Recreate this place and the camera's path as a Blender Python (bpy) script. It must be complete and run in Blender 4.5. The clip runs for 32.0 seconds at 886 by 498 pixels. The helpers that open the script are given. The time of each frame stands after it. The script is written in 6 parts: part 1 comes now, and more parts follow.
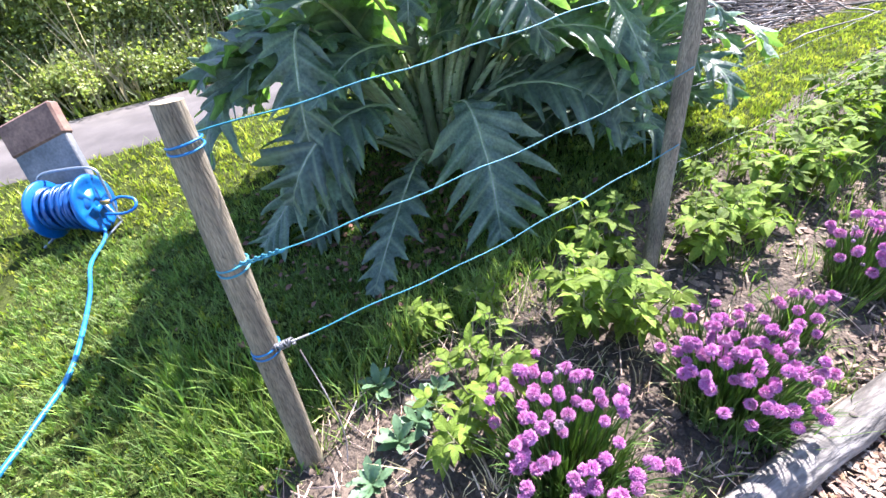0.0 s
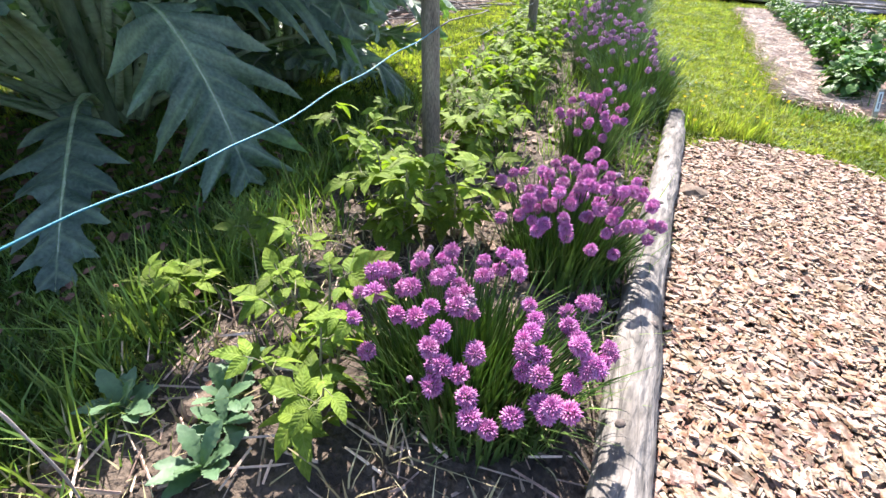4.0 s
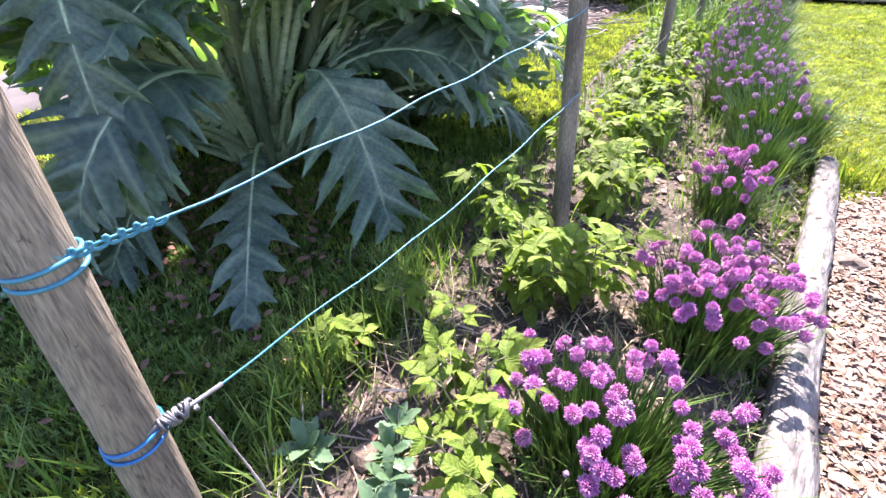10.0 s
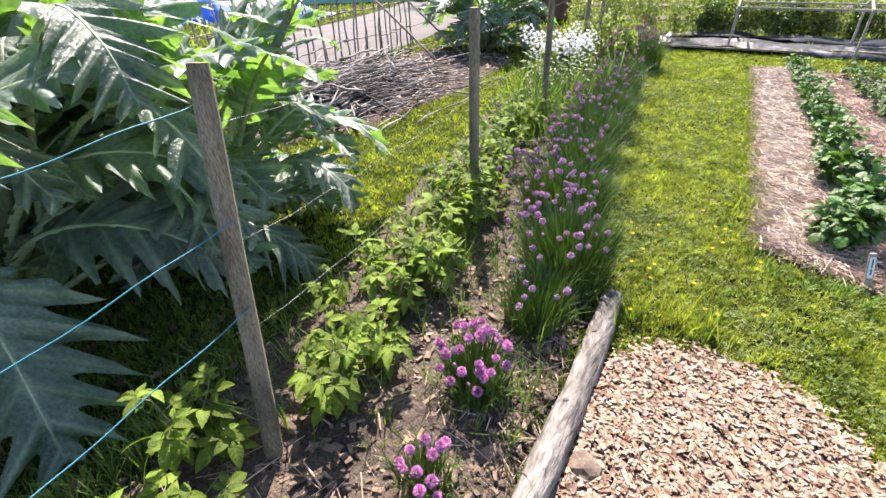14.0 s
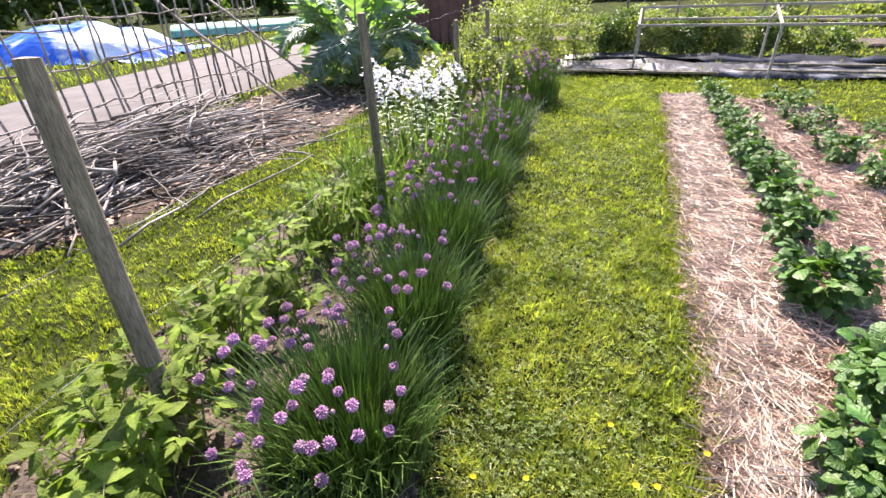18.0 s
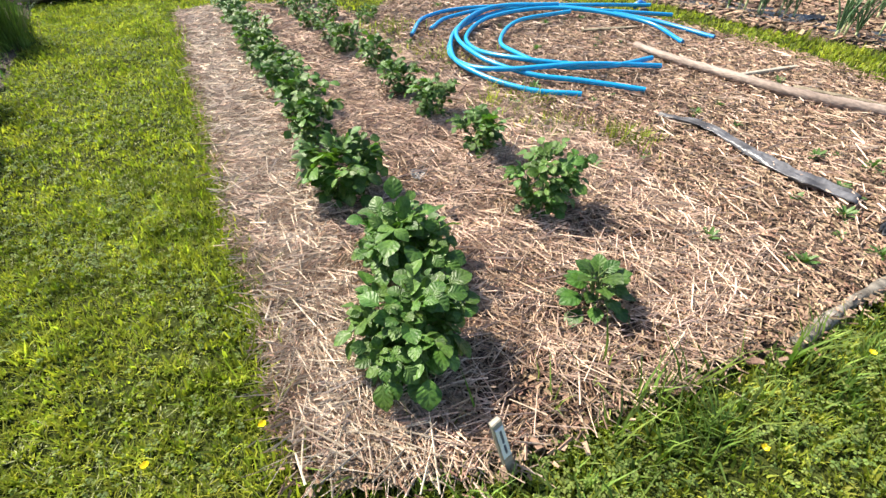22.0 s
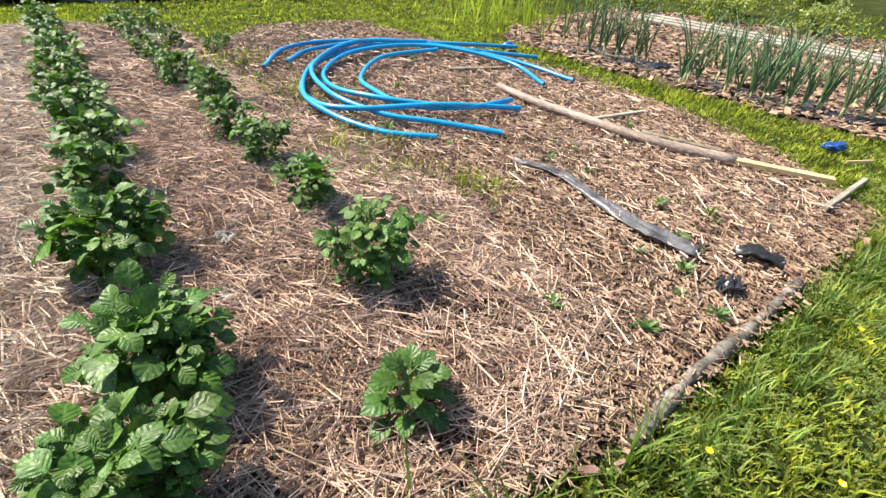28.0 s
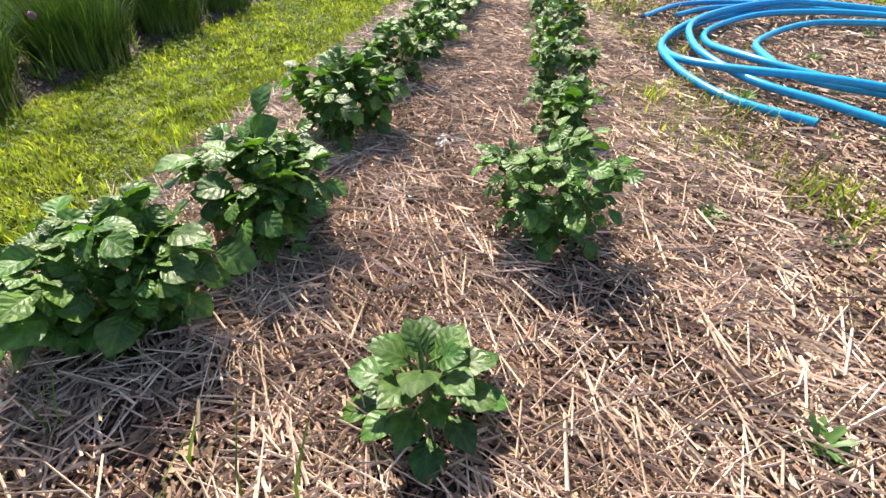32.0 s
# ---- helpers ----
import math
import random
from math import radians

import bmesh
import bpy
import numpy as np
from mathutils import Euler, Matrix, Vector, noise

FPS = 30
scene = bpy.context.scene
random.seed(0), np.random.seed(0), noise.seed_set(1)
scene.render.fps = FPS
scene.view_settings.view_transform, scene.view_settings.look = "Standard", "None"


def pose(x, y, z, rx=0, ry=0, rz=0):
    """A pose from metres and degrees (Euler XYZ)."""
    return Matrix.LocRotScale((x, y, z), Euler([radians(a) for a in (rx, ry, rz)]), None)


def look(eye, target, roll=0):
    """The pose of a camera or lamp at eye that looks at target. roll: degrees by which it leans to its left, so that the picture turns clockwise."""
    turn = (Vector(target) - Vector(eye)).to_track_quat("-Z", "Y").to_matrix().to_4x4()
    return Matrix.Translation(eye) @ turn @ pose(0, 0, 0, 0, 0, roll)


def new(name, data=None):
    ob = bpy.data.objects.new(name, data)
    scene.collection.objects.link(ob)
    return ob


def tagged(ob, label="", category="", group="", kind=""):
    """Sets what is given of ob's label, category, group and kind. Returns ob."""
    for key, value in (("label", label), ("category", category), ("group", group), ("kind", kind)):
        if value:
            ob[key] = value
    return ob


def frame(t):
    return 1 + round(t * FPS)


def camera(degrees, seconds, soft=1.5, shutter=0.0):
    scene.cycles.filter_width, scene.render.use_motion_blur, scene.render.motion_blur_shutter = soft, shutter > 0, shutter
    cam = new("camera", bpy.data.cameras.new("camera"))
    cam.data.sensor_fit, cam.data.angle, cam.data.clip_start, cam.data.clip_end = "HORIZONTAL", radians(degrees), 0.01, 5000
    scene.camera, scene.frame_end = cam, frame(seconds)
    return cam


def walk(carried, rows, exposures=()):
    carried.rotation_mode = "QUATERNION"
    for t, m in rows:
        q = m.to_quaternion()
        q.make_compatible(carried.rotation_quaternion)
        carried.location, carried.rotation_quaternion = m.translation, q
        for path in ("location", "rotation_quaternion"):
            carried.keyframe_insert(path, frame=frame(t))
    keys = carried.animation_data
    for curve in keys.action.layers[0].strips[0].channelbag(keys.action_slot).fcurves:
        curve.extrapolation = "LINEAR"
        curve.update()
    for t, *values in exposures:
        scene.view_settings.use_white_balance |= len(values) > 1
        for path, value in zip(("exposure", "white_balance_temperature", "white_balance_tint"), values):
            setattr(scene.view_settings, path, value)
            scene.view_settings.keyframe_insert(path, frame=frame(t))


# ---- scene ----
EXPOSURE = 1.7
cam = camera(87.18, 32.0)
# seconds, eye x y z, heading (clockwise from north), tilt down, lean
PATH = [
    (0, 0.148, 0.726, 1.553, -68.20, 35.82, -9.18),
    (0.5, 0.023, 0.650, 1.552, -67.66, 34.60, -9.16),
    (1, -0.152, 0.646, 1.511, -59.95, 34.57, -8.01),
    (1.5, -0.241, 0.570, 1.422, -48.59, 35.47, -5.96),
    (2, -0.260, 0.548, 1.287, -39.11, 37.05, -4.68),
    (2.5, -0.224, 0.570, 1.064, -33.05, 37.31, -2.16),
    (3, -0.217, 0.588, 0.983, -29.29, 36.60, -0.30),
    (3.5, -0.218, 0.570, 0.950, -25.92, 35.64, 1.37),
    (5.5, -0.231, 0.559, 1.029, -22.69, 31.61, 4.14),
    (6, -0.271, 0.542, 1.103, -25.36, 32.38, 3.73),
    (6.5, -0.318, 0.524, 1.158, -28.14, 32.93, 3.03),
    (7, -0.353, 0.514, 1.166, -29.92, 33.37, 2.76),
    (7.5, -0.358, 0.502, 1.176, -32.33, 33.50, 1.56),
    (8, -0.362, 0.499, 1.174, -34.69, 33.96, 0.47),
    (8.5, -0.373, 0.502, 1.166, -36.01, 34.39, -0.17),
    (9, -0.379, 0.507, 1.164, -36.94, 34.71, -0.63),
    (9.5, -0.380, 0.509, 1.164, -37.31, 34.69, -0.89),
    (10, -0.381, 0.512, 1.172, -37.32, 34.16, -1.17),
    (10.5, -0.375, 0.526, 1.237, -37.09, 33.13, -1.07),
    (11, -0.324, 0.529, 1.405, -36.83, 31.57, -1.18),
    (11.5, -0.210, 0.553, 1.595, -35.18, 30.61, -1.14),
    (12, -0.107, 0.611, 1.664, -31.78, 30.27, -0.04),
    (12.5, -0.059, 0.835, 1.635, -28.18, 29.92, -0.28),
    (13, 0.000, 1.060, 1.644, -27.84, 29.87, -0.72),
    (13.5, 0.065, 1.346, 1.616, -28.15, 31.06, -1.45),
    (14, 0.106, 1.606, 1.613, -30.62, 32.02, -1.53),
    (14.5, 0.064, 1.926, 1.627, -31.47, 32.57, -1.52),
    (15, 0.107, 2.206, 1.607, -29.97, 32.39, -2.25),
    (15.5, 0.240, 2.505, 1.638, -27.63, 32.45, -1.98),
    (17.5, 0.043, 3.496, 1.484, -29.72, 30.58, -4.69),
    (18, 0.116, 3.702, 1.474, -22.65, 29.89, -2.80),
    (18.5, 0.218, 3.917, 1.455, -12.21, 29.46, -1.50),
    (19, 0.308, 4.002, 1.414, -1.70, 29.87, -1.17),
    (19.5, 0.473, 4.028, 1.374, 6.14, 31.55, -1.20),
    (20, 0.597, 4.046, 1.360, 12.19, 33.43, -0.62),
    (20.5, 0.639, 4.061, 1.335, 17.81, 35.22, -0.20),
    (21, 0.648, 4.078, 1.317, 21.65, 37.05, -0.52),
    (21.5, 0.648, 4.066, 1.308, 24.00, 38.97, -0.79),
    (22, 0.660, 4.053, 1.295, 25.37, 39.45, -1.15),
    (22.5, 0.696, 4.037, 1.286, 26.96, 39.98, -1.12),
    (23, 0.707, 4.032, 1.291, 30.19, 39.81, 0.15),
    (23.5, 0.703, 4.083, 1.272, 31.45, 39.29, 0.59),
    (24, 0.699, 4.179, 1.160, 32.84, 39.22, 0.52),
    (24.5, 0.725, 4.248, 1.020, 33.62, 40.10, 0.74),
    (26.5, 0.931, 4.222, 0.991, 32.09, 38.35, 2.97),
    (27, 0.994, 4.161, 1.212, 33.94, 38.83, 3.08),
    (27.5, 1.033, 4.130, 1.268, 36.71, 37.02, 3.66),
    (28, 1.182, 4.191, 1.233, 38.74, 35.73, 4.66),
    (28.5, 1.286, 4.250, 1.207, 32.23, 35.29, 4.55),
    (29, 1.390, 4.264, 1.194, 23.01, 34.95, 3.94),
    (29.5, 1.491, 4.236, 1.207, 15.29, 35.34, 4.01),
    (30, 1.628, 4.303, 1.191, 10.97, 35.51, 4.22),
    (30.5, 1.706, 4.358, 1.197, 4.97, 35.99, 4.31),
    (31, 1.783, 4.357, 1.119, -2.86, 37.00, 3.32),
    (31.5, 1.814, 4.404, 0.964, -10.29, 37.38, 1.97),
    (32, 1.809, 4.406, 0.816, -12.61, 37.72, -0.16),
]


def aim(x, y, z, heading, tilt, lean):
    h, p = radians(heading), radians(tilt)
    way = Vector((math.sin(h) * math.cos(p), math.cos(h) * math.cos(p), -math.sin(p)))
    eye = Vector((x, y, z))
    return look(eye, eye + way, lean)


walk(cam, [(row[0], aim(*row[1:])) for row in PATH], [(t, EXPOSURE + e, k, tint) for t, e, k, tint in (
    (0, 0.75, 5700, 22), (1, 1.0, 5650, 24), (2, 0.45, 5850, 20), (3, 0.35, 6000, 18), (6, 0.4, 6100, 24), (7, 0.6, 6100, 28), (9, 0.8, 6050, 30), (11, 0.85, 5950, 32),
    (12, 0.55, 6200, 26), (13, 0.3, 6350, 22), (14, 0.15, 6400, 20), (15, 0.27, 6400, 22), (18, 0.2, 6450, 24), (19, 0.02, 6600, 20), (20, -0.24, 6750, 10), (24, -0.27, 6750, 9), (28, -0.36, 6750, 10), (32, -0.18, 6750, 12))])

# ---- world and sun ----
SHADOW = Vector((0.50, -0.866, 0)).normalized()
SUN_ELEVATION = radians(50)
world = bpy.data.worlds.new("sky")
scene.world = world
world.use_nodes = True
wn = world.node_tree.nodes
sky = wn.new("ShaderNodeTexSky")
sky.sky_type = "NISHITA"
sky.sun_disc = False
sky.sun_elevation = SUN_ELEVATION
sky.sun_rotation = math.atan2(-SHADOW.x, -SHADOW.y)
world.node_tree.links.new(sky.outputs[0], wn["Background"].inputs[0])
wn["Background"].inputs[1].default_value = 0.092
sun = new("sun", bpy.data.lights.new("sun", "SUN"))
sun.data.energy = 4.8
sun.data.angle = radians(0.53)
sun.data.color = (1.0, 0.93, 0.80)
sun.matrix_world = look(Vector((0, 0, 30)) - SHADOW * 30 / math.tan(SUN_ELEVATION), (0, 0, 0))


# ---- materials ----
def noise_mix(nt, scale, low, high, coord, detail=4.0, lo=0.35, hi=0.65):
    n = nt.nodes.new("ShaderNodeTexNoise")
    n.inputs["Scale"].default_value = scale
    n.inputs["Detail"].default_value = detail
    nt.links.new(coord, n.inputs["Vector"])
    r = nt.nodes.new("ShaderNodeValToRGB")
    r.color_ramp.elements[0].position, r.color_ramp.elements[1].position = lo, hi
    r.color_ramp.elements[0].color, r.color_ramp.elements[1].color = (*low, 1), (*high, 1)
    nt.links.new(n.outputs["Fac"], r.inputs[0])
    return r.outputs[0], n.outputs["Fac"]


def mul(nt, a, b, fac=1.0, mode="MULTIPLY"):
    m = nt.nodes.new("ShaderNodeMix")
    m.data_type, m.blend_type = "RGBA", mode
    m.inputs["Factor"].default_value = fac
    nt.links.new(a, m.inputs["A"])
    nt.links.new(b, m.inputs["B"])
    return m.outputs["Result"]


def material(name, low, high, scale=20.0, rough=0.7, fine=150.0, fine_amount=0.5, bump=0.3, bump_scale=None, vary=0.0,
             per="island", thin=0.0, thin_colour=None, metal=0.0, stretch=(1, 1, 1), spec=0.5, bump_depth=0.004, hue=0.0, crack=0.0, veins=0.0, vein_depth=0.004, vein_tint=0.45, edge=(0.35, 0.65)):
    """Two scales of colour noise, bump, a random shade per island or object, and light let through thin leaves."""
    m = bpy.data.materials.new(name)
    m.use_nodes = True
    nt = m.node_tree
    b = nt.nodes["Principled BSDF"]
    tc = nt.nodes.new("ShaderNodeTexCoord")
    mp = nt.nodes.new("ShaderNodeMapping")
    mp.inputs["Scale"].default_value = stretch
    nt.links.new(tc.outputs["Object"], mp.inputs["Vector"])
    co = mp.outputs[0]
    col, _ = noise_mix(nt, scale, low, high, co, 4.0, *edge)
    g = 1 - fine_amount
    f, fv = noise_mix(nt, fine, (g, g, g), (1, 1, 1), co, 3.0)
    col = mul(nt, col, f)
    if crack:
        cn = nt.nodes.new("ShaderNodeTexNoise")
        cn.inputs["Scale"].default_value = crack
        cn.inputs["Detail"].default_value = 2.0
        cm = nt.nodes.new("ShaderNodeMapping")
        cm.inputs["Scale"].default_value = [s ** 1.7 for s in stretch]
        nt.links.new(tc.outputs["Object"], cm.inputs["Vector"])
        nt.links.new(cm.outputs[0], cn.inputs["Vector"])
        cr = nt.nodes.new("ShaderNodeValToRGB")
        for place, tone in ((0.493, 1.0), (0.5, 0.4), (0.507, 1.0)):
            e = cr.color_ramp.elements.new(place)
            e.color = (tone, tone, tone, 1)
        cr.color_ramp.elements[0].color = (1, 1, 1, 1)
        nt.links.new(cn.outputs["Fac"], cr.inputs[0])
        col = mul(nt, col, cr.outputs[0])
    if vary or hue:
        if per == "island":
            src = nt.nodes.new("ShaderNodeNewGeometry").outputs["Random Per Island"]
        else:
            src = nt.nodes.new("ShaderNodeObjectInfo").outputs["Random"]
        hs = nt.nodes.new("ShaderNodeHueSaturation")
        mr = nt.nodes.new("ShaderNodeMapRange")
        mr.inputs["To Min"].default_value, mr.inputs["To Max"].default_value = 1 - vary, 1 + vary
        nt.links.new(src, mr.inputs["Value"])
        nt.links.new(mr.outputs[0], hs.inputs["Value"])
        if hue:
            wh = nt.nodes.new("ShaderNodeTexWhiteNoise")
            wh.noise_dimensions = "1D"
            nt.links.new(src, wh.inputs["W"])
            mh = nt.nodes.new("ShaderNodeMapRange")
            mh.inputs["To Min"].default_value, mh.inputs["To Max"].default_value = 0.5 - hue, 0.5 + hue
            nt.links.new(wh.outputs["Value"], mh.inputs["Value"])
            nt.links.new(mh.outputs[0], hs.inputs["Hue"])
        nt.links.new(col, hs.inputs["Color"])
        col = hs.outputs[0]
    ridge = None
    if veins:
        def calc(op, x, y=None):
            nd = nt.nodes.new("ShaderNodeMath")
            nd.operation = op
            for slot, val in ((0, x), (1, y)):
                if val is None:
                    continue
                if isinstance(val, (int, float)):
                    nd.inputs[slot].default_value = val
                else:
                    nt.links.new(val, nd.inputs[slot])
            return nd.outputs[0]
        at = nt.nodes.new("ShaderNodeAttribute")
        at.attribute_name = "leaf"
        sp = nt.nodes.new("ShaderNodeSeparateXYZ")
        nt.links.new(at.outputs["Vector"], sp.inputs[0])
        off = calc("ABSOLUTE", sp.outputs[0])
        wave = calc("PINGPONG", calc("SUBTRACT", calc("MULTIPLY", sp.outputs[1], veins), calc("MULTIPLY", off, 1.5)), 0.5)
        side = calc("MAXIMUM", calc("SUBTRACT", 1.0, calc("MULTIPLY", wave, 8.0)), 0.0)
        rib = calc("MAXIMUM", calc("SUBTRACT", 1.0, calc("MULTIPLY", off, 9.0)), 0.0)
        line = calc("MULTIPLY", calc("MAXIMUM", calc("MULTIPLY", side, 0.75), rib), sp.outputs[2])
        ridge = calc("MULTIPLY", calc("MINIMUM", calc("MULTIPLY", wave, 2.0), calc("MULTIPLY", off, 3.0)), sp.outputs[2])
        tint = nt.nodes.new("ShaderNodeMix")
        tint.data_type, tint.blend_type = "RGBA", "SCREEN"
        tint.inputs["B"].default_value = (vein_tint * 0.55, vein_tint * 0.62, vein_tint * 0.36, 1)
        nt.links.new(calc("MULTIPLY", line, 0.6), tint.inputs["Factor"])
        nt.links.new(col, tint.inputs["A"])
        col = tint.outputs["Result"]
    nt.links.new(col, b.inputs["Base Color"])
    b.inputs["Roughness"].default_value = rough
    b.inputs["Metallic"].default_value = metal
    b.inputs["Specular IOR Level"].default_value = spec
    if bump:
        bn = nt.nodes.new("ShaderNodeTexNoise")
        bn.inputs["Scale"].default_value = bump_scale or fine
        bn.inputs["Detail"].default_value = 5
        nt.links.new(co, bn.inputs["Vector"])
        bp = nt.nodes.new("ShaderNodeBump")
        bp.inputs["Strength"].default_value = bump
        bp.inputs["Distance"].default_value = bump_depth
        nt.links.new(bn.outputs["Fac"], bp.inputs["Height"])
        if ridge is not None:
            quilt = nt.nodes.new("ShaderNodeBump")
            quilt.inputs["Strength"].default_value = 1.0
            quilt.inputs["Distance"].default_value = vein_depth
            nt.links.new(ridge, quilt.inputs["Height"])
            nt.links.new(quilt.outputs[0], bp.inputs["Normal"])
        nt.links.new(bp.outputs[0], b.inputs["Normal"])
    if thin:
        tr = nt.nodes.new("ShaderNodeBsdfTranslucent")
        hs2 = nt.nodes.new("ShaderNodeMix")
        hs2.data_type, hs2.blend_type = "RGBA", "MULTIPLY"
        hs2.inputs["Factor"].default_value = 1.0
        hs2.inputs["B"].default_value = (*(thin_colour or (1, 1, 1)), 1)
        nt.links.new(col, hs2.inputs["A"])
        nt.links.new(hs2.outputs["Result"], tr.inputs["Color"])
        mx = nt.nodes.new("ShaderNodeMixShader")
        mx.inputs[0].default_value = thin
        nt.links.new(b.outputs[0], mx.inputs[1])
        nt.links.new(tr.outputs[0], mx.inputs[2])
        nt.links.new(mx.outputs[0], nt.nodes["Material Output"].inputs[0])
    return m


# very dark green: shade deep between the blades is put into this colour
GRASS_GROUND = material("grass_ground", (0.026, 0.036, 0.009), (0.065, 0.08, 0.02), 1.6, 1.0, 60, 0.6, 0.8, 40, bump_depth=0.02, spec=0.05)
GRASS = material("grass_blades", (0.175, 0.232, 0.025), (0.45, 0.495, 0.08), 4.0, 0.5, 11, 0.5, 0, vary=0.4, thin=0.42, thin_colour=(1.25, 1.38, 0.65), hue=0.025, spec=0.25)
GRASS_DARK = material("rough_grass_blades", (0.135, 0.21, 0.03), (0.30, 0.375, 0.065), 1.3, 0.5, 40, 0.15, 0, vary=0.4, thin=0.5, thin_colour=(1.2, 1.3, 0.6), hue=0.02, spec=0.4)
# darker, cooler copy of the lawn blades; its colour holds some of the cardoon's shade
GRASS_COOL = material("cool_grass_blades", (0.10, 0.18, 0.032), (0.27, 0.37, 0.085), 4.0, 0.5, 11, 0.5, 0, vary=0.4, thin=0.3, thin_colour=(1.2, 1.4, 0.6), hue=0.02, spec=0.3)
CLIPPING = material("cut_grass_clippings", (0.29, 0.32, 0.115), (0.43, 0.45, 0.22), 3, 0.6, 40, 0.2, 0, vary=0.35, thin=0.25)
HAY = material("dry_grass_blades", (0.32, 0.27, 0.13), (0.46, 0.40, 0.22), 3, 0.7, 40, 0.2, 0, vary=0.35)
SOIL = material("dry_soil", (0.055, 0.04, 0.029), (0.14, 0.104, 0.075), 6, 0.95, 70, 0.5, 1.0, 45, bump_depth=0.025)
CRUMB = material("soil_crumbs", (0.08, 0.058, 0.04), (0.17, 0.127, 0.092), 15, 0.95, 200, 0.4, 0.6, vary=0.4)
# brown soil, deepened in colour to stand for shade between straws and chips
MULCH = material("mulch_ground", (0.042, 0.026, 0.017), (0.12, 0.078, 0.05), 9, 0.95, 90, 0.55, 1.0, 60, bump_depth=0.02)
CHIP = material("wood_chips", (0.17, 0.083, 0.04), (0.47, 0.365, 0.27), 42, 0.85, 160, 0.35, 0.5, 220, vary=0.42, hue=0.02)
CHIP_OLD = material("old_wood_chips", (0.20, 0.117, 0.074), (0.435, 0.297, 0.205), 9, 0.8, 160, 0.4, 0.5, 220, vary=0.5, hue=0.02)
STRAW = material("straw_stalks", (0.39, 0.268, 0.195), (0.715, 0.535, 0.42), 8, 0.65, 120, 0.35, 0.3, vary=0.55, hue=0.012)
STRAW_PALE = material("bleached_straw_stalks", (0.50, 0.395, 0.30), (0.80, 0.68, 0.555), 8, 0.6, 120, 0.35, 0.3, vary=0.5, hue=0.012)
BARK_PALE = material("weathered_log_wood", (0.115, 0.10, 0.084), (0.30, 0.272, 0.238), 13, 0.88, 50, 0.6, 1.0, 40, stretch=(1, 0.25, 1), bump_depth=0.02, crack=16)
POST = material("weathered_post_wood", (0.16, 0.13, 0.086), (0.335, 0.28, 0.19), 16, 0.88, 240, 0.5, 0.9, 160, stretch=(1, 1, 0.10), bump_depth=0.006, crack=46)
POST_END = material("post_end_grain", (0.36, 0.28, 0.16), (0.52, 0.42, 0.26), 30, 0.85, 150, 0.4, 0.5)
WIRE = material("turquoise_wire", (0.006, 0.165, 0.225), (0.06, 0.25, 0.325), 1.6, 0.52, 200, 0.2, 0.1)
WIRE_BLUE = material("blue_wire_wrap", (0.015, 0.13, 0.33), (0.03, 0.2, 0.42), 30, 0.35, 200, 0.2, 0.1)
WIRE_GREY = material("galvanised_wire", (0.12, 0.12, 0.125), (0.24, 0.245, 0.25), 30, 0.55, 200, 0.2, 0.1, metal=0.5)
CARDOON = material("cardoon_leaf", (0.102, 0.152, 0.12), (0.205, 0.265, 0.21), 9, 0.42, 70, 0.35, 1.0, 55, vary=0.25, per="object", thin=0.4, thin_colour=(1.4, 2.1, 0.3), bump_depth=0.008, veins=6, vein_depth=0.006, vein_tint=0.42, spec=0.42)
CARDOON_RIB = material("cardoon_midrib", (0.28, 0.36, 0.19), (0.47, 0.54, 0.34), 12, 0.5, 80, 0.3, 0.4, stretch=(1, 0.1, 1))
CARDOON_STEM = material("cardoon_stem", (0.10, 0.14, 0.075), (0.19, 0.24, 0.14), 9, 0.55, 60, 0.35, 0.5, stretch=(1, 1, 0.15))
DEAD_LEAF = material("dead_leaf_litter", (0.10, 0.045, 0.03), (0.24, 0.12, 0.075), 12, 0.9, 90, 0.4, 0.6, vary=0.3)
POTATO = material("potato_leaf", (0.036, 0.098, 0.015), (0.10, 0.20, 0.036), 14, 0.45, 60, 0.3, 0.45, 35, vary=0.35, per="object", thin=0.22, thin_colour=(1.3, 1.6, 0.5), bump_depth=0.006, spec=0.36, hue=0.015, veins=5, vein_depth=0.0012, vein_tint=0.08)
POTATO_STEM = material("potato_stem", (0.09, 0.15, 0.04), (0.15, 0.22, 0.07), 20, 0.5, 100, 0.3, 0.2)
RASP = material("raspberry_leaf", (0.085, 0.155, 0.018), (0.225, 0.30, 0.042), 10, 0.62, 60, 0.25, 0.7, 70, vary=0.45, per="object", thin=0.36, thin_colour=(1.5, 1.6, 0.5), bump_depth=0.004, spec=0.15, veins=7, vein_depth=0.001, vein_tint=0.12)
RASP_STEM = material("raspberry_cane", (0.16, 0.17, 0.07), (0.26, 0.24, 0.12), 20, 0.6, 90, 0.3, 0.2)
CHIVE = material("chive_leaf", (0.04, 0.09, 0.02), (0.12, 0.195, 0.042), 6, 0.4, 60, 0.2, 0, vary=0.45, thin=0.12, thin_colour=(1.2, 1.4, 0.6))
CHIVE_FLOWER = material("chive_flower", (0.55, 0.17, 0.43), (0.74, 0.36, 0.62), 60, 0.6, 300, 0.3, 0, vary=0.18, per="object", thin=0.25, thin_colour=(1.2, 1, 1.2), hue=0.012)
CHIVE_PALE = material("pale_chive_flower", (0.41, 0.18, 0.36), (0.59, 0.34, 0.52), 60, 0.6, 300, 0.3, 0, vary=0.2, per="object", thin=0.2, hue=0.015)
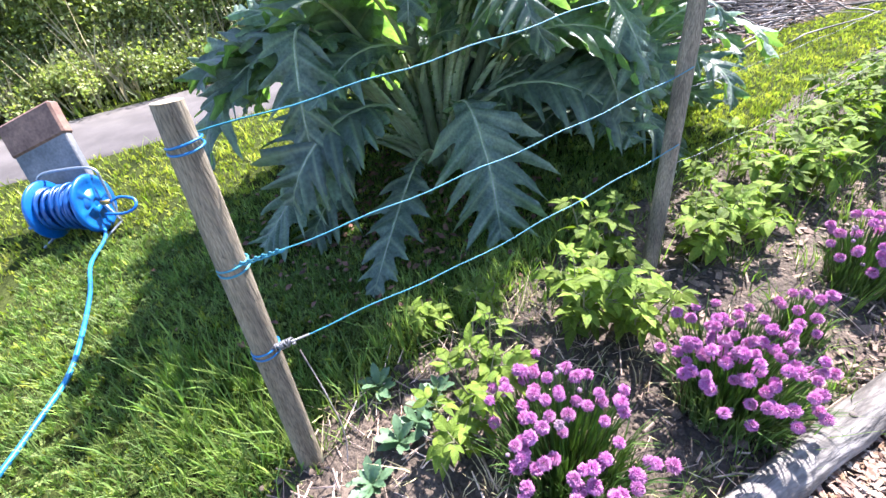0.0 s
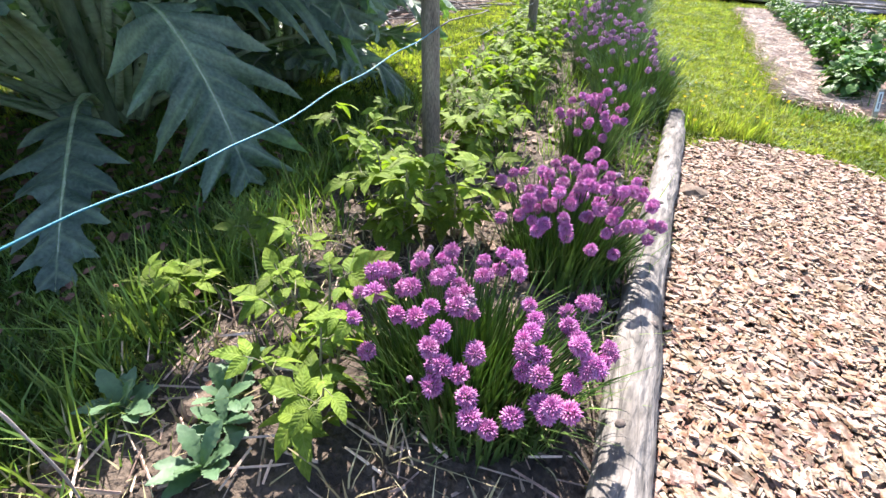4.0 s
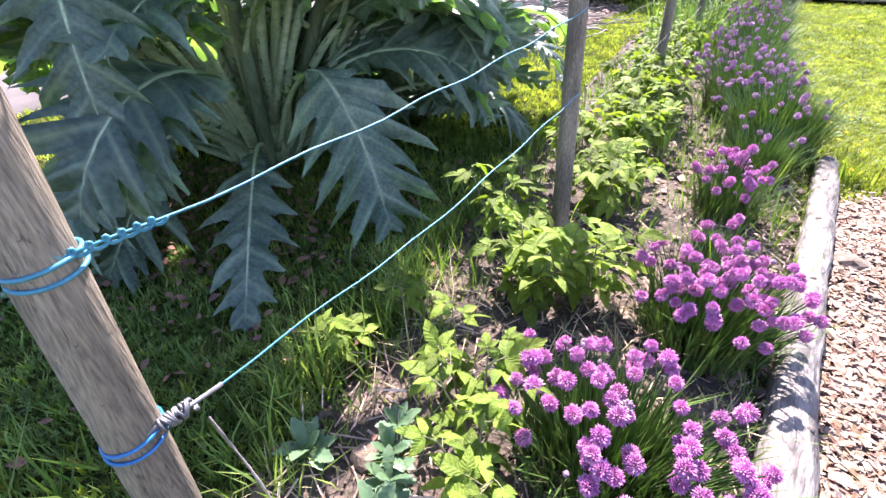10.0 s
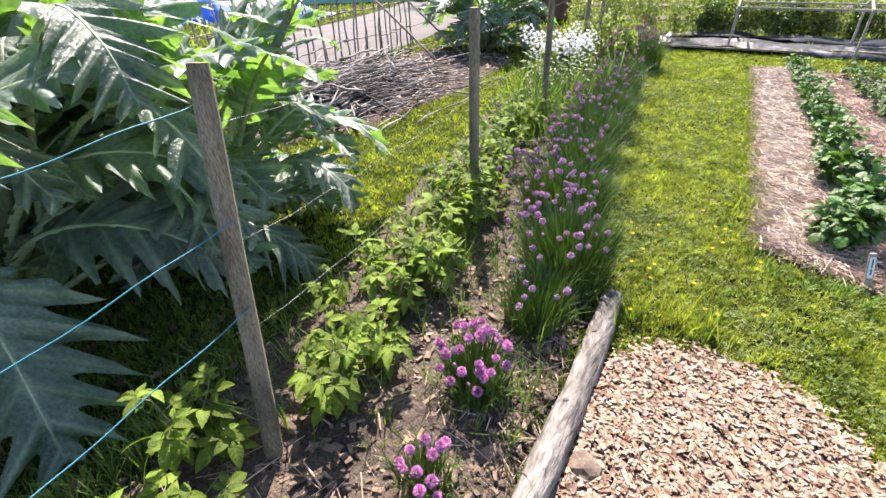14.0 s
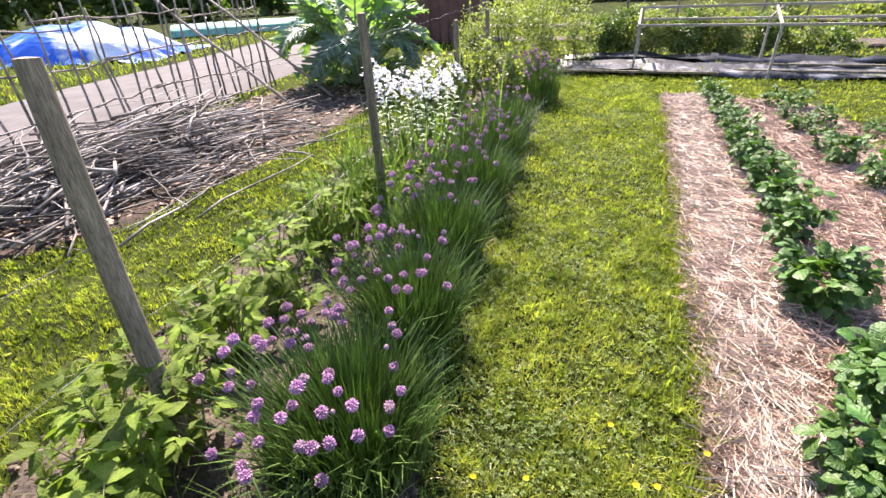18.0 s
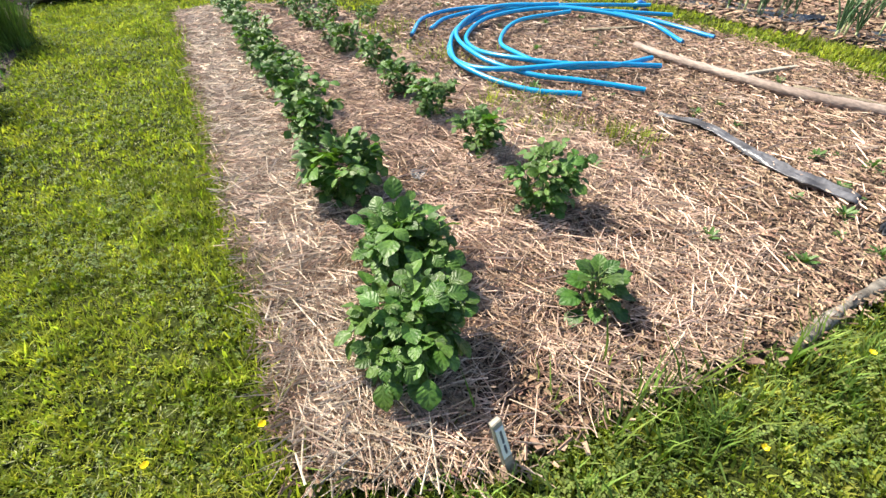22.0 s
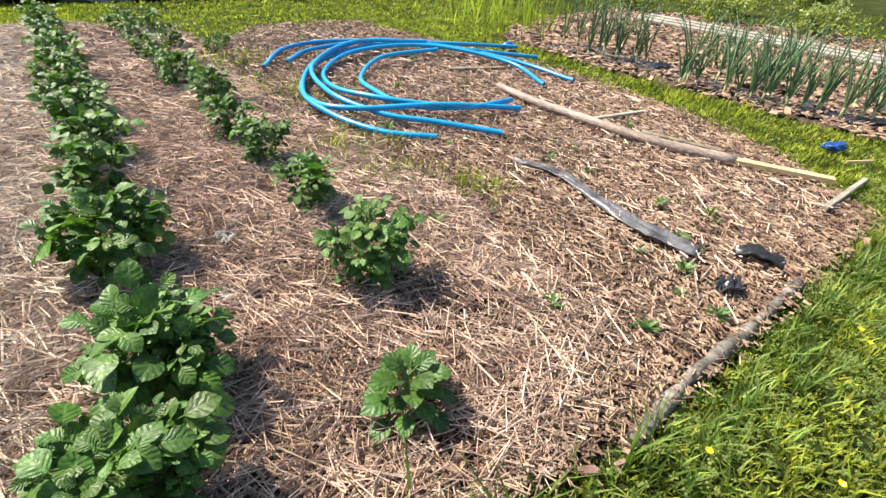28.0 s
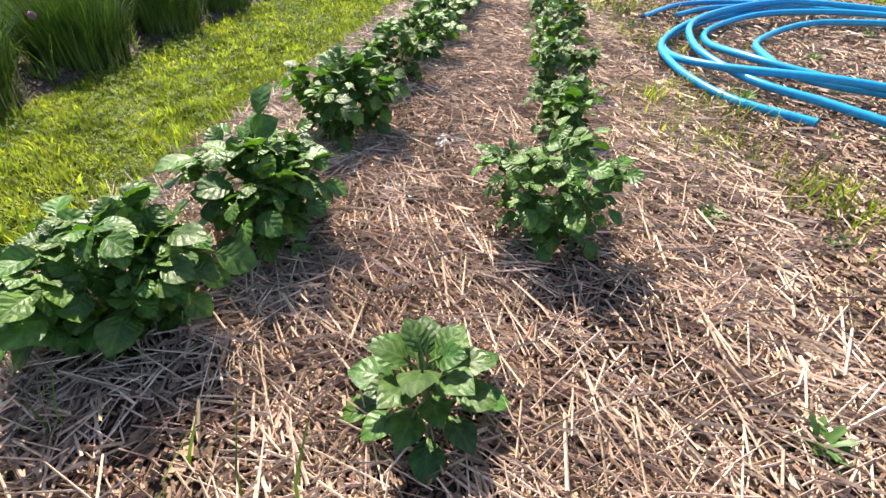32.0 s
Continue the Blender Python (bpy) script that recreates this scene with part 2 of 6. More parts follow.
CHIVE_FADED = material("faded_chive_flower", (0.25, 0.14, 0.22), (0.42, 0.28, 0.36), 60, 0.7, 300, 0.3, 0, vary=0.25, per="object", thin=0.15, hue=0.02)
PIPE = material("blue_water_pipe", (0.004, 0.21, 0.55), (0.010, 0.31, 0.56), 0.55, 0.26, 40, 0.15, 0.05)
POLE = material("peeled_branch", (0.20, 0.145, 0.118), (0.38, 0.30, 0.255), 6, 0.7, 60, 0.4, 0.6, stretch=(1, 0.3, 1), bump_depth=0.01)
PIPE_END = material("pipe_bore_shade", (0.01, 0.08, 0.2), (0.01, 0.1, 0.25), 3, 0.5, 40, 0.1, 0)
ASPHALT = material("pale_path_tarmac", (0.085, 0.074, 0.068), (0.13, 0.114, 0.105), 2.5, 0.9, 220, 0.3, 0.5, bump_depth=0.003)
HEDGE_LEAF = material("hedge_leaf", (0.06, 0.115, 0.024), (0.17, 0.23, 0.06), 0.9, 0.5, 60, 0.2, 0, vary=0.4, thin=0.3, thin_colour=(1.3, 1.5, 0.5), hue=0.02)
TWIG = material("dry_twig", (0.13, 0.105, 0.09), (0.42, 0.36, 0.315), 5, 0.8, 60, 0.4, 0.4, vary=0.5)
BRANCH = material("pruned_branch", (0.09, 0.075, 0.065), (0.44, 0.39, 0.35), 3, 0.75, 60, 0.4, 0.4, vary=0.5, per="object")
TIMBER = material("grey_timber", (0.26, 0.235, 0.19), (0.42, 0.385, 0.32), 9, 0.8, 80, 0.35, 0.5, stretch=(0.1, 1, 1))
NEW_TIMBER = material("new_pine_plank", (0.58, 0.42, 0.19), (0.70, 0.53, 0.28), 9, 0.6, 80, 0.25, 0.3, stretch=(1, 0.1, 1))
BLACK_PLASTIC = material("black_plastic_sheet", (0.022, 0.023, 0.026), (0.05, 0.052, 0.058), 6, 0.3, 60, 0.3, 0.5, 30, bump_depth=0.01)
GREY_FILM = material("grey_shiny_film", (0.05, 0.05, 0.058), (0.17, 0.17, 0.185), 9, 0.3, 60, 0.3, 0.6, 30, bump_depth=0.012)
GREY_MEMBRANE = material("grey_ground_membrane", (0.02, 0.02, 0.023), (0.30, 0.295, 0.30), 4, 0.45, 60, 0.4, 0.6, 14, bump_depth=0.03, edge=(0.48, 0.66))
LEEK = material("leek_leaf", (0.085, 0.17, 0.075), (0.17, 0.27, 0.13), 6, 0.4, 60, 0.2, 0, vary=0.25, thin=0.2, thin_colour=(1.2, 1.4, 0.6))
WHITE_PETAL = material("white_flower_petals", (0.72, 0.72, 0.74), (0.84, 0.84, 0.84), 30, 0.6, 200, 0.1, 0, thin=0.3)
YELLOW_PETAL = material("buttercup_petals", (0.74, 0.56, 0.01), (0.82, 0.66, 0.02), 30, 0.35, 200, 0.1, 0, thin=0.2)
BLUE_PLASTIC = material("blue_reel_plastic", (0.006, 0.10, 0.40), (0.01, 0.14, 0.47), 6, 0.35, 60, 0.2, 0.1)
BLUE_HOSE = material("blue_garden_hose", (0.012, 0.12, 0.34), (0.03, 0.26, 0.50), 6, 0.4, 60, 0.25, 0.1)
HOSE_DARK = material("wound_blue_hose", (0.008, 0.05, 0.20), (0.016, 0.10, 0.34), 6, 0.35, 60, 0.25, 0.1)
TARP = material("blue_white_tarpaulin", (0.003, 0.12, 0.66), (0.62, 0.68, 0.75), 0.8, 0.6, 40, 0.2, 0.5, 5, bump_depth=0.05, edge=(0.54, 0.60))
SLATE = material("grey_slate_board", (0.10, 0.11, 0.12), (0.20, 0.20, 0.21), 6, 0.6, 60, 0.3, 0.3)
RUST = material("rusty_sheet", (0.16, 0.085, 0.06), (0.30, 0.17, 0.12), 6, 0.75, 60, 0.35, 0.4)
BRASS = material("brass_fitting", (0.45, 0.28, 0.06), (0.55, 0.36, 0.1), 30, 0.35, 100, 0.2, 0, metal=0.8)
CLOVER = material("clover_leaf", (0.085, 0.14, 0.024), (0.17, 0.22, 0.045), 3, 0.75, 60, 0.2, 0, vary=0.4, thin=0.3, thin_colour=(1.3, 1.5, 0.5), hue=0.02)
WEED = material("weed_leaf", (0.06, 0.14, 0.03), (0.13, 0.22, 0.05), 12, 0.5, 60, 0.25, 0.4, vary=0.25, thin=0.25, thin_colour=(1.3, 1.5, 0.5))
POPPY = material("poppy_leaf", (0.075, 0.15, 0.068), (0.15, 0.235, 0.115), 12, 0.55, 60, 0.25, 0.5, vary=0.15, thin=0.2, thin_colour=(1.2, 1.4, 0.6))
BRICK_RED = material("red_brown_shed_boards", (0.13, 0.055, 0.04), (0.20, 0.09, 0.065), 3, 0.8, 60, 0.3, 0.3)
LABEL_WHITE = material("white_label", (0.70, 0.74, 0.78), (0.78, 0.80, 0.82), 20, 0.5, 100, 0.1, 0)
INK = material("label_ink", (0.05, 0.06, 0.10), (0.08, 0.09, 0.14), 20, 0.6, 100, 0.1, 0)
BARK_BIT = material("bark_bits", (0.11, 0.07, 0.048), (0.30, 0.21, 0.15), 9, 0.85, 160, 0.4, 0.5, 220, vary=0.5)
BARK = material("tree_bark", (0.07, 0.055, 0.04), (0.16, 0.125, 0.095), 9, 0.9, 60, 0.4, 0.8, stretch=(1, 1, 0.2), bump_depth=0.02)
NET = material("green_netting", (0.12, 0.34, 0.26), (0.2, 0.45, 0.36), 9, 0.7, 60, 0.3, 0)


# ---- mesh helpers ----
def mesh_np(name, verts, faces, mats, smooth=True, index=None):
    """A mesh from numpy arrays; faces is one array or a list of arrays of equal-sided faces."""
    if not isinstance(faces, list):
        faces = [faces]
    faces = [f for f in faces if len(f)]
    me = bpy.data.meshes.new(name)
    verts = np.asarray(verts, dtype=np.float32)
    me.vertices.add(len(verts))
    me.vertices.foreach_set("co", verts.ravel())
    flat = np.concatenate([np.asarray(f, dtype=np.int32).ravel() for f in faces])
    size = np.concatenate([np.full(len(f), f.shape[1], dtype=np.int32) for f in faces])
    start = np.concatenate([[0], np.cumsum(size)[:-1]]).astype(np.int32)
    me.loops.add(len(flat))
    me.loops.foreach_set("vertex_index", flat)
    me.polygons.add(len(size))
    me.polygons.foreach_set("loop_start", start)
    me.polygons.foreach_set("use_smooth", np.full(len(size), smooth))
    for m in mats if isinstance(mats, (list, tuple)) else [mats]:
        me.materials.append(m)
    if index is not None:
        me.polygons.foreach_set("material_index", np.asarray(index, dtype=np.int32))
    me.update(calc_edges=True)
    return me


class Build:
    """Gathers pieces of one mesh: vertices, faces and their material numbers."""

    def __init__(self):
        self.v, self.f, self.m, self.c = [], [], [], []

    def add(self, verts, faces, mat=0, coords=None):
        k = len(self.v)
        self.c.extend(coords or [(0, 0, 0)] * len(verts))
        self.v.extend(tuple(p) for p in verts)
        self.f.extend(tuple(i + k for i in f) for f in faces)
        self.m.extend([mat] * len(faces))

    def mesh(self, name, mats, smooth=True):
        me = bpy.data.meshes.new(name)
        me.from_pydata(self.v, [], self.f)
        for m in mats if isinstance(mats, (list, tuple)) else [mats]:
            me.materials.append(m)
        me.polygons.foreach_set("material_index", self.m)
        me.polygons.foreach_set("use_smooth", [smooth] * len(self.f))
        if any(c[2] for c in self.c):
            me.attributes.new("leaf", "FLOAT_VECTOR", "POINT").data.foreach_set("vector", [x for c in self.c for x in c])
        me.update()
        return me


def tube(b, points, radius, sides=8, mat=0, caps=True):
    """A round bar along points; radius is one number or one for each point."""
    pts = [Vector(p) for p in points]
    rad = radius if isinstance(radius, (list, tuple)) else [radius] * len(pts)
    verts, faces = [], []
    side = None
    for i, p in enumerate(pts):
        way = (pts[min(i + 1, len(pts) - 1)] - pts[max(i - 1, 0)]).normalized()
        if side is None:
            side = way.orthogonal().normalized()
        side = (side - way * side.dot(way)).normalized()
        up = way.cross(side)
        for s in range(sides):
            a = 2 * math.pi * s / sides
            verts.append(p + (side * math.cos(a) + up * math.sin(a)) * rad[i])
    for i in range(len(pts) - 1):
        for s in range(sides):
            q = (s + 1) % sides
            faces.append((i * sides + s, i * sides + q, (i + 1) * sides + q, (i + 1) * sides + s))
    if caps:
        faces.append(tuple(reversed(range(sides))))
        faces.append(tuple(range((len(pts) - 1) * sides, len(pts) * sides)))
    b.add(verts, faces, mat)


def box(b, size, m=None, mat=0, bevel=0.0):
    """A box, its edges taken off where bevel is given."""
    x, y, z = (s / 2 for s in size)
    bm = bmesh.new()
    bmesh.ops.create_cube(bm, size=1, matrix=Matrix.Diagonal((*size, 1)))
    if bevel:
        bmesh.ops.bevel(bm, geom=bm.edges[:], offset=bevel, segments=1, affect="EDGES")
    m = m or Matrix()
    bm.verts.ensure_lookup_table()
    b.add([m @ v.co for v in bm.verts], [[v.index for v in f.verts] for f in bm.faces], mat)
    bm.free()


def part(name, me, parent, label="", m=None):
    ob = new(name, me)
    ob.parent = parent
    if m is not None:
        ob.matrix_basis = m
    if label:
        ob["label"] = label
    return ob


def thing(name, label, category, group="", kind="", me=None, m=None):
    ob = new(name, me)
    if m is not None:
        ob.matrix_basis = m
    return tagged(ob, label, category, group, kind)


def spread(template, faces, pos, yaw, tilt, roll, size):
    """Many copies of a small template joined: numpy, one row for each copy."""
    t = np.asarray(template, dtype=np.float64)
    n = len(pos)
    size = np.asarray(size, dtype=np.float64)
    size = np.repeat(size[:, None], 3, 1) if size.ndim == 1 else size
    v = t[None] * size[:, None, :]
    c, s = np.cos(roll)[:, None], np.sin(roll)[:, None]
    v = np.stack([v[..., 0] * c + v[..., 2] * s, v[..., 1], -v[..., 0] * s + v[..., 2] * c], -1)
    c, s = np.cos(tilt)[:, None], np.sin(tilt)[:, None]
    v = np.stack([v[..., 0], v[..., 1] * c - v[..., 2] * s, v[..., 1] * s + v[..., 2] * c], -1)
    c, s = np.cos(yaw)[:, None], np.sin(yaw)[:, None]
    v = np.stack([v[..., 0] * c - v[..., 1] * s, v[..., 0] * s + v[..., 1] * c, v[..., 2]], -1)
    v = v + np.asarray(pos)[:, None, :]
    k = len(t)
    out = [(np.asarray(f)[None] + (np.arange(n) * k)[:, None, None]).reshape(-1, np.asarray(f).shape[1]) for f in faces]
    return v.reshape(-1, 3), out


def smooth_line(points, n):
    """A smooth line through a few points (Catmull-Rom)."""
    p = [Vector(q) for q in points]
    p = [p[0] * 2 - p[1]] + p + [p[-1] * 2 - p[-2]]
    out = []
    for s in range(len(p) - 3):
        for i in range(n):
            t = i / n
            a, b0, c, d = p[s:s + 4]
            out.append(0.5 * ((2 * b0) + (c - a) * t + (2 * a - 5 * b0 + 4 * c - d) * t * t + (3 * b0 - a - 3 * c + d) * t ** 3))
    out.append(p[-2])
    return out


def inside(x, y, poly):
    """Which of the points lie within the polygon."""
    r = np.zeros(len(x), dtype=bool)
    j = len(poly) - 1
    for i in range(len(poly)):
        (xi, yi), (xj, yj) = poly[i], poly[j]
        hit = ((yi > y) != (yj > y)) & (x < (xj - xi) * (y - yi) / (yj - yi + 1e-12) + xi)
        r ^= hit
        j = i
    return r


def wobble(x, y, scale=1.0, seed=0.0):
    """A smooth uneven height, about -1 to 1."""
    return (np.sin(x * 1.7 * scale + seed) * np.cos(y * 1.3 * scale + seed * 2) + 0.5 * np.sin(x * 4.1 * scale + y * 3.3 * scale + seed) + 0.3 * np.cos(x * 9.7 * scale - y * 8.1 * scale)) / 1.8


# ---- the plan ----
POTATO_BED = [(0.448, 10.567), (0.492, 7.747), (0.536, 6.389), (0.55, 5.554), (0.533, 4.741), (1.018, 4.519), (1.547, 4.526), (2.157, 4.448), (3.38, 4.468), (4.45, 4.493), (4.923, 5.232),
              (5.095, 6.167), (5.069, 7.42), (4.685, 8.578), (4.208, 10.156), (2.936, 10.189), (2.361, 9.473), (1.971, 10.318), (1.484, 10.435), (0.963, 10.866)]
CHIP_BED = [(-0.05, -3.0), (-0.05, 3.3), (0.1, 3.5), (0.34, 3.58), (0.72, 3.52), (0.93, 3.25), (1.05, 3.0), (1.15, 2.4), (1.2, 1.0), (1.25, -3.0)]
CHIP_SEEN = [(-0.05, 0.1)] + CHIP_BED[1:-1] + [(1.22, 0.1)]
FLOWER_BED = [(-0.95, 0.35), (-1.2, 0.7), (-1.22, 1.2), (-1.42, 1.8), (-1.62, 3.0), (-1.72, 3.9), (-1.95, 4.7), (-2.08, 5.6), (-2.35, 7.2), (-2.5, 9.3), (-2.4, 12.2), (-1.2, 12.3), (-0.98, 10.4),
              (-0.76, 7.2), (-0.56, 5.4), (-0.24, 4.0), (-0.08, 0.35)]
BRUSH_BED = [(-3.8, 4.75), (-3.25, 5.7), (-3.15, 7.5), (-3.25, 9.9), (-3.8, 10.7), (-5.3, 10.8), (-5.5, 8.5), (-5.3, 5.4)]
LEEK_BED = [(6.132, 4.574), (5.627, 7.301), (5.504, 8.765), (6.331, 9.37), (9.708, 10.117), (12.168, 5.879), (9.051, 2.829)]


def road_x(y):
    return -5.2 - 0.055 * (y + 1) - 0.012 * np.maximum(y - 7, 0) ** 2


def road_width(y):
    s = np.clip((y - 3) / 7, 0, 1)
    return 1.9 + 2.1 * s * s * (3 - 2 * s)


def flat_patch(name, poly, mat, label, category, lift, bumps, step=0.08, mound=0.0):
    """A gently uneven sheet of soil within a polygon, its rim sunk into the ground."""
    xs, ys = [p[0] for p in poly], [p[1] for p in poly]
    gx, gy = np.arange(min(xs) - step, max(xs) + 2 * step, step), np.arange(min(ys) - step, max(ys) + 2 * step, step)
    X, Y = np.meshgrid(gx, gy, indexing="ij")
    x, y = X.ravel(), Y.ravel()
    edge = np.full(len(x), 9.0)
    for i in range(len(poly)):
        a, b = np.array(poly[i - 1]), np.array(poly[i])
        d = b - a
        t = np.clip(((x - a[0]) * d[0] + (y - a[1]) * d[1]) / (d @ d), 0, 1)
        edge = np.minimum(edge, np.hypot(x - a[0] - t * d[0], y - a[1] - t * d[1]))
    edge = np.where(inside(x, y, poly), edge, -edge)
    z = np.where(edge < 0, -0.055 * np.clip(-edge / 0.05, 0, 1), lift * np.clip(edge / 0.05, 0, 1)) + np.clip(edge / 0.25, 0, 1) * (bumps * wobble(x, y, 2.2, 1.0) + mound)
    nx, ny = X.shape
    i = (np.arange(nx - 1)[:, None] * ny + np.arange(ny - 1)).ravel()
    f = np.stack([i, i + ny, i + ny + 1, i + 1], 1)
    keep = (edge[f] > -0.13).any(1)
    return thing(name, label, category, kind="structure", me=mesh_np(name, np.stack([x, y, z], 1), f[keep], mat))


# ---- ground, road, beds ----
gx = np.concatenate([np.linspace(-400, -30, 12), np.arange(-26, 26, 0.5), np.linspace(30, 400, 12)])
gy = np.concatenate([np.linspace(-400, -10, 12), np.arange(-8, 40, 0.5), np.linspace(46, 500, 12)])
X, Y = np.meshgrid(gx, gy, indexing="ij")
x, y = X.ravel(), Y.ravel()
z = -0.010 + 0.006 * wobble(x, y, 0.8)
i = (np.arange(len(gx) - 1)[:, None] * len(gy) + np.arange(len(gy) - 1)).ravel()
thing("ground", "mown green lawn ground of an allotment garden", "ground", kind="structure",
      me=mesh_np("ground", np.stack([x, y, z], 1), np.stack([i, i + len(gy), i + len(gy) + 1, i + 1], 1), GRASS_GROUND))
ry = np.linspace(-14, 40, 90)
rv = np.concatenate([np.stack([road_x(ry) - 0.15 - w * road_width(ry), ry, np.full(90, h)], 1) for w, h in ((0, -0.03), (0.016, 0.012), (0.5, 0.03), (0.984, 0.012), (1.0, -0.03))])
k = (np.arange(4)[:, None] * 90 + np.arange(89)).ravel()
thing("road", "narrow pale sunlit tarmac path between garden plots", "path", kind="structure",
      me=mesh_np("road", rv, np.stack([k, k + 1, k + 91, k + 90], 1), ASPHALT))
flat_patch("potato_bed_soil", POTATO_BED, MULCH, "brown mulched soil under straw and wood chips", "soil", 0.012, 0.012, mound=0.02)
flat_patch("chip_path_soil", CHIP_BED, BARK_BIT, "brown soil under a wood chip path", "soil", 0.012, 0.006)
flat_patch("flower_bed_soil", FLOWER_BED, SOIL, "dry crumbly brown garden soil in a flower bed", "soil", 0.014, 0.014, mound=0.015)
flat_patch("brush_bed_soil", BRUSH_BED, MULCH, "bare soil covered with bark mulch and twigs", "soil", 0.012, 0.02)
flat_patch("leek_bed_soil", LEEK_BED, MULCH, "soil bed with mulch between leek rows", "soil", 0.012, 0.015, step=0.25)


# ---- post and wire fence beside the raspberries ----
def uneven_post(b, foot, top, r0, r1, sides=14, seed=0):
    rnd = random.Random(seed)
    foot, top = Vector(foot), Vector(top)
    axis = (top - foot).normalized()
    side = axis.orthogonal().normalized()
    up = axis.cross(side)
    lumps = [rnd.uniform(0.93, 1.07) for _ in range(sides)]
    rings = 9
    verts, faces = [], []
    for i in range(rings + 1):
        u = i / rings
        r = r0 + (r1 - r0) * u
        if i == rings:
            r *= 0.93
        c = foot.lerp(top, u if i < rings else 1.0) + (side * math.sin(u * 5 + seed) + up * math.cos(u * 4 + seed)) * r * 0.06
        for s in range(sides):
            a = 2 * math.pi * s / sides
            verts.append(c + (side * math.cos(a) + up * math.sin(a)) * r * lumps[s] * (1 + 0.02 * math.sin(7 * u + s)))
    for i in range(rings):
        for s in range(sides):
            q = (s + 1) % sides
            faces.append((i * sides + s, i * sides + q, (i + 1) * sides + q, (i + 1) * sides + s))
    b.add(verts, faces, 0)
    b.add([verts[rings * sides + s] for s in range(sides)] + [top + axis * 0.004], [(s, (s + 1) % sides, sides) for s in range(sides)], 1)


POSTS = [((-0.965, 0.53, -0.05), (-1.09, 0.615, 1.285), 0.041, 0.039), ((-1.02, 2.20, -0.05), (-1.20, 2.47, 1.375), 0.036, 0.034),
         ((-1.27, 4.40, -0.05), (-1.33, 4.49, 1.35), 0.034, 0.033), ((-1.46, 6.42, -0.05), (-1.475, 6.42, 1.33), 0.032, 0.031),
         ((-1.72, 8.7, -0.05), (-1.72, 8.75, 1.12), 0.032, 0.03), ((-2.0, 10.9, -0.05), (-2.02, 10.9, 1.1), 0.032, 0.03)]
WIRE_HEIGHTS = [1.196, 0.859, 0.563]
fence = thing("wire_fence", "round weathered wooden posts strung with turquoise and steel wires", "fence")


def post_at(k, z):
    a, c = Vector(POSTS[k][0]), Vector(POSTS[k][1])
    return a.lerp(c, (z - a.z) / (c.z - a.z))


for k, (foot, top, r0, r1) in enumerate(POSTS):
    b = Build()
    uneven_post(b, foot, top, r0, r1, 16 if k < 3 else 10, k)
    p = part("post", b.mesh("post", [POST, POST_END]), fence)
    for wi, h in enumerate(WIRE_HEIGHTS):
        if k == 0:
            b = Build()
            axis = (Vector(top) - Vector(foot)).normalized()
            s = axis.orthogonal().normalized()
            u = axis.cross(s)
            for turn in range(2):
                c = post_at(k, h + 0.014 * turn - 0.02)
                ring = [c + (s * math.cos(a) + u * math.sin(a)) * (r0 + 0.002) + axis * 0.007 * math.sin(a + turn) for a in np.linspace(0, 2 * math.pi, 25)]
                tube(b, ring, 0.0032, 6, 0, False)
            part("wire_wrap", b.mesh("wire_wrap", WIRE_BLUE if wi != 1 else WIRE), p, "blue wire wound round the post")
for wi, h in enumerate(WIRE_HEIGHTS):
    for k in range(len(POSTS) - 1):
        a, c = post_at(k, h), post_at(k + 1, h + (0.075 if k == 0 else 0.0))
        side = Vector((0.036, 0, 0)) if wi else Vector((-0.02, 0, 0))
        pts = []
        for u in np.linspace(0, 1, 28):
            q = a.lerp(c, u) + side
            q.z -= 0.045 * min(u / 0.42, (1 - u) / 0.58) if wi == 2 and k == 0 else 0.05 * 4 * u * (1 - u) * (0.35 + 0.2 * wi)
            q.z += 0.004 * math.sin(u * 31 + wi)
            pts.append(q)
        b = Build()
        tube(b, pts, 0.0022 if k == 0 else 0.001, 6)
        part("wire", b.mesh("wire", WIRE if k == 0 else WIRE_GREY), fence, "" if k == 0 else "thin galvanised steel wire")
        if k == 0 and wi == 1:
            b = Build()
            tw = [pts[0].lerp(pts[2], u) + Vector((0, math.cos(u * 44), math.sin(u * 44))) * 0.007 for u in np.linspace(0, 1, 60)]
            tube(b, tw, 0.0028, 5)
            part("wire_twist", b.mesh("wire_twist", WIRE), fence, "turquoise wire end twisted round itself")
        if k == 0 and wi == 2:
            b = Build()
            rnd = random.Random(4)
            tube(b, [pts[0], pts[0].lerp(pts[1], 0.5) + Vector((0, 0, 0.006)), pts[1], pts[2]], 0.0045, 6)
            knot = part("wire_knot", b.mesh("wire_knot", WIRE_GREY), fence, "grey knotted wire end")
            for _ in range(9):
                b = Build()
                c0 = pts[0].lerp(pts[1], rnd.uniform(0.55, 1.15))
                a0, way = rnd.uniform(0, 6.28), (pts[1] - pts[0]).normalized()
                tube(b, [c0 + way * 0.012 * math.sin(q * 0.5 + a0) + Vector((math.cos(q + a0) * 0.011 * way.y, -math.cos(q + a0) * 0.011 * way.x, math.sin(q + a0) * 0.012)) for q in np.linspace(0, 7.5, 14)], 0.0026, 5)
                part("wire_strand", b.mesh("wire_strand", WIRE_GREY), knot)
b = Build()
dry = [post_at(0, 0.53) + Vector((0.045, 0.09, 0)), post_at(0, 0.35) + Vector((0.07, 0.12, 0)), Vector((-0.90, 0.68, 0.16)), Vector((-0.87, 0.64, 0.0))]
tube(b, smooth_line(dry, 4), [0.0022 + 0.0007 * math.sin(i * 2.1) for i in range(13)], 6)
